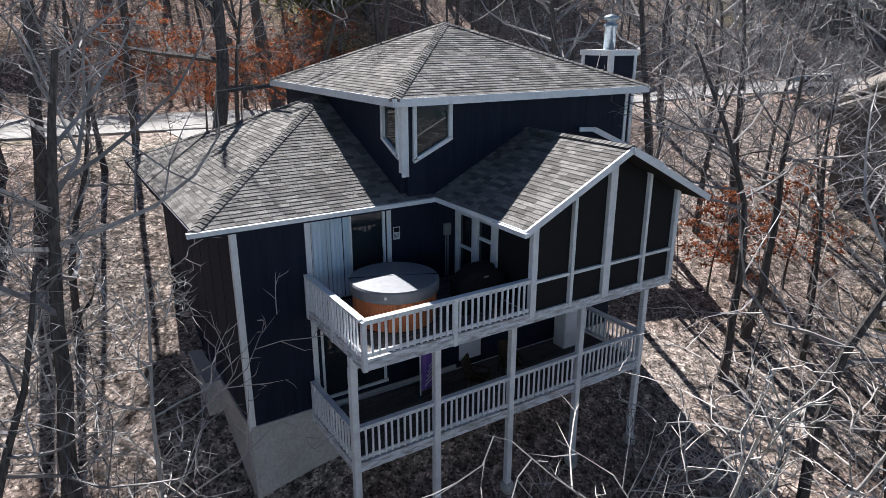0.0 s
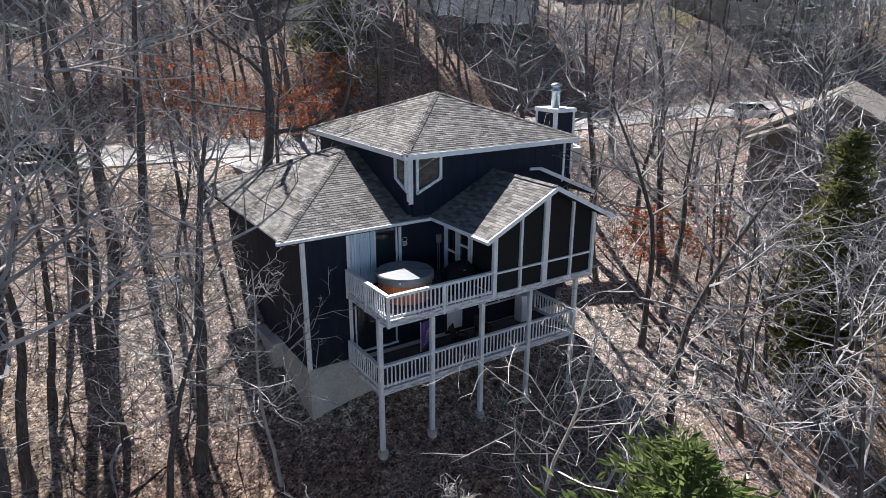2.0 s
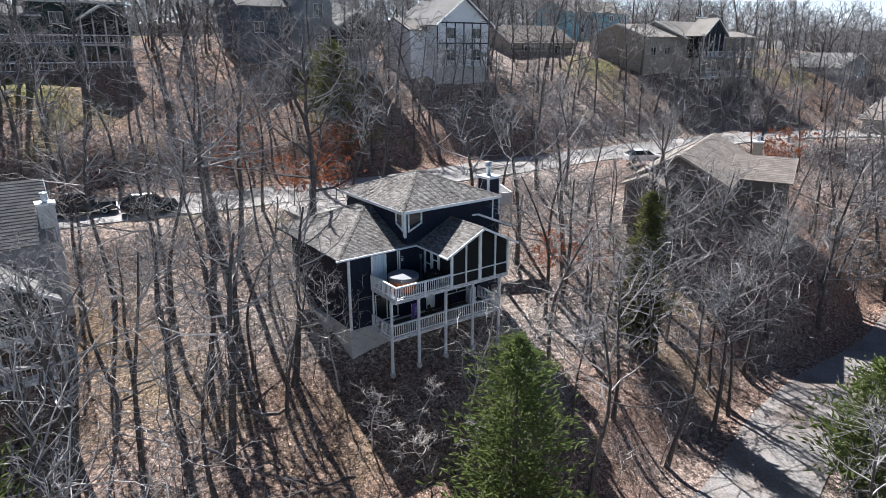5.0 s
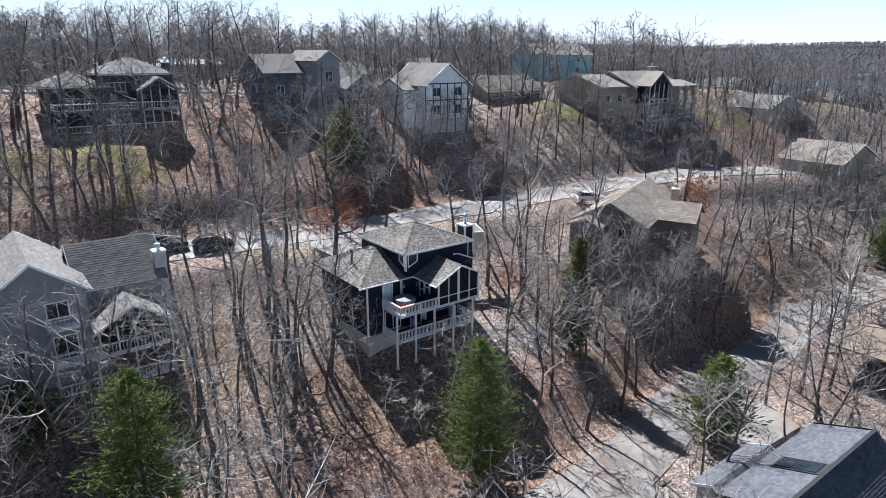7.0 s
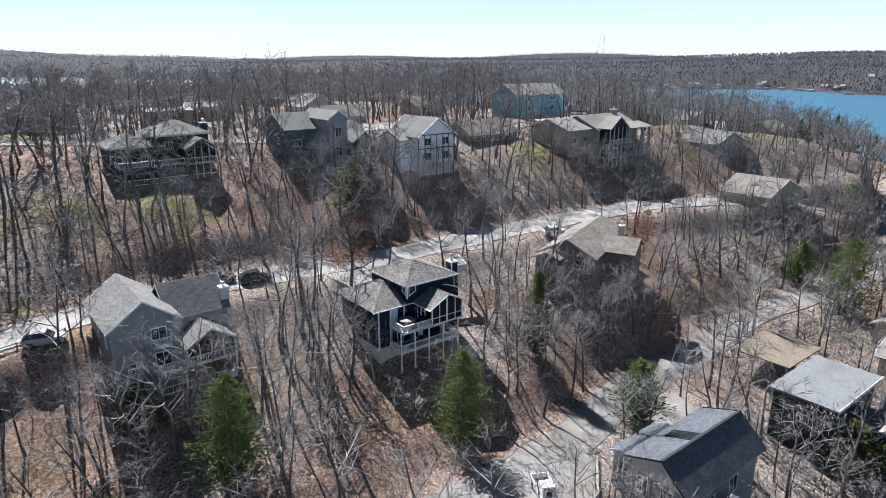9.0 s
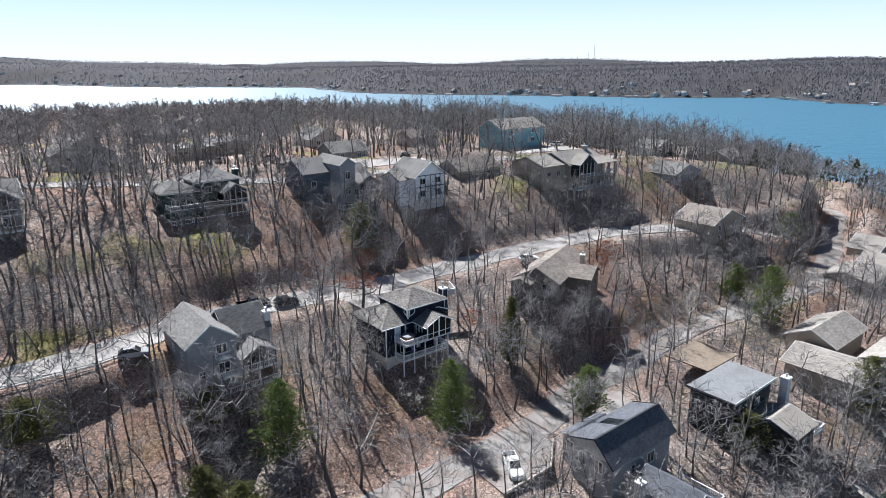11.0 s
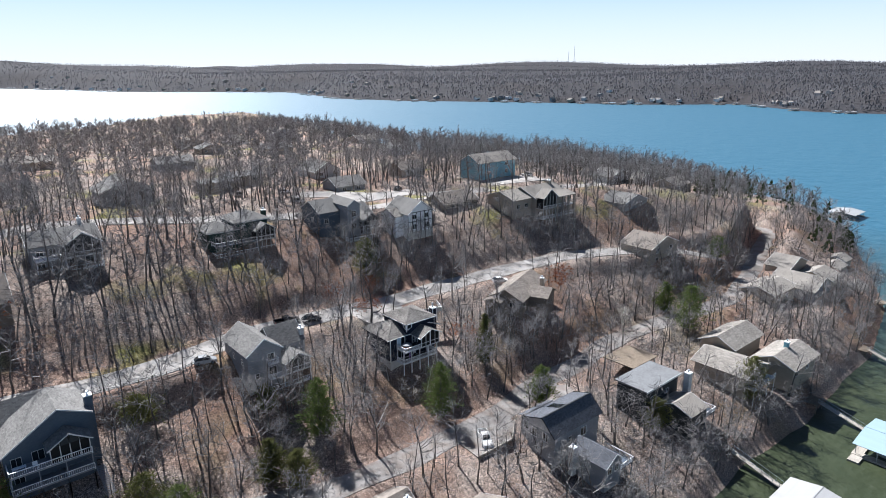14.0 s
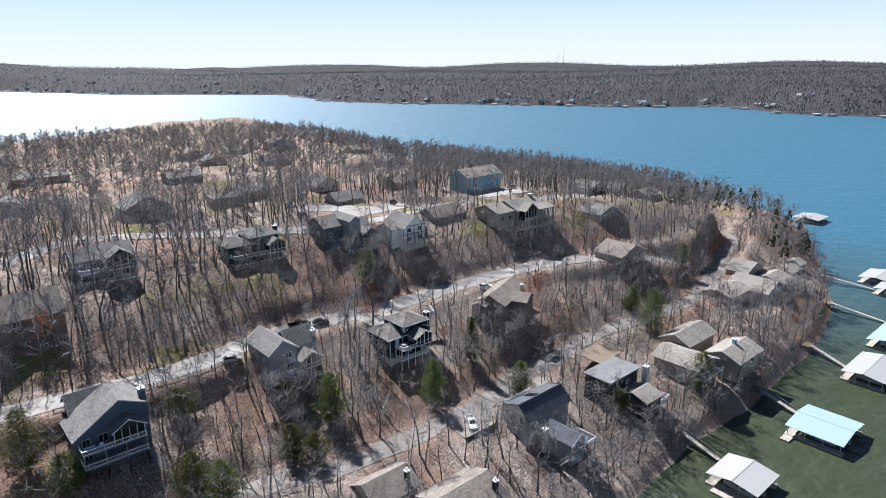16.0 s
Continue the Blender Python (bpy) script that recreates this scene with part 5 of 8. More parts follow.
for k, (x, y, w, d) in enumerate(((-71.5, 4.6, 1.9, 0.8), (-69.4, 4.2, 0.7, 0.7))):
    ct = House("pale outdoor table crowded with pots on the deck" if k == 0 else "white plastic deck chair", (x, y, 3.5), "deck_table" if k == 0 else "deck_chair", "table" if k == 0 else "chair")
    ct.add("top" if k == 0 else "seat", bx(x - w / 2, y - d / 2, 4.2 if k == 0 else 3.92, x + w / 2, y + d / 2, 4.26 if k == 0 else 3.98, bevel=0.02), M_WHITE)
    for a in (-1, 1):
        for e in (-1, 1):
            ct.add("leg", bx(x + a * w * 0.44 - 0.03, y + e * d * 0.4 - 0.03, 3.5, x + a * w * 0.44 + 0.03, y + e * d * 0.4 + 0.03, 4.2 if k == 0 else 3.92), M_WHITE)
    if k:
        ct.add("backrest", bx(x - w / 2, y + d / 2 - 0.06, 3.98, x + w / 2, y + d / 2, 4.5, bevel=0.02), M_WHITE)

# brown low house by the upper lane
W_BROWN = wall_paint("grey_brown_siding", (0.17, 0.145, 0.125))
b = House("low brown-roofed house with grey-brown walls beside the lane", (40, 0, 0))
b.block(36.3, 54.9, 0.6, 9.4, 0.0, 6.6, 9.0, "x", W_BROWN, R_BROWN, 0.6, [("s", 38.4, 4.2, 1.4, 1.3), ("w", 3.0, 4.2, 1.8, 1.4), ("w", 7.0, 4.2, 1.8, 1.4)], trim=W_TAN, tabs=0.3)
b.block(41.6, 48.2, -4.2, 0.6, -1.0, 6.5, 8.2, "y", W_BROWN, R_BROWN, 0.5, [("s", 43.2, 3.8, 1.2, 1.3), ("s", 46.4, 3.8, 1.2, 1.3)], trim=W_TAN, tabs=0.3)
b.block(33.6, 36.3, 5.5, 9.4, 2.0, 6.3, 7.1, "x", W_BROWN, R_BROWN, 0.4, (), trim=W_TAN, tabs=0.3)
b.chimney(48.8, -0.5, 2, 9.0, W_TAN)
b.ob.rotation_euler = (0, 0, radians(22.5))
# cottage by the parking place: a steep front slope and a long shallow one behind
c = House("white-trimmed grey cottage with a blue-grey shingle roof and skylight", (15, -33, -10))
c.block(8.2, 21.8, -35.8, -29.0, -11.0, -4.1, -1.0, "x", W_GREY, R_BLUEGREY, 0.6, [("s", 12.8, -7.2, 1.0, 1.4), ("s", 17, -7.4, 1.8, 2.0), ("w", -30.6, -6.4, 1.4, 1.9), ("w", -33.4, -6.4, 1.4, 1.9)], top=False)
for q4 in ([(7.4, -36.4, -4.2), (22.5, -36.4, -4.2), (22.5, -33.0, -1.0), (7.4, -33.0, -1.0)], [(22.2, -28.6, -2.55), (7.4, -28.6, -2.55), (7.4, -33.0, -1.0), (22.2, -33.0, -1.0)]):
    d4 = shingled("roof", q4, c.ob, course=0.24, tab=0.42, seed=44)
    d4.location = -c.base
    d4.data.materials[0] = R_BLUEGREY
    for k4 in d4.children:
        k4.data.materials[0] = R_BLUEGREY
for xx in (8.2, 21.65):
    c.add("gable", prism(bmesh.new(), [(xx, -35.8, -4.1), (xx, -29.0, -4.1), (xx, -29.0, -2.75), (xx, -33.0, -1.2), (xx, -35.8, -3.8)], (0.15, 0, 0)), W_PALE)
for xx in (7.38, 22.5):
    c.add("fascia", bar((xx, -36.4, -4.3), (xx, -33.0, -1.1), 0.05, 0.2), W_DARK)
    c.add("fascia", bar((xx, -33.0, -1.1), (xx, -28.6, -2.65), 0.05, 0.2), W_DARK)
c.add("wall", bx(8.2, -29.15, -4.1, 21.8, -29.0, -2.75), W_GREY)
c.add("ridge_cap", bar((7.4, -33.0, -0.97), (22.4, -33.0, -0.97), 0.3, 0.05), W_DARK)
c.add("skylight_dormer", prism(bmesh.new(), [(13.0, -32.9, -0.95), (13.0, -29.6, -2.1), (13.0, -29.6, -2.5), (13.0, -32.9, -1.3)], (1.9, 0, 0)), W_DARK, "narrow dark dormer with blue glass")
c.add("skylight_pane", prism(bmesh.new(), [(12.98, -32.6, -1.12), (12.98, -29.8, -2.1), (12.98, -29.8, -2.38), (12.98, -32.6, -1.4)], (-0.03, 0, 0)), M_GLASS)
c.add("skylight_pane", prism(bmesh.new(), [(13.15, -32.6, -1.03), (13.15, -29.8, -2.0), (14.75, -29.8, -2.0), (14.75, -32.6, -1.03)], (0, 0.012, 0.03)), M_GLASS)
c.block(9.0, 16.6, -29.0, -26.4, -9.5, -3.6, -3.0, "x", W_GREY, R_BLUEGREY, 0.4, [("w", -27.7, -6.4, 1.4, 1.9)], tabs=0.26)
c.block(11.0, 15.8, -45.5, -38.0, -12.5, -6.6, -5.0, "y", W_GREY, R_BLUEGREY, 0.6, [("s", 12.4, -9.2, 1.4, 1.6), ("s", 14.6, -9.2, 1.4, 1.6), ("e", -42, -9.0, 1.6, 1.5)], tabs=0.26)
c.chimney(9.4, -39.2, -11, -5.2, W_PALE, 1.1)
c.deck(15.9, 20.0, -45.5, -39.0, -9.6, ("s", "e"), m=W_SLATE)
# flat-roofed dark house
f = House("dark house with a flat pale membrane roof and white chimney", (41, -35, -11))
f.block(35.0, 48.0, -38.3, -31.2, -11.5, -3.3, -3.0, "x", W_DARK, R_FLAT, 0.3, [("s", 43.5, -6.4, 1.5, 1.2), ("s", 38, -6.4, 1.8, 1.2), ("w", -35, -6.4, 1.5, 1.2)], top=False)
f.add("roof", bx(34.6, -38.8, -3.3, 48.6, -30.6, -3.02), R_FLAT, "flat pale stained roof")
f.add("roof_edge", bx(34.5, -38.9, -3.42, 48.7, -38.8, -2.96), W_PALE)
f.block(39.8, 46.4, -46.4, -38.3, -13.0, -7.2, -5.8, "x", W_DARK, R_TAN, 0.4, [("s", 43, -10.2, 1.8, 1.4)])
f.chimney(48.9, -40.2, -11, -2.6, W_PALE, 1.3)
f.deck(46.5, 50.5, -46.4, -42.0, -9.9, ("s", "e"), m=W_SLATE)
cp = House("open timber carport with a flat weathered board roof", (49.5, -25, -8), "carport", "carport")
cp.add("roof", bx(44.5, -29.0, -4.6, 55.0, -20.5, -4.4), M_TIMBER)
for x in (45, 54.5):
    for y in (-28.5, -21):
        cp.add("post", bx(x - 0.08, y - 0.08, ground_z(x, y) - 0.2, x + 0.08, y + 0.08, -4.6), W_PALE)
# tan-roofed long house
g = House("long tan-roofed house on the wooded point", (78, -38, -10))
g.block(64.0, 75.0, -46.5, -34.0, -12, -6.2, -4.2, "y", W_TAN, R_TAN, 0.8, [("s", 67, -9, 1.6, 1.5), ("s", 72, -9, 1.6, 1.5)], tabs=0.34)
g.block(77.5, 91.0, -52.0, -42.5, -13, -6.6, -4.6, "x", W_TAN, R_TAN, 0.8, [("s", 80, -9.4, 2, 1.6), ("s", 86, -9.4, 2, 1.6)], tabs=0.34)
g.block(75.0, 90.0, -38.5, -29.5, -10, -5.2, -3.0, "x", W_TAN, R_TAN, 0.7, (), tabs=0.34)
g.chimney(84.8, -47.0, -8, -3.4, W_BLUE, 1.0)
g.deck(64, 75, -49, -46.5, -8.9, ("s",), 0.4)
# cluster of pale tan roofs further along
p = House("large house with several pale tan gables by the lane", (145, -28, -10))
p.block(122.5, 138.0, -28.5, -18.0, -12, -5.2, -3.6, "x", W_TAN, R_TAN, 0.6, [("s", 126, -8, 1.6, 1.5), ("s", 132, -8, 1.6, 1.5)])
p.block(139.0, 153.5, -34.0, -20.0, -12, -6.2, -3.0, "y", W_GREY, R_TAN, 0.7, [("s", 143, -9.4, 1.6, 1.6), ("s", 149, -9.4, 1.6, 1.6)])
p.block(153.5, 164.0, -33.5, -22.0, -12, -6.2, -4.0, "x", W_TAN, R_TAN, 0.6)
p.block(149.0, 164.0, -22.0, -14.0, -10, -3.6, -0.8, "y", W_TAN, R_TAN, 0.5)
for x0, x1, y0, y1, z in ((178, 188, -28, -21, -8), (190, 199, -26, -19, -8), (184, 194, -14, -8, -4), (172, 180, -38, -31, -12)):
    s = House("small tan-roofed outbuilding by the shore", (x0, y0, z - 4), "outbuilding", "outbuilding")
    s.block(x0, x1, y0, y1, z - 7, z - 0.8, z + 0.8, "x", W_TAN, R_TAN, 0.4)
# two brown roofs below the lower lane
for x0, x1, y0, y1, ax, lab in ((-31.5, -21.5, -31.8, -23.2, "x", "brown-roofed cottage below the lower lane"), (-23.5, -10.5, -46.0, -35.0, "x", "grey-brown cottage with a dark skylight below the lane")):
    q = House(lab, (x0, y0, -13))
    q.block(x0, x1, y0, y1, -16, -8.2, -5.8, ax, W_TAN, R_BROWN, 0.7, [("s", (x0 + x1) / 2, -11.5, 1.6, 1.5)], tabs=0.3)
    q.chimney(x1 - 1.5, y0 + 1.5, -12, -5.4, W_DARK)

# second row up the slope
def row_house(label, x0, x1, y0, y1, ze, zr, ridge, wall, roof, porch=None, timbers=False, decks=True, trim=None):
    zb = min(ground_z(x0, y0), ground_z(x1, y0)) - 0.8
    h = House(label, ((x0 + x1) / 2, y0, zb))
    w = x1 - x0
    wins = [("s", x0 + w * 0.25, ze - 2.2, 1.6, 1.5), ("s", x0 + w * 0.75, ze - 2.2, 1.6, 1.5)]
    if ze - zb > 6.5:
        wins += [("s", x0 + w * 0.25, ze - 5.2, 1.6, 1.6), ("s", x0 + w * 0.75, ze - 5.2, 1.6, 1.6)]
    h.block(x0, x1, y0, y1, zb, ze, zr, ridge, wall, roof, 0.6, wins, trim)
    if decks:
        for z in (ze - 2.7, ze - 5.6):
            if z > zb + 1.5:
                h.deck(x0 + 0.5, x1 - 0.5, y0 - 2.2, y0, z, ("s",), 0.45, trim)
    if porch:
        a, b2, z = porch
        h.block(a, b2, y0 - 3.0, y0, z - 0.1, z, z + (b2 - a) * 0.25, "y", W_DARK, roof, 0.4, (), trim)
        for x in np.linspace(a + 0.1, b2 - 0.1, 4):
            h.add("porch_post", bx(x - 0.08, y0 - 3.0, ground_z(x, y0 - 3) - 0.3, x + 0.08, y0 - 2.84, z), trim or M_WHITE)
    if timbers:
        d = mat("dark_timber", (0.03, 0.04, 0.05), 0.7, grain=0.2)
        for x in np.linspace(x0, x1, 7):
            h.add("timber", bx(x - 0.1, y0 - 0.03, zb + 1.5, x + 0.1, y0 + 0.0, ze), d)
        for z in (zb + 1.5, ze - 2.9, ze - 0.15):
            h.add("timber", bx(x0, y0 - 0.045, z, x1, y0 - 0.005, z + 0.18), d)
        for y in np.linspace(y0, y1, 5):
            h.add("timber", bx(x0 - 0.03, y - 0.1, zb + 1.5, x0, y + 0.1, ze), d)
        h.add("timber", bar((x0 + 0.2, y0 - 0.02, zb + 1.6), (x0 + 1.8, y0 - 0.02, ze - 2.9), 0.05, 0.16), d)
        h.add("timber", bar((x1 - 0.2, y0 - 0.02, zb + 1.6), (x1 - 1.8, y0 - 0.02, ze - 2.9), 0.05, 0.16), d)
    return h


th = row_house("white half-timbered house on the slope", 33.4, 42.6, 42.0, 52.5, 22.3, 25.6, "y", M_WHITE, R_GREY, timbers=True, decks=False)
th.add("foundation", bx(33.2, 41.9, 12.0, 42.8, 42.3, 16.4), M_CONC, "grey stone foundation")
th.block(30.6, 33.4, 44.5, 52.0, 13.0, 21.4, 23.0, "x", M_WHITE, R_TAN, 0.4, (), W_DARK)
row_house("tan half-timbered low house among trees", 57.0, 72.0, 53.0, 63.0, 20.0, 22.8, "x", W_TAN, R_BROWN, timbers=True)
bt = House("large tan house with tall porch columns", (88, 40, 11))
bt.block(75.8, 84.6, 39.5, 52.0, 10.0, 20.9, 23.0, "x", W_TAN, R_TAN, 0.7, [("s", 78.0, 17.5, 1.6, 1.5), ("s", 82.0, 17.5, 1.6, 1.5)], W_PALE)
bt.block(84.6, 100.5, 37.6, 51.0, 10.0, 20.7, 23.6, "x", W_TAN, R_TAN, 0.6, [("s", 87.0, 17.4, 2.0, 2.0), ("s", 90.5, 17.4, 1.6, 2.0), ("s", 95.5, 17.4, 2.4, 2.0), ("s", 87.0, 13.6, 2.0, 2.0), ("s", 95.5, 13.6, 2.4, 2.0)], W_PALE)
bt.porch(85.0, 91.6, 34.4, 37.6, 17.2, 21.2, 23.8, R_TAN, W_PALE)
bt.add("porch_roof", prism(bmesh.new(), [(91.8, 33.9, 20.5), (101.6, 33.9, 20.5), (101.6, 38.2, 21.6), (91.8, 38.2, 21.6)], (0, 0, 0.18)), R_TAN)
for x in (92.2, 95.2, 98.2, 101.2):
    bt.add("porch_column", bx(x - 0.3, 34.2, ground_z(x, 34.2) - 0.4, x + 0.3, 34.8, 20.5), W_TAN, "thick tan porch column")
bt.deck(85.0, 101.4, 34.4, 37.6, 17.2, ("s", "e"), 0.45, W_PALE)
bt.deck(85.0, 101.4, 34.4, 37.6, 13.8, ("s", "e"), 0.45, W_PALE)
bt.chimney(98.4, 44.0, 20.0, 24.4, W_TAN, 1.4)
gh = House("dark green house with hipped grey roofs on the slope", (-11, 58, 13))
gh.hip(-12.6, -3.6, 57.0, 66.0, 12.0, 24.2, 26.4, W_GREEN, R_GREY, 0.7, [("s", -10.4, 21.6, 1.5, 1.4), ("s", -10.4, 18.2, 1.5, 1.6), ("w", 59.5, 22.4, 1.0, 1.0)], W_PALE)
gh.hip(-20.0, -12.6, 56.4, 64.5, 12.0, 22.6, 24.6, W_GREEN, R_GREY, 0.6, [("s", -17.6, 19.4, 1.6, 1.6), ("s", -14.6, 19.4, 1.6, 1.6)], W_PALE, 0.2)
gh.porch(-8.6, -3.4, 53.0, 57.0, 19.4, 22.2, 23.8, R_GREY, W_PALE)
gh.deck(-19.6, -8.6, 53.4, 56.4, 19.4, ("s", "w"), 0.45, W_SLATE)
gh.deck(-19.6, -3.4, 53.4, 56.4, 16.4, ("s", "w"), 0.45, W_SLATE)
gh.chimney(-2.9, 60.5, 14, 25.6, W_GREEN, 1.1)
bl = House("tall grey-blue house with shade-coloured wing and porch gable", (18, 50, 12))
# the wing's shade is put into its colour as darker slate siding
bl.block(9.8, 16.4, 52.0, 62.0, 12.0, 24.4, 27.0, "x", W_SLATE, R_GREY, 0.6, [("s", 12.0, 20.8, 1.4, 1.4), ("w", 56.0, 21.0, 1.4, 1.4)], W_PALE)
bl.block(16.4, 20.4, 47.6, 58.5, 11.0, 26.2, 27.6, "y", W_GREY, R_GREY, 0.4, [("s", 18.4, 22.6, 1.4, 1.8), ("s", 18.4, 19.0, 1.4, 1.8), ("s", 18.4, 15.6, 1.4, 1.6)], W_PALE)
bl.block(20.4, 26.0, 50.0, 60.0, 11.0, 22.4, 25.0, "x", W_GREY, R_GREY, 0.5, [("s", 22.0, 16.4, 1.6, 1.8), ("s", 24.6, 16.4, 1.6, 1.8)], W_PALE)
bl.porch(20.0, 25.6, 45.6, 50.0, 19.0, 21.6, 23.5, R_GREY, W_GREY)
bl.deck(15.6, 25.8, 45.4, 47.6, 16.2, ("s", "w"), 0.4, W_GREY)
bl.deck(15.6, 25.8, 45.4, 47.6, 13.4, ("s", "w"), 0.4, W_GREY)
gp = House("grey house with a white-trimmed porch gable among trunks", (-50, 64, 14))
gp.block(-58.0, -43.6, 64.8, 74.5, 13.0, 24.4, 26.8, "x", W_GREY, R_GREY, 0.7, [("s", -56.2, 21.6, 1.6, 1.5), ("s", -53.6, 21.6, 1.6, 1.5), ("s", -56.2, 18.2, 1.6, 1.6), ("s", -50.0, 18.2, 2.2, 1.9), ("s", -46.0, 18.2, 2.2, 1.9), ("w", 68.0, 21.6, 1.2, 1.4)], M_WHITE)
gp.porch(-51.6, -43.8, 61.4, 64.8, 21.2, 24.2, 26.8, R_GREY, M_WHITE)
gp.deck(-57.6, -51.6, 61.6, 64.8, 21.2, ("s", "w"), 0.4)
gp.deck(-57.6, -43.8, 61.6, 64.8, 18.0, ("s", "w", "e"), 0.4)
gp.chimney(-46.0, 71.5, 24, 28.0, W_PALE, 0.9)
row_house("brown house with a rust maple beside it", -78.0, -65.0, 47.0, 60.0, 18.2, 22.4, "x", W_BROWN, R_BROWN, decks=False)
row_house("grey two-storey house above the top lane", -30.0, -14.0, 120.0, 133.0, 25.0, 29.0, "y", W_GREY, R_GREY, decks=False)
row_house("flat-roofed brown house above the top lane", 3.0, 14.0, 122.0, 131.0, 24.0, 24.7, "x", W_TAN, R_FLAT, decks=False)
row_house("long brown ranch house above the top lane", 14.5, 28.0, 126.0, 136.0, 24.5, 25.6, "x", W_TAN, R_FLAT, decks=False)
row_house("sky-blue house with pale roof near the ridge", 95.6, 116.2, 77.0, 88.0, 27.2, 30.0, "x", W_BLUE, R_TAN, decks=False)
row_house("pale house with grey gable near the ridge", 48.0, 60.0, 122.0, 136.0, 23.5, 27.0, "y", W_PALE, R_GREY, decks=False)
row_house("low grey house by the top lane", 40.0, 52.0, 92.0, 102.0, 22.6, 25.2, "x", W_GREY, R_GREY, decks=False)
row_house("brick-red low house near the ridge", 78.0, 90.0, 104.0, 113.0, 23.6, 26.0, "x", W_TAN, R_BROWN, decks=False)
row_house("grey house with deck on the lake side", 122.0, 137.0, 27.5, 38.0, 15.2, 17.8, "y", W_GREY, R_GREY)
row_house("small brown house by the bend of the lane", 99.0, 115.0, 1.5, 12.5, 7.8, 10.8, "y", W_TAN, R_BROWN, decks=False)
for i, (x, y, w, d, zt, wl, rf) in enumerate(((140, 335, 18, 14, 20, W_GREY, R_TAN), (108, 342, 16, 12, 16, W_PALE, R_TAN), (62, 270, 14, 10, 16, W_TAN, R_GREY), (165, 262, 16, 12, 14, W_TAN, R_TAN), (128, 176, 14, 11, 20, W_PALE, R_GREY), (86, 234, 18, 8, 18, W_TAN, R_FLAT), (72, 330, 20, 10, 14, W_TAN, R_BROWN), (-32, 264, 26, 12, 20, W_TAN, R_TAN), (-60, 170, 22, 14, 24, W_PALE, R_GREY), (20, 205, 16, 12, 22, W_GREY, R_GREY), (160, 60, 14, 10, 14, W_PALE, R_GREY), (176, 40, 12, 10, 10, W_TAN, R_TAN), (190, 66, 12, 10, 10, W_PALE, R_TAN))):
    q = House("roof of a house deep in the bare woods", (x, y, ground_z(x, y)))
    g0 = ground_z(x, y)
    q.block(x - w / 2, x + w / 2, y - d / 2, y + d / 2, g0 - 2, max(g0 + 4.0, zt - 2), max(g0 + 6.5, zt + 0.8), "x" if i % 2 else "y", wl, rf, 0.6, [("s", x - w * 0.25, max(g0 + 4.0, zt - 2) - 2.2, 1.6, 1.4), ("s", x + w * 0.25, max(g0 + 4.0, zt - 2) - 2.2, 1.6, 1.4)])

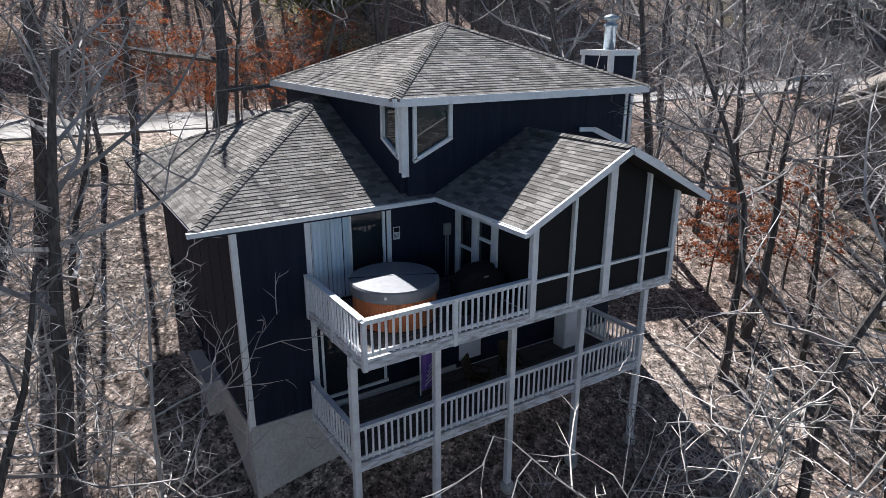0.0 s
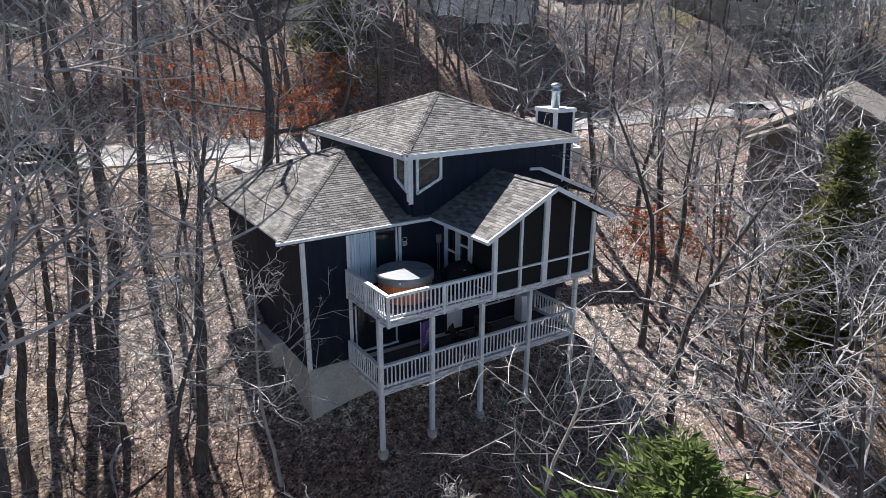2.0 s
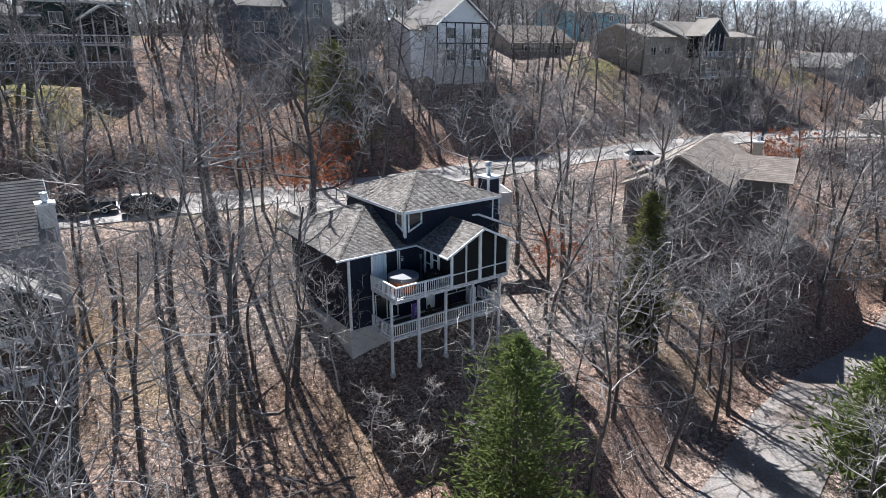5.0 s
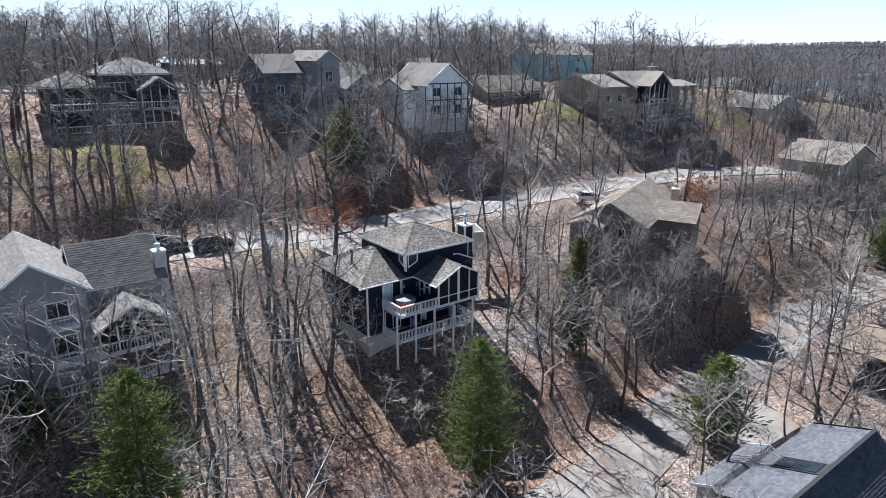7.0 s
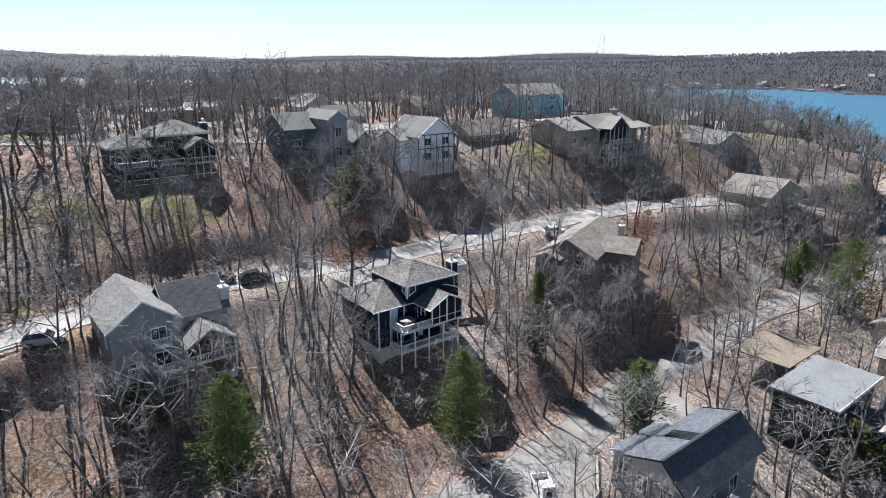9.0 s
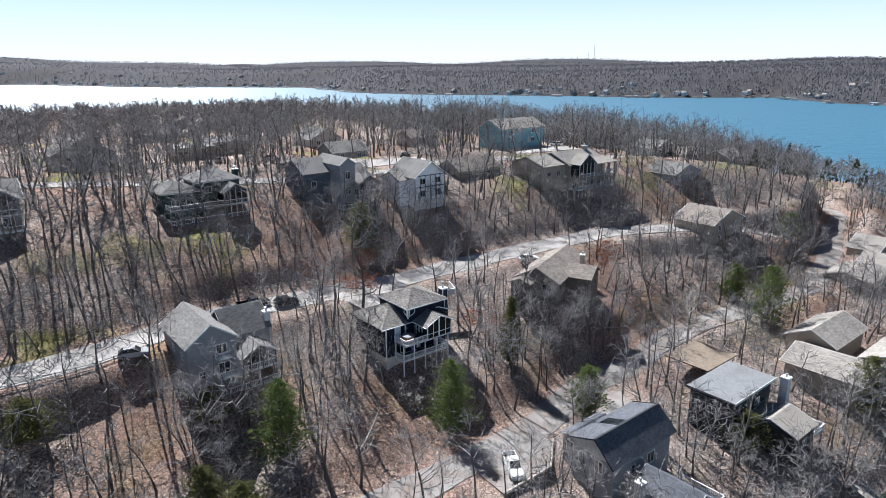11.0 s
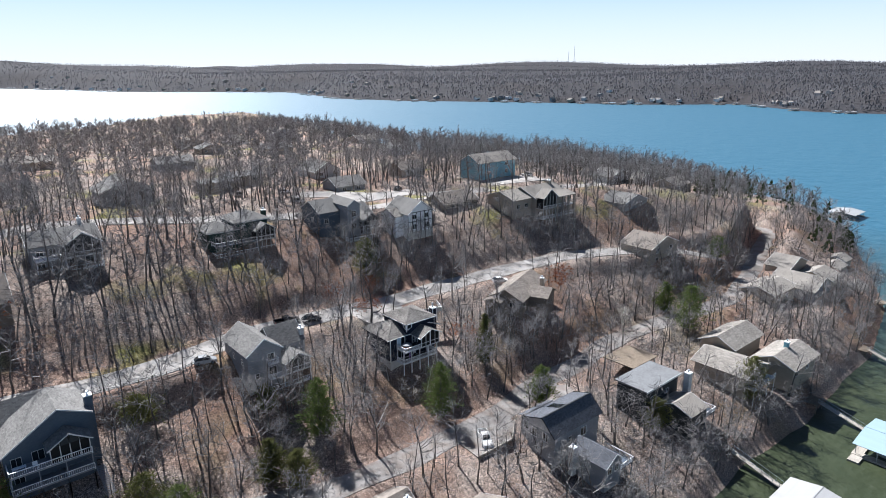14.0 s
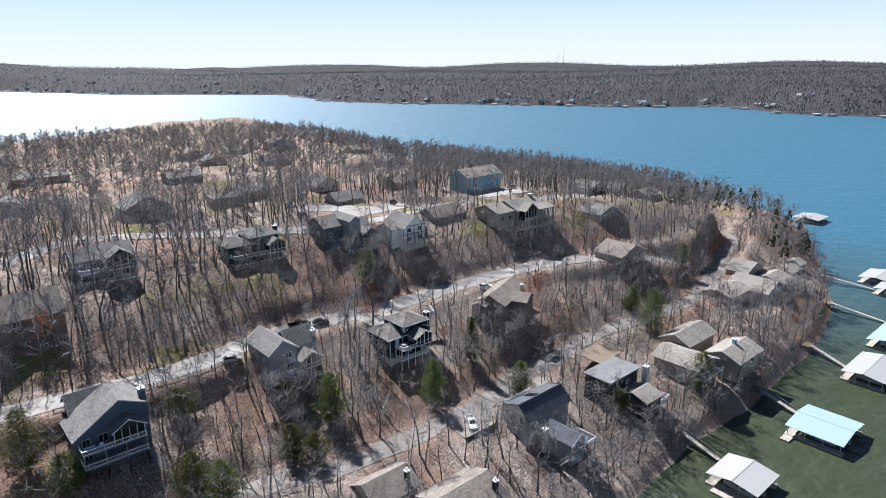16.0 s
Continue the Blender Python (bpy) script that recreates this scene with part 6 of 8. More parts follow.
# ---- docks ----
def boat_dock(label, x0, x1, y0, y1, ridge, roof, ze=-15.2, zr=-14.2, swim=None):
    h = House(label, ((x0 + x1) / 2, (y0 + y1) / 2, LAKE), "boat_dock", "boat dock")
    for nm, q in (("float", (x0 - 0.4, y0 - 0.4, x0 + 1.4, y1 + 0.4)), ("float", (x1 - 1.4, y0 - 0.4, x1 + 0.4, y1 + 0.4)), ("float", (x0 + 1.4, y1 - 1.6, x1 - 1.4, y1 + 0.4)), ("finger", ((x0 + x1) / 2 - 0.5, y0, (x0 + x1) / 2 + 0.5, y1 - 1.6))):
        h.add(nm, bx(q[0], q[1], LAKE - 0.2, q[2], q[3], LAKE + 0.45), M_FLOAT)
    for x in (x0 + 0.2, (x0 + x1) / 2, x1 - 0.2):
        for y in np.linspace(y0 + 0.2, y1 - 0.2, 4):
            h.add("post", bx(x - 0.07, y - 0.07, LAKE + 0.4, x + 0.07, y + 0.07, ze + 0.1), W_PALE)
    xm, ym, o = (x0 + x1) / 2, (y0 + y1) / 2, 0.5
    S4 = ([[(x0 - o, y1 + o, ze), (x0 - o, y0 - o, ze), (xm, y0 - o, zr), (xm, y1 + o, zr)], [(x1 + o, y0 - o, ze), (x1 + o, y1 + o, ze), (xm, y1 + o, zr), (xm, y0 - o, zr)]] if ridge == "y" else
          [[(x0 - o, y0 - o, ze), (x1 + o, y0 - o, ze), (x1 + o, ym, zr), (x0 - o, ym, zr)], [(x1 + o, y1 + o, ze), (x0 - o, y1 + o, ze), (x0 - o, ym, zr), (x1 + o, ym, zr)]])
    for s in S4:
        h.add("roof", prism(bmesh.new(), s, (0, 0, -0.08)), roof)
    h.add("ridge_cap", bar((xm, y0 - o, zr + 0.02), (xm, y1 + o, zr + 0.02), 0.3, 0.05) if ridge == "y" else bar((x0 - o, ym, zr + 0.02), (x1 + o, ym, zr + 0.02), 0.3, 0.05), roof)
    for k, x in enumerate((x0 + (x1 - x0) * 0.27, x0 + (x1 - x0) * 0.73)):
        b = thing("motor_boat", "white motor boat moored under the dock roof", "boat", (x, ym - 0.5, LAKE), 0, group="moored boats")
        L, B = min(7.0, (y1 - y0) * 0.6), 2.2
        bm = bmesh.new()
        rows = []
        for t in (0, 0.25, 0.6, 0.85, 1.0):
            wd = B / 2 * (1 if t < 0.5 else max(0.06, 1 - ((t - 0.5) / 0.5) ** 2))
            yy = -L / 2 + t * L
            rows.append([bm.verts.new(v) for v in ((-wd, yy, 0.95 + 0.2 * t), (-wd * 0.7, yy, -0.1), (wd * 0.7, yy, -0.1), (wd, yy, 0.95 + 0.2 * t))])
        for r, s in zip(rows, rows[1:]):
            for i in range(3):
                bm.faces.new((r[i], r[i + 1], s[i + 1], s[i]))
            bm.faces.new((r[3], r[0], s[0], s[3]))
        bm.faces.new(rows[0])
        bmesh.ops.recalc_face_normals(bm, faces=bm.faces[:])
        part("hull", bm, W_PALE, b)
        part("windscreen", bx(-0.8, 0.3, 1.0, 0.8, 0.36, 1.45), M_GLASS, b)
        part("seat", bx(-0.8, -1.6, 0.95, 0.8, -0.6, 1.35, bevel=0.05), M_GREY, b)
    if swim:
        h.add("swim_deck", bx(*swim[:2], LAKE - 0.1, *swim[2:], LAKE + 0.4), M_FLOAT)
    return h


boat_dock("boat dock with a pale blue ribbed metal roof", 69.5, 84.0, -81.5, -69.0, "y", M_METAL, swim=(66.0, -71.0, 69.0, -68.8))
boat_dock("boat dock with a white ribbed metal roof", 35.6, 46.0, -75.8, -65.2, "x", M_METALW, swim=(33.0, -72.0, 35.2, -67.0))
boat_dock("broad boat dock with a white roof and cruiser", 113.0, 132.0, -78.5, -68.0, "x", M_METALW)
boat_dock("boat dock with a pale green roof", 145.0, 164.0, -76.0, -65.5, "x", M_METAL)
boat_dock("boat dock with a long white roof", 204.0, 216.0, -62.0, -51.0, "x", M_METALW)
boat_dock("boat dock with a grey-white roof", 216.0, 232.0, -54.0, -42.0, "x", M_METALW)
boat_dock("boat dock at the point with a white flat roof and mast", 313.0, 329.0, 8.0, 22.0, "x", M_METALW)
for x0, y0, x1, y1 in ((47.5, -51.7, 45.1, -63.8), (83.3, -57.0, 81.0, -67.8), (126.5, -54.5, 121.0, -67.0), (173.6, -45.4, 172.0, -64.0), (207.8, -31.2, 209.0, -50.0)):
    gw = House("narrow metal gangway from the bank to the dock", (x0, y0, -16), "gangway", "gangway")
    a, b3 = Vector((x0, y0, -15.6)), Vector((x1, y1, LAKE + 0.6))
    gw.add("walkway", bar(a, b3, 1.3, 0.12), M_FLOAT)
    sd = (b3 - a).cross(Vector((0, 0, 1))).normalized() * 0.65
    for s in (-1, 1):
        gw.add("handrail", bar(a + sd * s + Vector((0, 0, 1)), b3 + sd * s + Vector((0, 0, 1)), 0.06, 0.06), M_STEEL)
        for k in range(9):
            q = a.lerp(b3, k / 8) + sd * s
            gw.add("stanchion", bar(q, q + Vector((0, 0, 1)), 0.05, 0.05), M_STEEL)
    tl = House("timber landing on stilts at the water's edge", (x0, y0 + 2, -17), "landing", "landing")
    tl.add("platform", bx(x0 - 2.2, y0 - 0.3, -15.8, x0 + 2.2, y0 + 3.2, -15.6), M_TIMBER)
    for x in (x0 - 2, x0 + 2):
        for y in (y0, y0 + 3):
            tl.add("stilt", bx(x - 0.1, y - 0.1, -19, x + 0.1, y + 0.1, -15.8), M_TIMBER)

# ---- vehicles ----
M_CARW = mat("white_car_paint", (0.78, 0.78, 0.78), 0.25, grain=0.02, spec=0.6)
M_CARD = mat("black_car_paint", (0.015, 0.016, 0.02), 0.22, grain=0.1, spec=0.6)
M_CARG = mat("grey_car_paint", (0.30, 0.31, 0.33), 0.25, grain=0.05, spec=0.6)
M_TYRE = mat("tyre_rubber", (0.02, 0.02, 0.02), 0.85, grain=0.2)


def hull(rows):
    """A body skinned over cross-sections; each is (y, [(x, z), ...] from one side over to the other)."""
    bm = bmesh.new()
    R = [[bm.verts.new((x, y, z)) for x, z in s] for y, s in rows]
    n = len(R[0])
    for a, b in zip(R, R[1:]):
        for i in range(n):
            bm.faces.new((a[i], a[(i + 1) % n], b[(i + 1) % n], b[i]))
    bm.faces.new(R[0]); bm.faces.new(R[-1][::-1])
    bmesh.ops.recalc_face_normals(bm, faces=bm.faces[:])
    return bm


def sec(w, z0, z1, tuck=0.0):
    return [(-w, z0), (-w - 0.03, (z0 + z1) / 2), (-w + tuck, z1), (w - tuck, z1), (w + 0.03, (z0 + z1) / 2), (w, z0)]


def wheels(ob, ys, w):
    for y in ys:
        for s in (-1, 1):
            t = part("wheel", moved(turned([(0.2, -0.12), (0.34, -0.12), (0.37, -0.06), (0.37, 0.06), (0.34, 0.12), (0.2, 0.12)], 16), s * w, y, 0.37, 0, 90, 0), M_TYRE, ob)
            part("rim", moved(turned([(0.22, -0.1), (0.22, 0.13), (0.08, 0.11)], 12), s * w, y, 0.37, 0, 90 * s, 0), M_STEEL, t)


def pickup(x, y, z, rz, paint, label):
    ob = thing("pickup_truck", label, "pickup truck", (x, y, z), rz)
    w = 0.95
    part("body", hull([(-2.9, sec(w - 0.1, 0.5, 0.95, 0.1)), (-2.75, sec(w, 0.4, 1.05, 0.06)), (-1.2, sec(w, 0.38, 1.12, 0.06)), (-1.1, sec(w, 0.38, 1.14, 0.06)), (0.95, sec(w, 0.38, 1.14, 0.04))]), paint, ob)
    part("cab", hull([(-1.35, sec(w - 0.08, 1.1, 1.16, 0.02)), (-0.55, sec(w - 0.06, 1.1, 1.88, 0.16)), (0.7, sec(w - 0.06, 1.1, 1.9, 0.16)), (0.95, sec(w - 0.06, 1.1, 1.5, 0.1))]), paint, ob)
    part("windscreen", prism(bmesh.new(), [(-0.75, -1.3, 1.2), (0.75, -1.3, 1.2), (0.66, -0.6, 1.84), (-0.66, -0.6, 1.84)], (0, -0.02, 0.02)), M_GLASS, ob)
    for s in (-1, 1):
        part("side_window", prism(bmesh.new(), [(s * 0.9, -0.95, 1.22), (s * 0.9, 0.75, 1.22), (s * 0.77, 0.6, 1.78), (s * 0.77, -0.5, 1.78)], (s * 0.02, 0, 0)), M_GLASS, ob)
        part("bed_side", bx(s * w - 0.06, 0.95, 0.42, s * w + 0.06, 2.9, 1.2, bevel=0.02), paint, ob)
        part("headlight", bx(s * 0.62 - 0.2, -2.9, 0.72, s * 0.62 + 0.2, -2.78, 0.92), M_GLASS, ob)
        part("tail_light", bx(s * 0.85 - 0.08, 2.88, 0.8, s * 0.85 + 0.08, 2.94, 1.1), mat("red_lens", (0.4, 0.02, 0.02), 0.3, grain=0.05), ob)
    part("bed_floor", bx(-w, 0.95, 0.42, w, 2.9, 0.62), M_BLACK, ob, "black bed liner")
    part("tailgate", bx(-w, 2.82, 0.45, w, 2.92, 1.18, bevel=0.02), paint, ob)
    part("bumper", bx(-w, -3.02, 0.38, w, -2.85, 0.6, bevel=0.03), M_STEEL, ob)
    wheels(ob, (-1.95, 1.95), w - 0.02)
    return ob


def car(x, y, z, rz, paint, label, tall=0.0):
    ob = thing("car", label, "car", (x, y, z), rz)
    w = 0.9
    part("body", hull([(-2.25, sec(w - 0.15, 0.45, 0.7, 0.1)), (-2.1, sec(w, 0.35, 0.85, 0.08)), (-0.9, sec(w, 0.32, 0.98 + tall * 0.3, 0.05)), (1.6, sec(w, 0.32, 1.02 + tall * 0.3, 0.05)), (2.2, sec(w - 0.06, 0.4, 0.95 + tall * 0.3, 0.08))]), paint, ob)
    part("cabin", hull([(-1.1, sec(w - 0.08, 0.95, 1.0, 0.03)), (-0.3, sec(w - 0.08, 0.95, 1.45 + tall, 0.17)), (1.2, sec(w - 0.08, 0.95, 1.45 + tall, 0.17)), (2.0 + tall * 0.3, sec(w - 0.1, 0.95, 1.05 + tall * 0.4, 0.1))]), M_GLASS, ob)
    part("roof_panel", hull([(-0.35, sec(w - 0.24, 1.42 + tall, 1.47 + tall, 0.04)), (1.25, sec(w - 0.24, 1.42 + tall, 1.47 + tall, 0.04))]), paint, ob)
    wheels(ob, (-1.4, 1.4), w - 0.04)
    return ob


pickup(1.2, -24.0, -7.86, -30, M_CARW, "white pickup truck with black bed on the parking place")
pickup(-14.5, 27.0, 5.52, 82, M_CARD, "black pickup truck parked on the upper lane")
car(44.5, 14.8, 5.6, 62, M_CARW, "white car parked beside the brown house", 0.1)
car(-36.8, 19.2, 5.3, 75, M_CARG, "grey car parked by the guard rail", 0.25)
car(-9.5, 24.2, 5.55, 80, M_CARD, "dark car on the lane shoulder", 0.3)
for i, (x, y) in enumerate(((20, 84, ), (25, 103), (58, 80), (12, 112), (118, 72), (158, 52))):
    car(x, y, ground_z(x, y) + 0.1, 50 + 37 * i, (M_CARG, M_CARW, M_CARD)[i % 3], ("grey", "white", "dark")[i % 3] + " car parked near the top lane", 0.2)

# guard rail and retaining wall by the lanes
def guard_rail(pts, label):
    g = House(label, pts[0], "guard_rail", "guard rail")
    for p, q in zip(pts, pts[1:]):
        p, q = Vector(p), Vector(q)
        for hgt in (0.45, 0.75):
            g.add("rail", bar(p + Vector((0, 0, hgt)), q + Vector((0, 0, hgt)), 0.05, 0.14), W_PALE)
        n = max(1, int((q - p).length / 2.5))
        for k in range(n + 1):
            c = p.lerp(q, k / n)
            g.add("post", bx(c.x - 0.08, c.y - 0.08, c.z - 1.0, c.x + 0.08, c.y + 0.08, c.z + 0.9), M_TIMBER)
    return g


guard_rail([(-74, 21.5, 5.2), (-55, 19.0, 5.3), (-42, 18.9, 5.3), (-34.5, 20.5, 5.4)], "long white guard rail along the upper lane")
guard_rail([(-60, -13.0, -8.3), (-42, -17.5, -8.1), (-32, -20.5, -8.0)], "black guard rail along the lower lane")
rw = House("timber retaining wall with pale kerb round the parking place", (4, -27, -10), "retaining_wall", "retaining wall")
for p, q in (((-3.6, -27.2), (5.6, -27.2)), ((5.6, -27.2), (11.2, -22.6))):
    for k in range(9):
        z = -7.9 - k * 0.3
        rw.add("timber", bar((*p, z), (*q, z), 0.28, 0.27), M_TIMBER)
    rw.add("kerb", bar((*p, -7.6), (*q, -7.6), 0.25, 0.3), M_FLOAT)
line = smooth_line(ROAD_TOP)
off = np.gradient(line[:, :2], axis=0)
off /= np.linalg.norm(off, axis=1)[:, None]
edge = line[:, :2] + np.stack([off[:, 1], -off[:, 0]], 1) * 4.7
for a, e in ((-40, -14), (0, 8.5)):
    run = [(p[0], p[1], q[2]) for p, q in zip(edge, line) if a < p[0] < e][::2]
    w2 = House("dark timber retaining wall with a pale kerb below the ridge lane", (*run[0][:2], 18), "retaining_wall", "retaining wall")
    for p, q in zip(run, run[1:]):
        for k in range(5):
            w2.add("timber", bar((p[0], p[1], p[2] - 0.25 - 0.5 * k), (q[0], q[1], q[2] - 0.25 - 0.5 * k), 0.3, 0.46), M_TIMBER)
        w2.add("kerb", bar((p[0], p[1], p[2] + 0.25), (q[0], q[1], q[2] + 0.25), 0.22, 0.3), W_PALE)
st = House("timber garden steps down the bank", (12, -24, -9), "steps", "steps")
for k in range(10):
    st.add("step", bx(11.6 + 0.1 * k, -22.0 - 0.42 * k, -8.0 - 0.2 * k, 13.0 + 0.1 * k, -21.6 - 0.42 * k, -7.85 - 0.2 * k), M_TIMBER)
fence = House("white board fence by the driveway behind the house", (14, 14, 5), "fence", "fence")
for p, q in (((13.2, 12.6), (19.5, 10.6)), ((19.5, 10.6), (21.5, 15.0))):
    fence.add("panel", bar((*p, 5.3), (*q, 5.3), 0.06, 1.1), W_PALE)
    fence.add("top_rail", bar((*p, 5.9), (*q, 5.9), 0.12, 0.08), M_WHITE)
for k in range(7):
    fence.add("post", bx(13.2 + k * 1.05 - 0.06, 12.6 - k * 0.333 - 0.06, 2.5, 13.2 + k * 1.05 + 0.06, 12.6 - k * 0.333 + 0.06, 6.0), W_PALE)

# ---- far shore: houses, docks, masts ----
rf = random.Random(21)
def along_far(t):
    seg = FAR_SHORE[1:14]
    L = [math.hypot(b[0] - a[0], b[1] - a[1]) for a, b in zip(seg, seg[1:])]
    d = t * sum(L)
    for (a, b), l in zip(zip(seg, seg[1:]), L):
        if d <= l:
            k = d / l
            return a[0] + (b[0] - a[0]) * k, a[1] + (b[1] - a[1]) * k, (-(b[1] - a[1]) / l, (b[0] - a[0]) / l)
        d -= l
    return (*seg[-1], (1, 0))


for i in range(150):
    x, y, nn = along_far(rf.random() ** 0.7)
    off = rf.uniform(8, 30) if i % 4 else rf.uniform(60, 200)
    for s in (1, -1):
        px, py = x + nn[0] * off * s, y + nn[1] * off * s
        if far_height(np.array(px), np.array(py)) > LAKE + 1:
            break
    z = float(far_height(np.array(px), np.array(py)))
    q = House("small far-off house on the opposite shore", (px, py, z), "far_house")
    w, d = rf.uniform(8, 17), rf.uniform(7, 11)
    q.block(px - w / 2, px + w / 2, py - d / 2, py + d / 2, z - 3, z + rf.uniform(3, 5.5), z + rf.uniform(6, 8.5), rf.choice("xy"), rf.choice((W_PALE, M_WHITE, W_TAN, W_GREY, W_PALE)), rf.choice((R_TAN, R_TAN, R_GREY, R_FLAT)), 0.6, edges=False)
for i in range(135):
    x, y, nn = along_far(rf.random() ** 0.7)
    for s in (1, -1):
        px, py = x + nn[0] * 16 * s, y + nn[1] * 16 * s
        if far_height(np.array(px), np.array(py)) < LAKE:
            break
    q = House("far-off covered boat dock with a white roof", (px, py, LAKE), "far_dock", "boat dock")
    w, d = rf.uniform(9, 22), rf.uniform(8, 12)
    q.add("float", bx(px - w / 2, py - d / 2, LAKE - 0.2, px + w / 2, py + d / 2, LAKE + 0.6), M_FLOAT)
    for a in (-1, 1):
        for c2 in (-1, 1):
            q.add("post", bx(px + a * w * 0.46 - 0.15, py + c2 * d * 0.46 - 0.15, LAKE + 0.6, px + a * w * 0.46 + 0.15, py + c2 * d * 0.46 + 0.15, LAKE + 3.4), W_PALE)
    q.add("roof", bx(px - w / 2 - 0.4, py - d / 2 - 0.4, LAKE + 3.4, px + w / 2 + 0.4, py + d / 2 + 0.4, LAKE + 3.9), rf.choice((M_METALW, M_METAL, M_METALW, R_BROWN)))
for x, y, hgt in ((3314, 2566, 112), (3200, 2520, 62)):
    z = float(far_height(np.array(x * 1.0), np.array(y * 1.0)))
    mast = House("tall slender lattice radio mast on the skyline", (x, y, z), "radio_mast", "radio mast")
    for a in range(3):
        ca, sa = math.cos(a * 2.094) * 1.6, math.sin(a * 2.094) * 1.6
        mast.add("leg", bar((x + ca, y + sa, z), (x + ca * 0.6, y + sa * 0.6, z + hgt), 0.5, 0.5), M_STEEL)
    for k in range(int(hgt / 8)):
        zz = z + k * 8
        mast.add("brace", bar((x + 1.5, y, zz), (x - 0.8, y + 1.3, zz + 8), 0.35, 0.35), M_STEEL)
        mast.add("brace", bar((x - 0.8, y - 1.3, zz), (x - 0.8, y + 1.3, zz + 8), 0.35, 0.35), M_STEEL)

# bare tree tops of the far woods
def far_crowns(n, seed):
    r, rr = np.random.RandomState(seed), random.Random(seed)
    a, d = np.radians(r.uniform(-4, 84, n)), 1000 * (4.9 ** r.rand(n))
    P = np.stack([-80 + np.sin(a) * d, -110 + np.cos(a) * d], 1)
    z = far_height(P[:, 0], P[:, 1])
    keep = (z > LAKE + 3) & (P[:, 1] < 4780) & (P[:, 0] < 4780)
    P, z = P[keep], z[keep]
    V, F = [], []
    for (x, y), h in zip(P, z):
        H, w, a = rr.uniform(6, 11), rr.uniform(1.6, 3.4), rr.uniform(0, 6.28)
        for j in range(4):
            c, q, k = math.cos(a + j * 0.9) * w, math.sin(a + j * 0.9) * w, len(V)
            V += [(x, y, h + 0.5), (x + c * rr.uniform(0.2, 1), y + q * rr.uniform(0.2, 1), h + H * rr.uniform(0.6, 1.0)), (x - c * rr.uniform(0.2, 1), y - q * rr.uniform(0.2, 1), h + H * rr.uniform(0.6, 1.0))]
            F.append((k, k + 1, k + 2))
    me = bpy.data.meshes.new("far_crowns")
    me.from_pydata(V, [], F)
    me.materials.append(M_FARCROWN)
    tagged(new("far_crowns", me), "bare grey-brown woods on the far shore", "woods", kind="stuff")


# faintly blue twigs: haze over the far woods put into the colour
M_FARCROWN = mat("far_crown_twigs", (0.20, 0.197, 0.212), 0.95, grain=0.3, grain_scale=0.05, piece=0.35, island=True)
translucent(M_FARCROWN, 0.5)
far_crowns(46000, 5)

# ---- trees ----
def tube(V, F, pts, rad, n):
    """Adds a tapered tube with n sides; the last radius may be 0 (a point)."""
    pts = [Vector(p) for p in pts]
    k0 = len(V)
    rows = []
    for i, (p, r) in enumerate(zip(pts, rad)):
        d = (pts[min(i + 1, len(pts) - 1)] - pts[max(i - 1, 0)]).normalized()
        s = d.cross(Vector((0.31, 0.77, 0.55))).normalized()
        t = d.cross(s)
        if r <= 0:
            rows.append([len(V)])
            V.append(tuple(p))
        else:
            rows.append(list(range(len(V), len(V) + n)))
            for a in range(n):
                c, q = math.cos(2 * math.pi * a / n) * r, math.sin(2 * math.pi * a / n) * r
                V.append(tuple(p + s * c + t * q))
    for a, b in zip(rows, rows[1:]):
        for i in range(n):
            if len(b) == 1:
                F.append((a[i], a[(i + 1) % n], b[0]))
            else:
                F.append((a[i], a[(i + 1) % n], b[(i + 1) % n], b[i]))


def lean(d, ang, rnd):
    """The direction d turned by ang degrees to a random side."""
    ax = d.cross(Vector((rnd.gauss(0, 1), rnd.gauss(0, 1), rnd.gauss(0, 1)))).normalized()
    return (Matrix.Rotation(radians(ang), 3, ax) @ d).normalized()


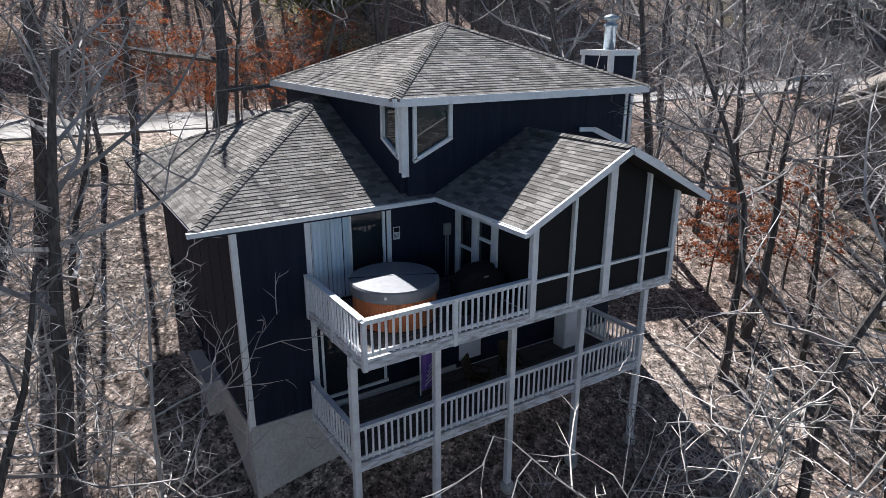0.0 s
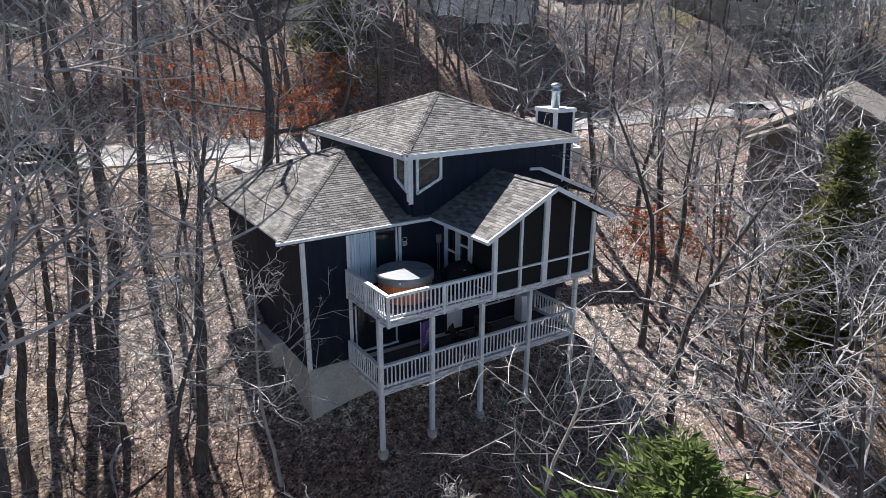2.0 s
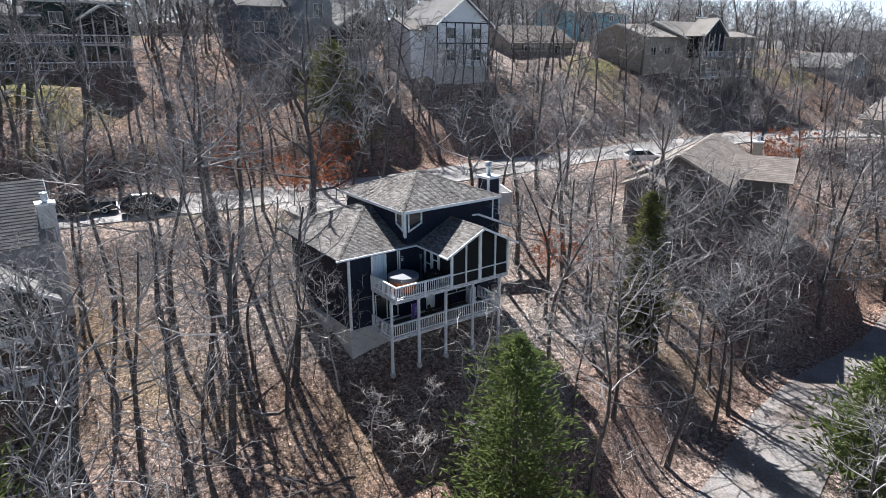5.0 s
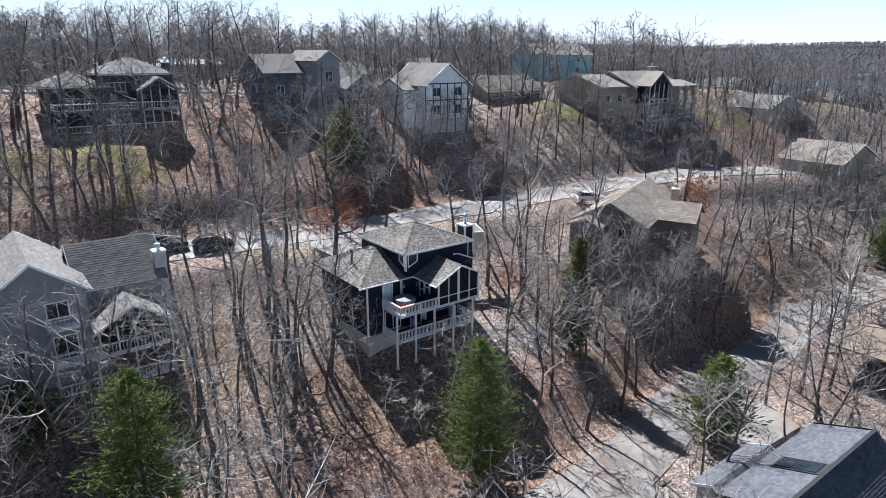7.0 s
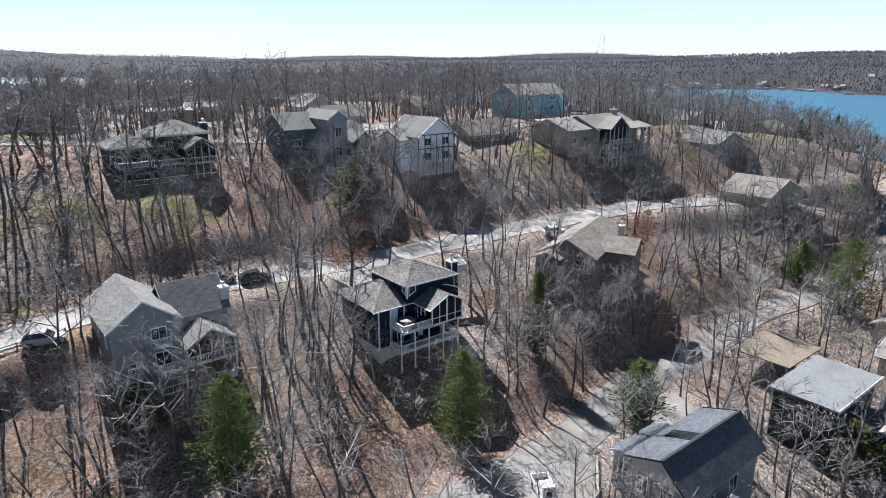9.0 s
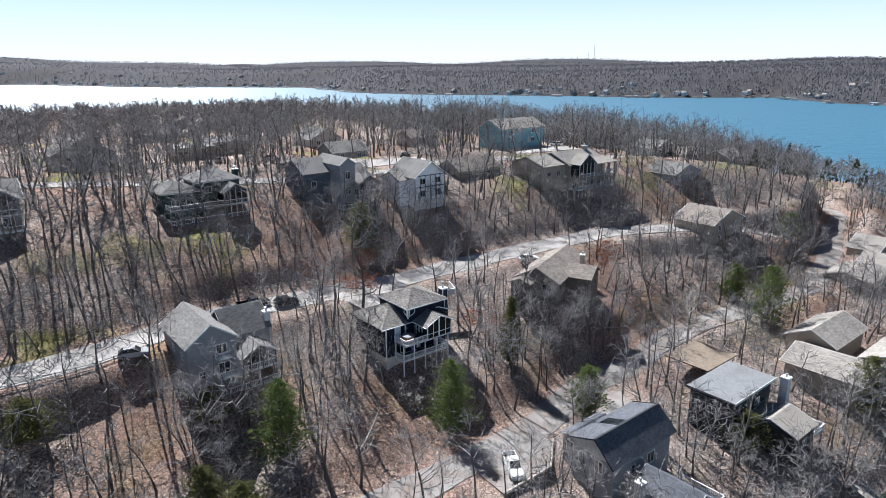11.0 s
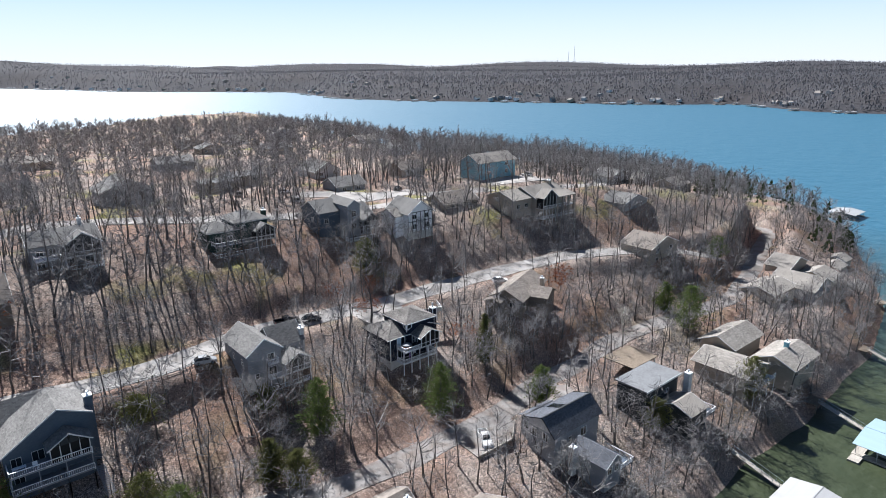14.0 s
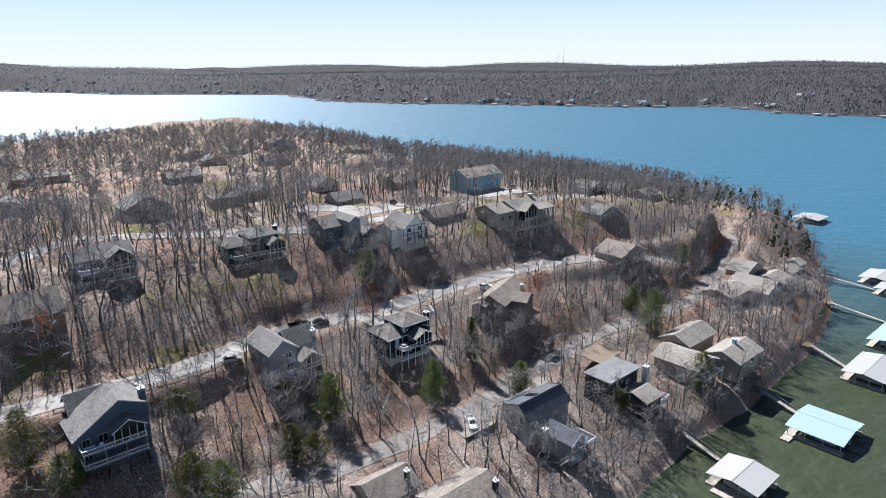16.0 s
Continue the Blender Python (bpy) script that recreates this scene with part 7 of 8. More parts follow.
def bare_tree(seed, H, detail, spread=1.0, r0=None, thin=None, wild=1.25, low=None, dense=1.0):
    """A leafless hardwood with a rounded spreading crown: trunk (first mesh) and limbs with twigs (second mesh), as vertex and face lists."""
    rnd = random.Random(seed)
    TV, TF, BV, BF = [], [], [], []
    r0 = r0 or H * (0.014, 0.014, 0.0115, 0.0115)[detail]
    pts, p, d = [], Vector((0, 0, -0.4)), Vector((0, 0, 1))
    n = (3, 4, 6, 9)[detail]
    for i in range(n + 1):
        pts.append(p.copy())
        d = (d + Vector((rnd.gauss(0, 0.075 * wild), rnd.gauss(0, 0.075 * wild), 0.08))).normalized()
        p = p + d * (H * 0.80 / n)
    rad = [r0 * (1.35 if i == 0 else 1) * (1 - i / n * 0.74) for i in range(n + 1)]
    tube(TV, TF, pts, rad, (3, 4, 5, 7)[detail])
    thin = thin or (0.12, 0.032, 0.013, 0.010)[detail]

    def at(f):
        x = f * n
        i = min(int(x), n - 1)
        return pts[i].lerp(pts[i + 1], x - i), rad[i] + (rad[i + 1] - rad[i]) * (x - i), (pts[i + 1] - pts[i]).normalized()

    def twig(p, d, L, r):
        m = p + d * L * 0.5 + Vector((rnd.gauss(0, 0.10), rnd.gauss(0, 0.10), 0.03)) * L
        e = m + (d + Vector((rnd.gauss(0, 0.4 * wild), rnd.gauss(0, 0.4 * wild), rnd.gauss(0.1, 0.25)))).normalized() * L * 0.5
        if detail > 2:
            tube(BV, BF, [p, m, e], [r, r * 0.75, 0], 3)
        else:
            tube(BV, BF, [p, e], [r, 0], 3)

    segs = ((1, 2, 4, 5), (1, 1, 2, 3))
    kids = ((6, 6, 7, 7), (0, 2, 4, 5))

    def limb(p, d, L, r, level):
        seg = segs[level][detail]
        q, ps, dd = p.copy(), [p.copy()], d.copy()
        for i in range(seg):
            up = 0.16 if level == 0 and i > 0 else 0.0
            k = 0.24 if detail > 1 else 0.16
            dd = (dd + Vector((rnd.gauss(0, k * wild), rnd.gauss(0, k * wild), rnd.gauss(up, 0.15)))).normalized()
            q = q + dd * L / seg
            ps.append(q.copy())
        tube(BV, BF, ps, [max(r * (1 - 0.8 * i / seg), thin) for i in range(seg)] + [0], 3)
        many = max(1, round(kids[level][detail] * dense)) if kids[level][detail] else 0
        for k in range(many):
            f = 0.22 + 0.76 * (k + rnd.random()) / many
            i = min(int(f * seg), seg - 1)
            o = ps[i].lerp(ps[i + 1], f * seg - i)
            nd = lean((ps[i + 1] - ps[i]).normalized(), rnd.uniform(35, 75), rnd)
            nl = L * rnd.uniform(0.34, 0.6) * (1.25 - 0.55 * f)
            if level == 0 and detail > 0:
                limb(o, nd, nl, max(r * (1 - 0.8 * f) * 0.6, thin * 1.2), 1)
            else:
                twig(o, nd, max(nl, 0.4), thin)
    count = (10, 11, 14, 15)[detail]
    if low is None:
        low = 0.42 if H > 10 else 0.22
    for b in range(count):
        f = low + (0.99 - low) * ((b + rnd.random()) / count) ** 0.9
        o, r, d = at(min(f, 0.99))
        g = (f - low) / (1 - low)
        ang = rnd.uniform(58, 88) - 45 * g * rnd.uniform(0.6, 1.1)
        reach = H * (0.40 - 0.20 * g) * rnd.uniform(0.65, 1.1) * (0.6 + 0.8 * (1 - abs(2 * g - 0.8)))
        limb(o, lean(d, ang * spread, rnd), max(reach, 0.14 * H), max(r * 0.6, thin * 1.5), 0)
    return TV, TF, BV, BF


def raw_mesh(name, V, F, material):
    me = bpy.data.meshes.new(name)
    me.from_pydata(V, [], F)
    me.materials.append(material)
    return me


def cedar_tree(seed, H, R, needle, fine=1):
    """A conical evergreen: trunk, and a crown of some thousand small drooping sprays with gaps between."""
    rnd = random.Random(seed)
    TV, TF, CV, CF = [], [], [], []
    tube(TV, TF, [(0, 0, -0.4), (0.05, 0, H * 0.5), (0, 0, H * 0.97)], [H * 0.016, H * 0.009, 0.01], 6)
    R *= 1.55
    n = int(240 + 26 * H)
    for b in range(n):
        f = (b + rnd.random()) / n
        z = H * (0.06 + 0.94 * f)
        prof = (min(1, 0.45 + f * 3) * (1 - f) ** 0.5 + 0.02) * (0.6 + 0.6 * rnd.random())
        a = rnd.uniform(0, 2 * math.pi)
        L = R * prof * (1 + 0.3 * math.sin(f * 19 + a * 2 + seed))
        tip = Vector((math.cos(a), math.sin(a), rnd.uniform(-0.1, 0.45)))
        base = Vector((0, 0, z))
        for k in range(9 if fine == 1 else 12):
            t = rnd.uniform(0.25, 1.0)
            c = base + tip * L * t + Vector((rnd.gauss(0, 0.16), rnd.gauss(0, 0.16), rnd.gauss(0, 0.14))) * (0.5 + L * 0.3)
            s = rnd.uniform(0.16, 0.40) / fine * (0.6 + 0.5 * (1 - f))
            u = Vector((rnd.gauss(0, 1), rnd.gauss(0, 1), rnd.gauss(0, 0.6))).normalized()
            w = (Vector((math.cos(a), math.sin(a), 0.5)) + Vector((rnd.gauss(0, 0.5), rnd.gauss(0, 0.5), rnd.gauss(0, 0.5)))).normalized()
            v = u.cross(w)
            v = v.normalized() if v.length > 0.05 else Vector((0, 0, 1))
            k0 = len(CV)
            CV += [tuple(c - w * s), tuple(c + v * s * 0.32), tuple(c + w * s * 1.1), tuple(c - v * s * 0.32), tuple(c + v.cross(w) * s * 0.22)]
            CF += [(k0, k0 + 1, k0 + 4), (k0 + 1, k0 + 2, k0 + 4), (k0 + 2, k0 + 3, k0 + 4), (k0 + 3, k0, k0 + 4)]
        if b % 3 == 0:
            tube(TV, TF, [base, base + tip * L * 0.8], [0.03 * (1.2 - f), 0.006], 3)
    return raw_mesh("trunk", TV, TF, M_BARK), raw_mesh("crown", CV, CF, needle)


def plant(name, meshes, x, y, s, rz, label, category, group, names=("trunk", "crown"), sz=None, dz=0.0):
    ob = new(name)
    ob.matrix_world = pose(x, y, ground_z(x, y) + dz, 0, 0, rz) @ Matrix.Diagonal((s, s, sz or s, 1))
    for nm, me in zip(names, meshes):
        o = new(nm, me)
        o.parent = ob
    return tagged(ob, label, category, group)


rnd = random.Random(11)
NEAR = [bare_tree(100 + i, 15.5, 3, low=0.52, r0=0.17, dense=0.85) for i in range(3)]
MIDT = [bare_tree(200 + i, 15.0, 2, low=0.42 + 0.09 * (i % 3), r0=0.15 + 0.02 * (i % 4), dense=0.85) for i in range(6)]
LOWT = [bare_tree(300 + i, 14.0, 1) for i in range(5)]
TINY = [bare_tree(400 + i, 13.0, 0) for i in range(4)]
NEAR_M = [(raw_mesh("trunk", a, b, M_BARK), raw_mesh("crown", c, d, M_TWIG)) for a, b, c, d in NEAR]
MIDT_M = [(raw_mesh("trunk", a, b, M_BARK), raw_mesh("crown", c, d, M_TWIG)) for a, b, c, d in MIDT]

# places where nothing grows: roofs, docks and driveways
CLEAR = [(-3.5, 13.5, 1.0, 14.5), (12, 22, 9, 20), (-33, -16.5, 7.5, 23.0), (8, 23, -47, -27.5), (-4.5, 11.5, -27.8, -17), (21.5, 30, -24.5, -16), (32, 54, -4.5, 16), (34, 50, -47.5, -30), (44, 56, -29.5, -20), (63, 91, -50, -29), (122, 166, -34, -13), (172, 200, -38, -8), (-33, -21, -34, -23), (-25, -9, -47, -34),
         (30, 43.6, 40.5, 53.5), (56, 73, 50.5, 64), (75, 102.5, 33, 53), (-21, -1.5, 52.5, 67), (9, 27, 45, 63), (-59, -42, 61, 75.5), (-79, -64, 44, 61), (-76, -59, 2, 17), (-31, -13, 119, 134), (2, 29, 121, 137), (94, 118, 70, 89), (47, 61, 121, 137), (39, 53, 91, 103), (77, 91, 103, 114), (121, 138, 25, 39), (98, 116, 0, 13.5), (22, 62, 72, 84), (24, 40, 84, 100)]


def in_view_gap(x, y):
    """The wedge kept free of trees between the house front and the camera's path."""
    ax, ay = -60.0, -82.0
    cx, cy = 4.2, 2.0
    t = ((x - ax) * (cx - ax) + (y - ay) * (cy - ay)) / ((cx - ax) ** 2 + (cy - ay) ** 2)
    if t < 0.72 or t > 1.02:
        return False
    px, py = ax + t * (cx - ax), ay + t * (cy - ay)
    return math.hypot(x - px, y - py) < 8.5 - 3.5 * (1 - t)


def free_spot(x, y, margin=0.0):
    if math.hypot(x + 26, (y + 6.5)) < 4.5 or math.hypot(x + 29.5, y + 9.5) < 4.0 or math.hypot(x + 0.8, y + 13) < 4.5:
        return False
    if any(a - margin < x < b + margin and c - margin < y < d + margin for a, b, c, d in CLEAR):
        return False
    return True


def scatter(n, x0, x1, y0, y1, gap, seed, keep=None, low=False):
    """Random spots on dry land off the roads, at least a gap apart."""
    r = random.Random(seed)
    cells, out = {}, []
    cand = np.array([(r.uniform(x0, x1), r.uniform(y0, y1)) for _ in range(n * 14)])
    d = shore_distance(cand[:, 0], cand[:, 1])
    ok = d > 2.0
    for _, line, w in ROADS:
        ok &= road_near(cand[:, 0], cand[:, 1], line)[0] > w + 1.2
    for x, y in cand[ok]:
        if len(out) >= n:
            break
        if not free_spot(x, y, 1.0) or (in_view_gap(x, y) and not low) or (keep and not keep(x, y)):
            continue
        i, j = int(x // gap), int(y // gap)
        if any(math.hypot(x - a, y - b) < gap for u in (-1, 0, 1) for v in (-1, 0, 1) for a, b in cells.get((i + u, j + v), ())):
            continue
        cells.setdefault((i, j), []).append((x, y))
        out.append((float(x), float(y)))
    return out


def forest(name, variants, spots, seed, label, smin=0.7, smax=1.2):
    """Many trees joined into one mesh of bark and one of twigs."""
    r = random.Random(seed)
    arrs = [(np.array(a), b, np.array(c), d) for a, b, c, d in variants]
    xy = np.array(spots)
    z = land(xy[:, 0], xy[:, 1])
    for nm, iv, jf, m in (("trunks", 0, 1, M_BARK), ("twigs", 2, 3, M_TWIGF)):
        r.seed(seed)
        V, F, k = [], [], 0
        for (x, y), h in zip(spots, z):
            v = arrs[r.randrange(len(arrs))]
            a, s, t = r.uniform(0, 6.283), r.uniform(smin, smax), r.uniform(0.9, 1.15)
            if y > 45:
                s *= 1.22
            c, q = math.cos(a) * s, math.sin(a) * s
            P = v[iv]
            V.append(np.stack([x + P[:, 0] * c - P[:, 1] * q, y + P[:, 0] * q + P[:, 1] * c, h + P[:, 2] * s * t], 1))
            F += [tuple(i + k for i in f) for f in v[jf]]
            k += len(P)
        ob = new(name + "_" + nm, raw_mesh(name, np.concatenate(V).tolist(), F, m))
        tagged(ob, label, "woods", kind="stuff")


near_spots = scatter(190, -42, 50, -34, 48, 3.1, 5, keep=lambda x, y: math.hypot(x - 3, (y - 4) * 1.1) < 40)
for i, (x, y) in enumerate(near_spots):
    close = -11 < x < 15 and -8 < y < 9
    ms = NEAR_M[i % 3] if close else MIDT_M[i % 6]
    plant("bare_tree", ms, x, y, rnd.uniform(0.66, 1.12), rnd.uniform(0, 360), "leafless grey hardwood tree on the leafy slope", "tree", "woodland trees")
mid = [p for p in scatter(1750, -150, 215, -62, 125, 3.2, 6) if not (math.hypot(p[0] - 3, (p[1] - 4) * 1.1) < 40)]
forest("woods", LOWT, mid, 7, "leafless grey woodland on the slopes", 0.7, 1.15)
far = [p for p in scatter(3000, -420, 400, -90, 640, 4.6, 8) if not (-150 < p[0] < 215 and -62 < p[1] < 125)]
forest("far_woods", TINY, far, 9, "leafless grey woods along the peninsula")
forest("point_woods", LOWT, scatter(110, 198, 292, -22, 72, 3.4, 41), 42, "leafless grey trees on the wooded point", 0.45, 0.8)
# denser stand of stout trunks on both sides of the house
STOUT = [bare_tree(150 + i, 16.5, 3, 1.1, 0.25, low=0.55, dense=0.6) for i in range(2)]
STOUT_M = [(raw_mesh("trunk", a, b, M_BARK), raw_mesh("crown", c, d, M_TWIG)) for a, b, c, d in STOUT]
taken = list(near_spots)
for i, (x, y) in enumerate(scatter(9, -19, -5.6, -3, 15, 2.4, 23) + scatter(9, 15, 31, -9, 8, 2.6, 24)):
    if min(math.hypot(x - a, y - e) for a, e in taken) < 1.3:
        continue
    far_side = x > 29
    plant("bare_tree", MIDT_M[i % 6] if far_side else STOUT_M[i % 2], x, y, rnd.uniform(0.55, 0.8) if far_side else rnd.uniform(0.8, 1.1), rnd.uniform(0, 360), "leafless grey hardwood tree on the leafy slope", "tree", "woodland trees")
# big trees behind the house, whose shadows fall over its roof
for i, (x, y, s) in enumerate(((-5.4, 14.6, 1.0), (-8.5, 12.0, 1.1), (15.5, 10.5, 1.0), (7.5, 27.2, 1.1))):
    plant("bare_tree", STOUT_M[i % 2], x, y, s, 65 * i + 20, "tall leafless hardwood tree behind the house", "tree", "woodland trees")
for gx, gy, gs, gr in ((0.75, 13.9, 171, 150),):
    rv = bare_tree(gs, 18.0, 3, 1.0, 0.34, 0.014, 1.5, 0.36, 0.42)
    plant("bare_tree", (raw_mesh("trunk", rv[0], rv[1], M_BARK), raw_mesh("crown", rv[2], rv[3], M_BARK)), gx, gy, 1.0, gr, "gnarled leafless hardwood tree close behind the house", "tree", "woodland trees")
# trees pressed round the cottage by the parking place and below the brown house
for i, (x, y, s) in enumerate(((5.6, -31.0, 0.6), (4.6, -35.5, 0.7), (6.2, -39.5, 0.65), (9.2, -42.0, 0.6), (17.6, -40.0, 0.65), (21.5, -40.5, 0.7), (7.0, -27.6, 0.5), (24.4, -34.0, 0.75), (24.5, -29.5, 0.6), (33.0, -7.4, 0.7), (36.0, -6.6, 0.65), (31.6, -3.0, 0.7), (40.5, -7.6, 0.6), (32.0, 1.4, 0.6), (45.0, -7.2, 0.6))):
    plant("bare_tree", MIDT_M[i % 6], x, y, s, 53 * i, "leafless grey tree close beside a house", "tree", "woodland trees")
LOWT_M = [(raw_mesh("trunk", a, b, M_BARK), raw_mesh("crown", c, d, M_TWIG)) for a, b, c, d in LOWT]
pr = random.Random(77)
for x0, x1, y0, y1 in ((63, 92, -53, -30), (120, 140, -30, -17), (138, 167, -36, -16), (34, 49, -48, -31), (-32, -18, 7.5, 20), (-75, -60, 1.5, 16), (-33, -20, -34, -23), (-25, -9, -47, -34), (8, 23, -48, -29), (33, 53, -3.5, 14), (-21, -2, 53, 66), (9.5, 26, 46, 60), (31, 43, 42.5, 52), (-58, -43, 62, 74), (75, 102, 34, 50), (98, 116, 1, 13), (121, 138, 27, 39)):
    n = int((x1 - x0) / 3.2)
    for k in range(n + 4):
        x, y = (x0 + (k + pr.random()) * (x1 - x0) / n, y0 - pr.uniform(1.0, 5.0)) if k < n else ((x0 - pr.uniform(1, 2.5)) if k % 2 else (x1 + pr.uniform(1, 2.5)), pr.uniform(y0, y1))
        if float(shore_distance(np.array(x), np.array(y))) < 1.5 or min(float(road_near(np.array(x), np.array(y), ln)[0]) - w for _, ln, w in ROADS) < 1.0 or not free_spot(x, y):
            continue
        plant("bare_tree", LOWT_M[pr.randrange(5)], x, y, pr.uniform(0.45, 0.8), pr.uniform(0, 360), "leafless grey tree close beside a house", "tree", "woodland trees")
# fallen boughs on the leaves
for k in range(34):
    fx, fy = (pr.uniform(-26, -4), pr.uniform(-9, 14)) if k % 3 else (pr.uniform(13, 30), pr.uniform(-12, 6))
    if not free_spot(fx, fy, 0.5):
        continue
    V, F, pts, q, a = [], [], [], Vector((fx, fy, 0)), pr.uniform(0, 6.283)
    for i in range(6):
        pts.append((q.x, q.y, ground_z(q.x, q.y) + 0.03))
        a += pr.gauss(0, 0.35)
        q = q + Vector((math.cos(a), math.sin(a), 0)) * pr.uniform(0.35, 0.75)
    rr = pr.uniform(0.035, 0.10)
    tube(V, F, pts, [rr * (1 - 0.15 * i) for i in range(6)], 6)
    tagged(new("fallen_bough", raw_mesh("fallen_bough", V, F, M_SAPLING if k % 2 else M_BARK)), "fallen bough lying on the leaf litter", "fallen bough", "fallen boughs")
# small twiggy trees close under the decks and beside the house
for i, (x, y, H, sp) in enumerate(((2.0, -5.0, 12.6, 1.15), (4.4, -5.6, 11.8, 1.2), (-3.6, 1.6, 10.6, 1.25), (-0.7, -3.4, 5.0, 1.5), (7.6, -4.4, 8.0, 1.3), (-4.2, -3.6, 6.0, 1.4), (-5.6, 3.6, 8.5, 1.25), (0.6, -7.4, 5.6, 1.4), (-2.2, -6.6, 5.0, 1.5))):
    sv = bare_tree(900 + i, H, 3, sp, 0.04 + 0.004 * H, 0.012, 1.3 if H > 10 else 1.9, 0.3, 0.62)
    plant("sapling", (raw_mesh("trunk", sv[0], sv[1], M_SAPLING), raw_mesh("crown", sv[2], sv[3], M_SAPLING)), x, y, 1.0, 77 * i, "small twisted leafless tree beside the decks", "small tree", "saplings by the house")
# thin saplings of the undergrowth
BUSH = [bare_tree(500 + i, 4.2, 0, 1.2, 0.034, 0.016) for i in range(6)]
forest("undergrowth", BUSH, scatter(560, -60, 70, -40, 48, 1.8, 14, low=True), 15, "thin leafless saplings of the undergrowth", 0.5, 1.3)

away = lambda x, y: math.hypot(x - 3, y - 2) > 48
SCRUB = [bare_tree(600 + i, 5.0, 0, 1.15, 0.05, 0.045) for i in range(5)]
forest("scrub", SCRUB, scatter(560, -5, 290, -62, 0, 2.2, 34, away, True) + scatter(640, -130, 170, -45, 125, 2.4, 35, away, True), 36, "grey leafless scrub on the banks and between the houses", 0.6, 1.3)

CEDARS = [(-0.1, -11.8, 12.6, 2.6, 0), (-24.6, -4.8, 12.2, 3.0, 0), (21.0, -21.0, 8.8, 2.3, 0), (19.6, -4.8, 13.0, 1.5, 1), (65.5, -47.5, 11, 3.0, 1), (80.2, -22.9, 13, 3.8, 0), (-33.5, -12.5, 7.5, 2.4, 1), (-36.7, -8.5, 8.5, 2.4, 1), (-57, -6.5, 10.5, 3.4, 1), (-53.5, -12.0, 9.5, 3.2, 0), (-81, 13, 12.5, 3.8, 1), (-76, 5, 8.5, 3.2, 0), (-30.5, 5.6, 5.5, 1.7, 1), (86.5, -11.8, 9, 2.6, 0), (133, -3.5, 8, 2.4, 0), (36, -40.5, 7, 2.4, 1), (-52, 13, 6.0, 3.0, 1), (14, 36, 9, 2.6, 1)]
for i, (x, y, H, R, dark) in enumerate(CEDARS):
    plant("cedar_tree", cedar_tree(50 + i, H, R, M_NEEDLE_D if dark else M_NEEDLE, 1.2 if i == 0 else 1), x, y, 1.0, 40 * i, ("dark green" if dark else "bright green") + " cone-shaped cedar among bare trees", "cedar tree", "cedars")


M_FARCEDAR = mat("far_cedar_green", (0.05, 0.065, 0.03), 0.85, grain=0.3, grain_scale=0.4, piece=0.3, island=True)


# evergreens along the outer shore, too far to tell apart
def far_cedars(spots):
    V, F = [], []
    r = random.Random(31)
    for x, y in spots:
        if shore_distance(np.array(x), np.array(y)) < 4:
            continue
        z, H = ground_z(x, y), r.uniform(7, 13)
        for k in range(26):
            f = r.random()
            a, rr = r.uniform(0, 6.283), (1 - f) * H * 0.26 * r.uniform(0.5, 1.1)
            c = Vector((x + math.cos(a) * rr, y + math.sin(a) * rr, z + H * (0.1 + 0.85 * f)))
            s = r.uniform(0.5, 1.0)
            k0 = len(V)
            V += [tuple(c + Vector((0, 0, s * 1.2))), tuple(c + Vector((s, 0, -s * 0.5))), tuple(c + Vector((-s * 0.5, s * 0.85, -s * 0.5))), tuple(c + Vector((-s * 0.5, -s * 0.85, -s * 0.5)))]
            F += [(k0, k0 + 1, k0 + 2), (k0, k0 + 2, k0 + 3), (k0, k0 + 3, k0 + 1)]
    tagged(new("far_cedars", raw_mesh("far_cedars", V, F, M_FARCEDAR)), "dark evergreens along the outer shore", "woods", kind="stuff")


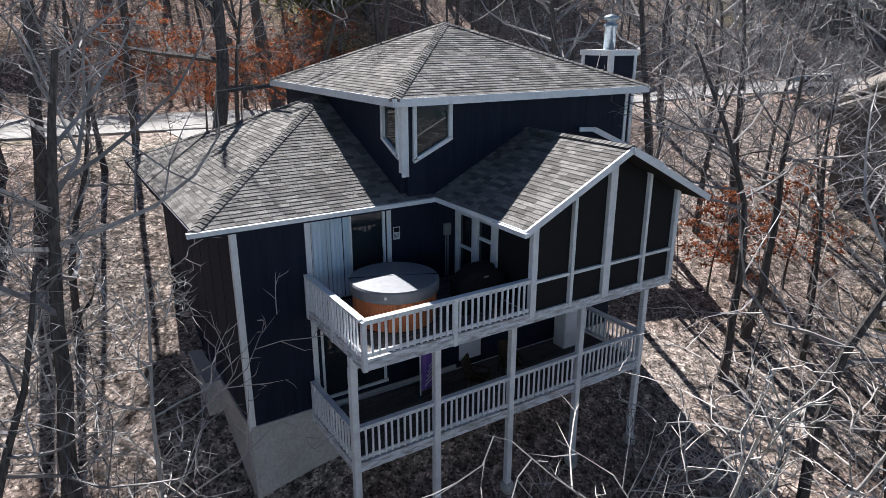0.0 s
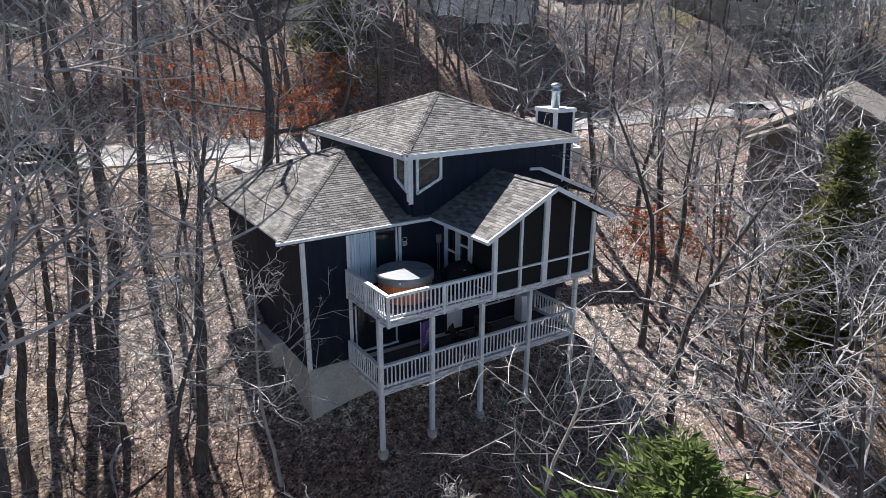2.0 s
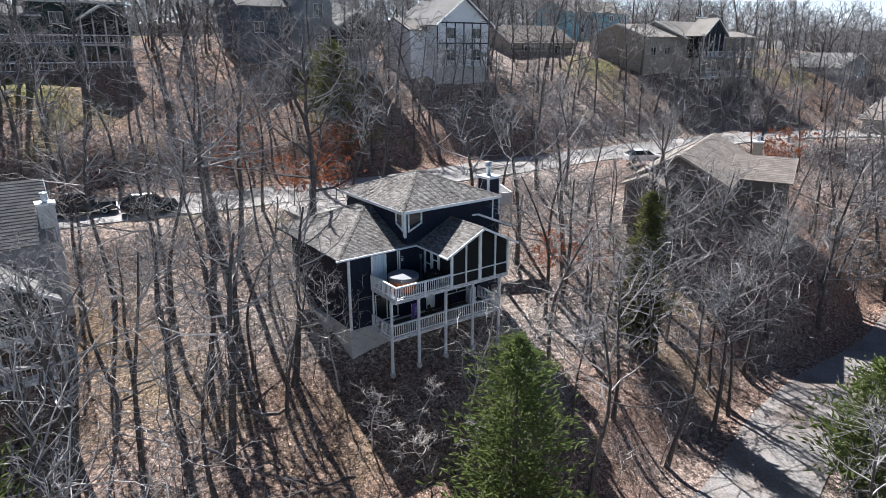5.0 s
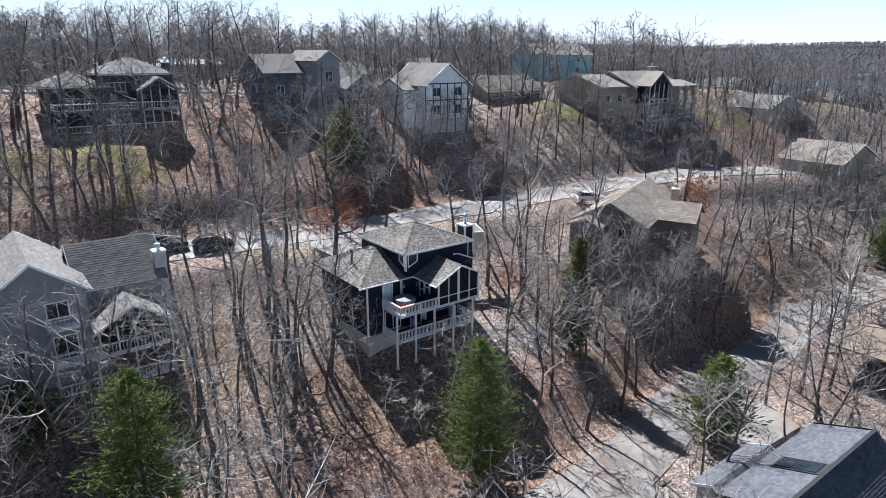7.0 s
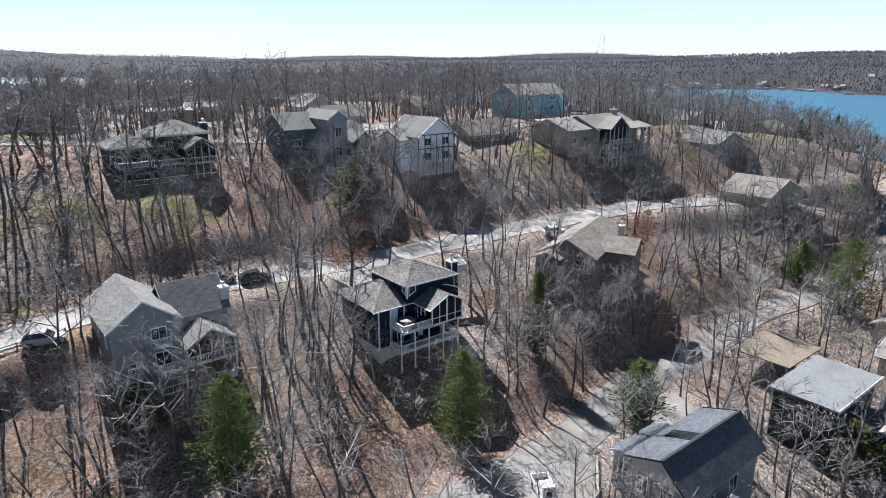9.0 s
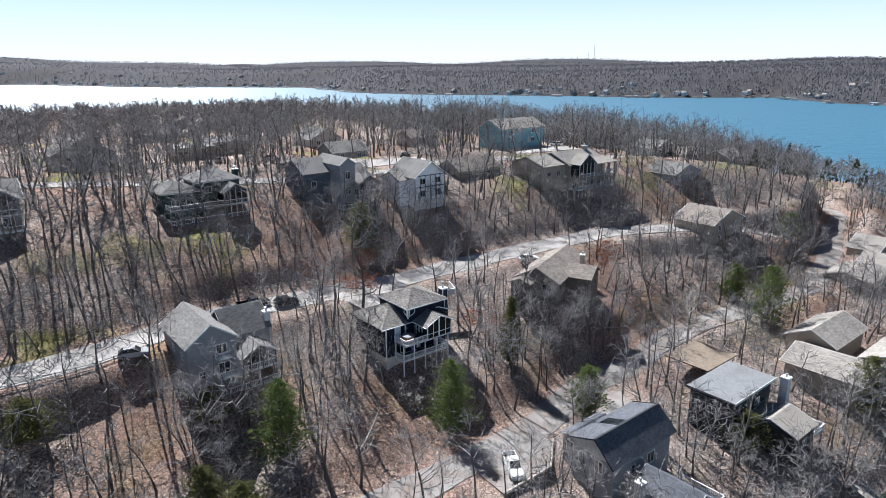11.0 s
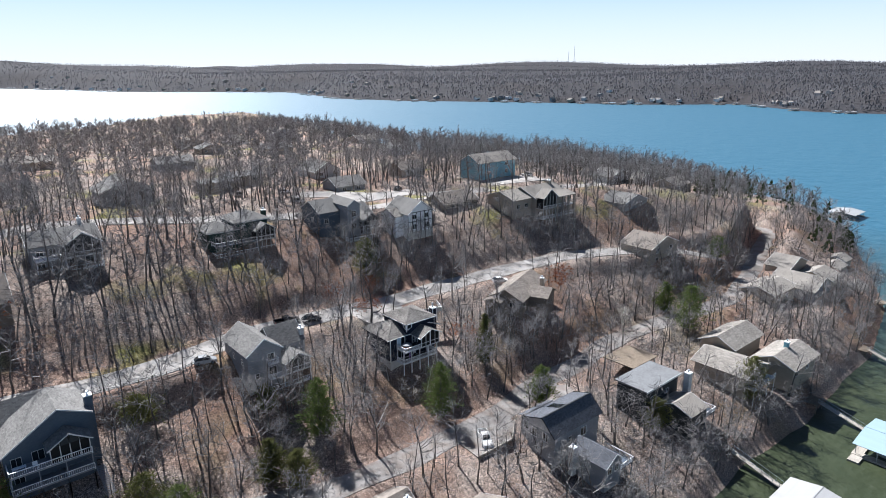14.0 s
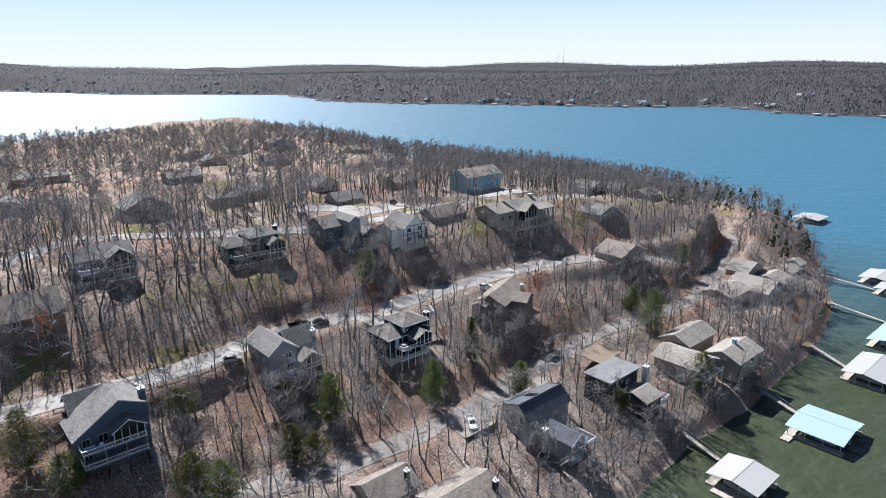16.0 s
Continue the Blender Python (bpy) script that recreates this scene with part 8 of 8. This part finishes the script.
rs = random.Random(17)
far_cedars([(rs.gauss(300, 14), rs.uniform(40, 220)) for _ in range(110)] + [(rs.gauss(262, 14), rs.uniform(250, 480)) for _ in range(70)] + [(rs.uniform(180, 300), rs.uniform(-20, 40)) for _ in range(26)])


# oaks that keep their rust-coloured leaves
def leaf_clumps(seed, H, n):
    r = random.Random(seed)
    V, F = [], []
    for _ in range(n):
        c = Vector((r.gauss(0, H * 0.2), r.gauss(0, H * 0.2), H * r.uniform(0.3, 0.95)))
        for k in range(14):
            p = c + Vector((r.gauss(0, 0.35), r.gauss(0, 0.35), r.gauss(0, 0.22)))
            u = Vector((r.gauss(0, 1), r.gauss(0, 1), r.gauss(0, 1))).normalized() * r.uniform(0.14, 0.26)
            v = u.orthogonal().normalized() * u.length * 0.7
            k0 = len(V)
            V += [tuple(p - u), tuple(p + v), tuple(p + u), tuple(p - v), tuple(p + u.cross(v) * 2)]
            F += [(k0, k0 + 1, k0 + 4), (k0 + 1, k0 + 2, k0 + 4), (k0 + 2, k0 + 3, k0 + 4), (k0 + 3, k0, k0 + 4)]
    return raw_mesh("leaves", V, F, M_RUST)


for i, (x, y, s) in enumerate(((1.6, 19.6, 0.34), (3.4, 20.2, 0.30), (5.6, 19.4, 0.30), (0.2, 30.5, 0.45), (9.6, 28.6, 0.42), (12.2, 29.6, 0.42), (18.5, 4.6, 0.36), (22.5, 3.5, 0.4), (60, 6, 0.6), (-70, 44, 0.6))):
    plant("oak_tree", (MIDT_M[i % 6][0], MIDT_M[i % 6][1], leaf_clumps(70 + i, 14, 100)), x, y, s, 50 * i, "small oak still holding rust-brown leaves", "oak tree", "rust-leaved oaks", names=("trunk", "crown", "leaves"))
# a pale sycamore by the bend of the lower lane
pv = bare_tree(808, 14.0, 3, 1.15, 0.24)
plant("sycamore", (raw_mesh("trunk", pv[0], pv[1], M_PALE), raw_mesh("crown", pv[2], pv[3], M_PALE)), 56.0, -18.5, 1.0, 20, "white-barked leafless sycamore beside the lane", "sycamore", "")
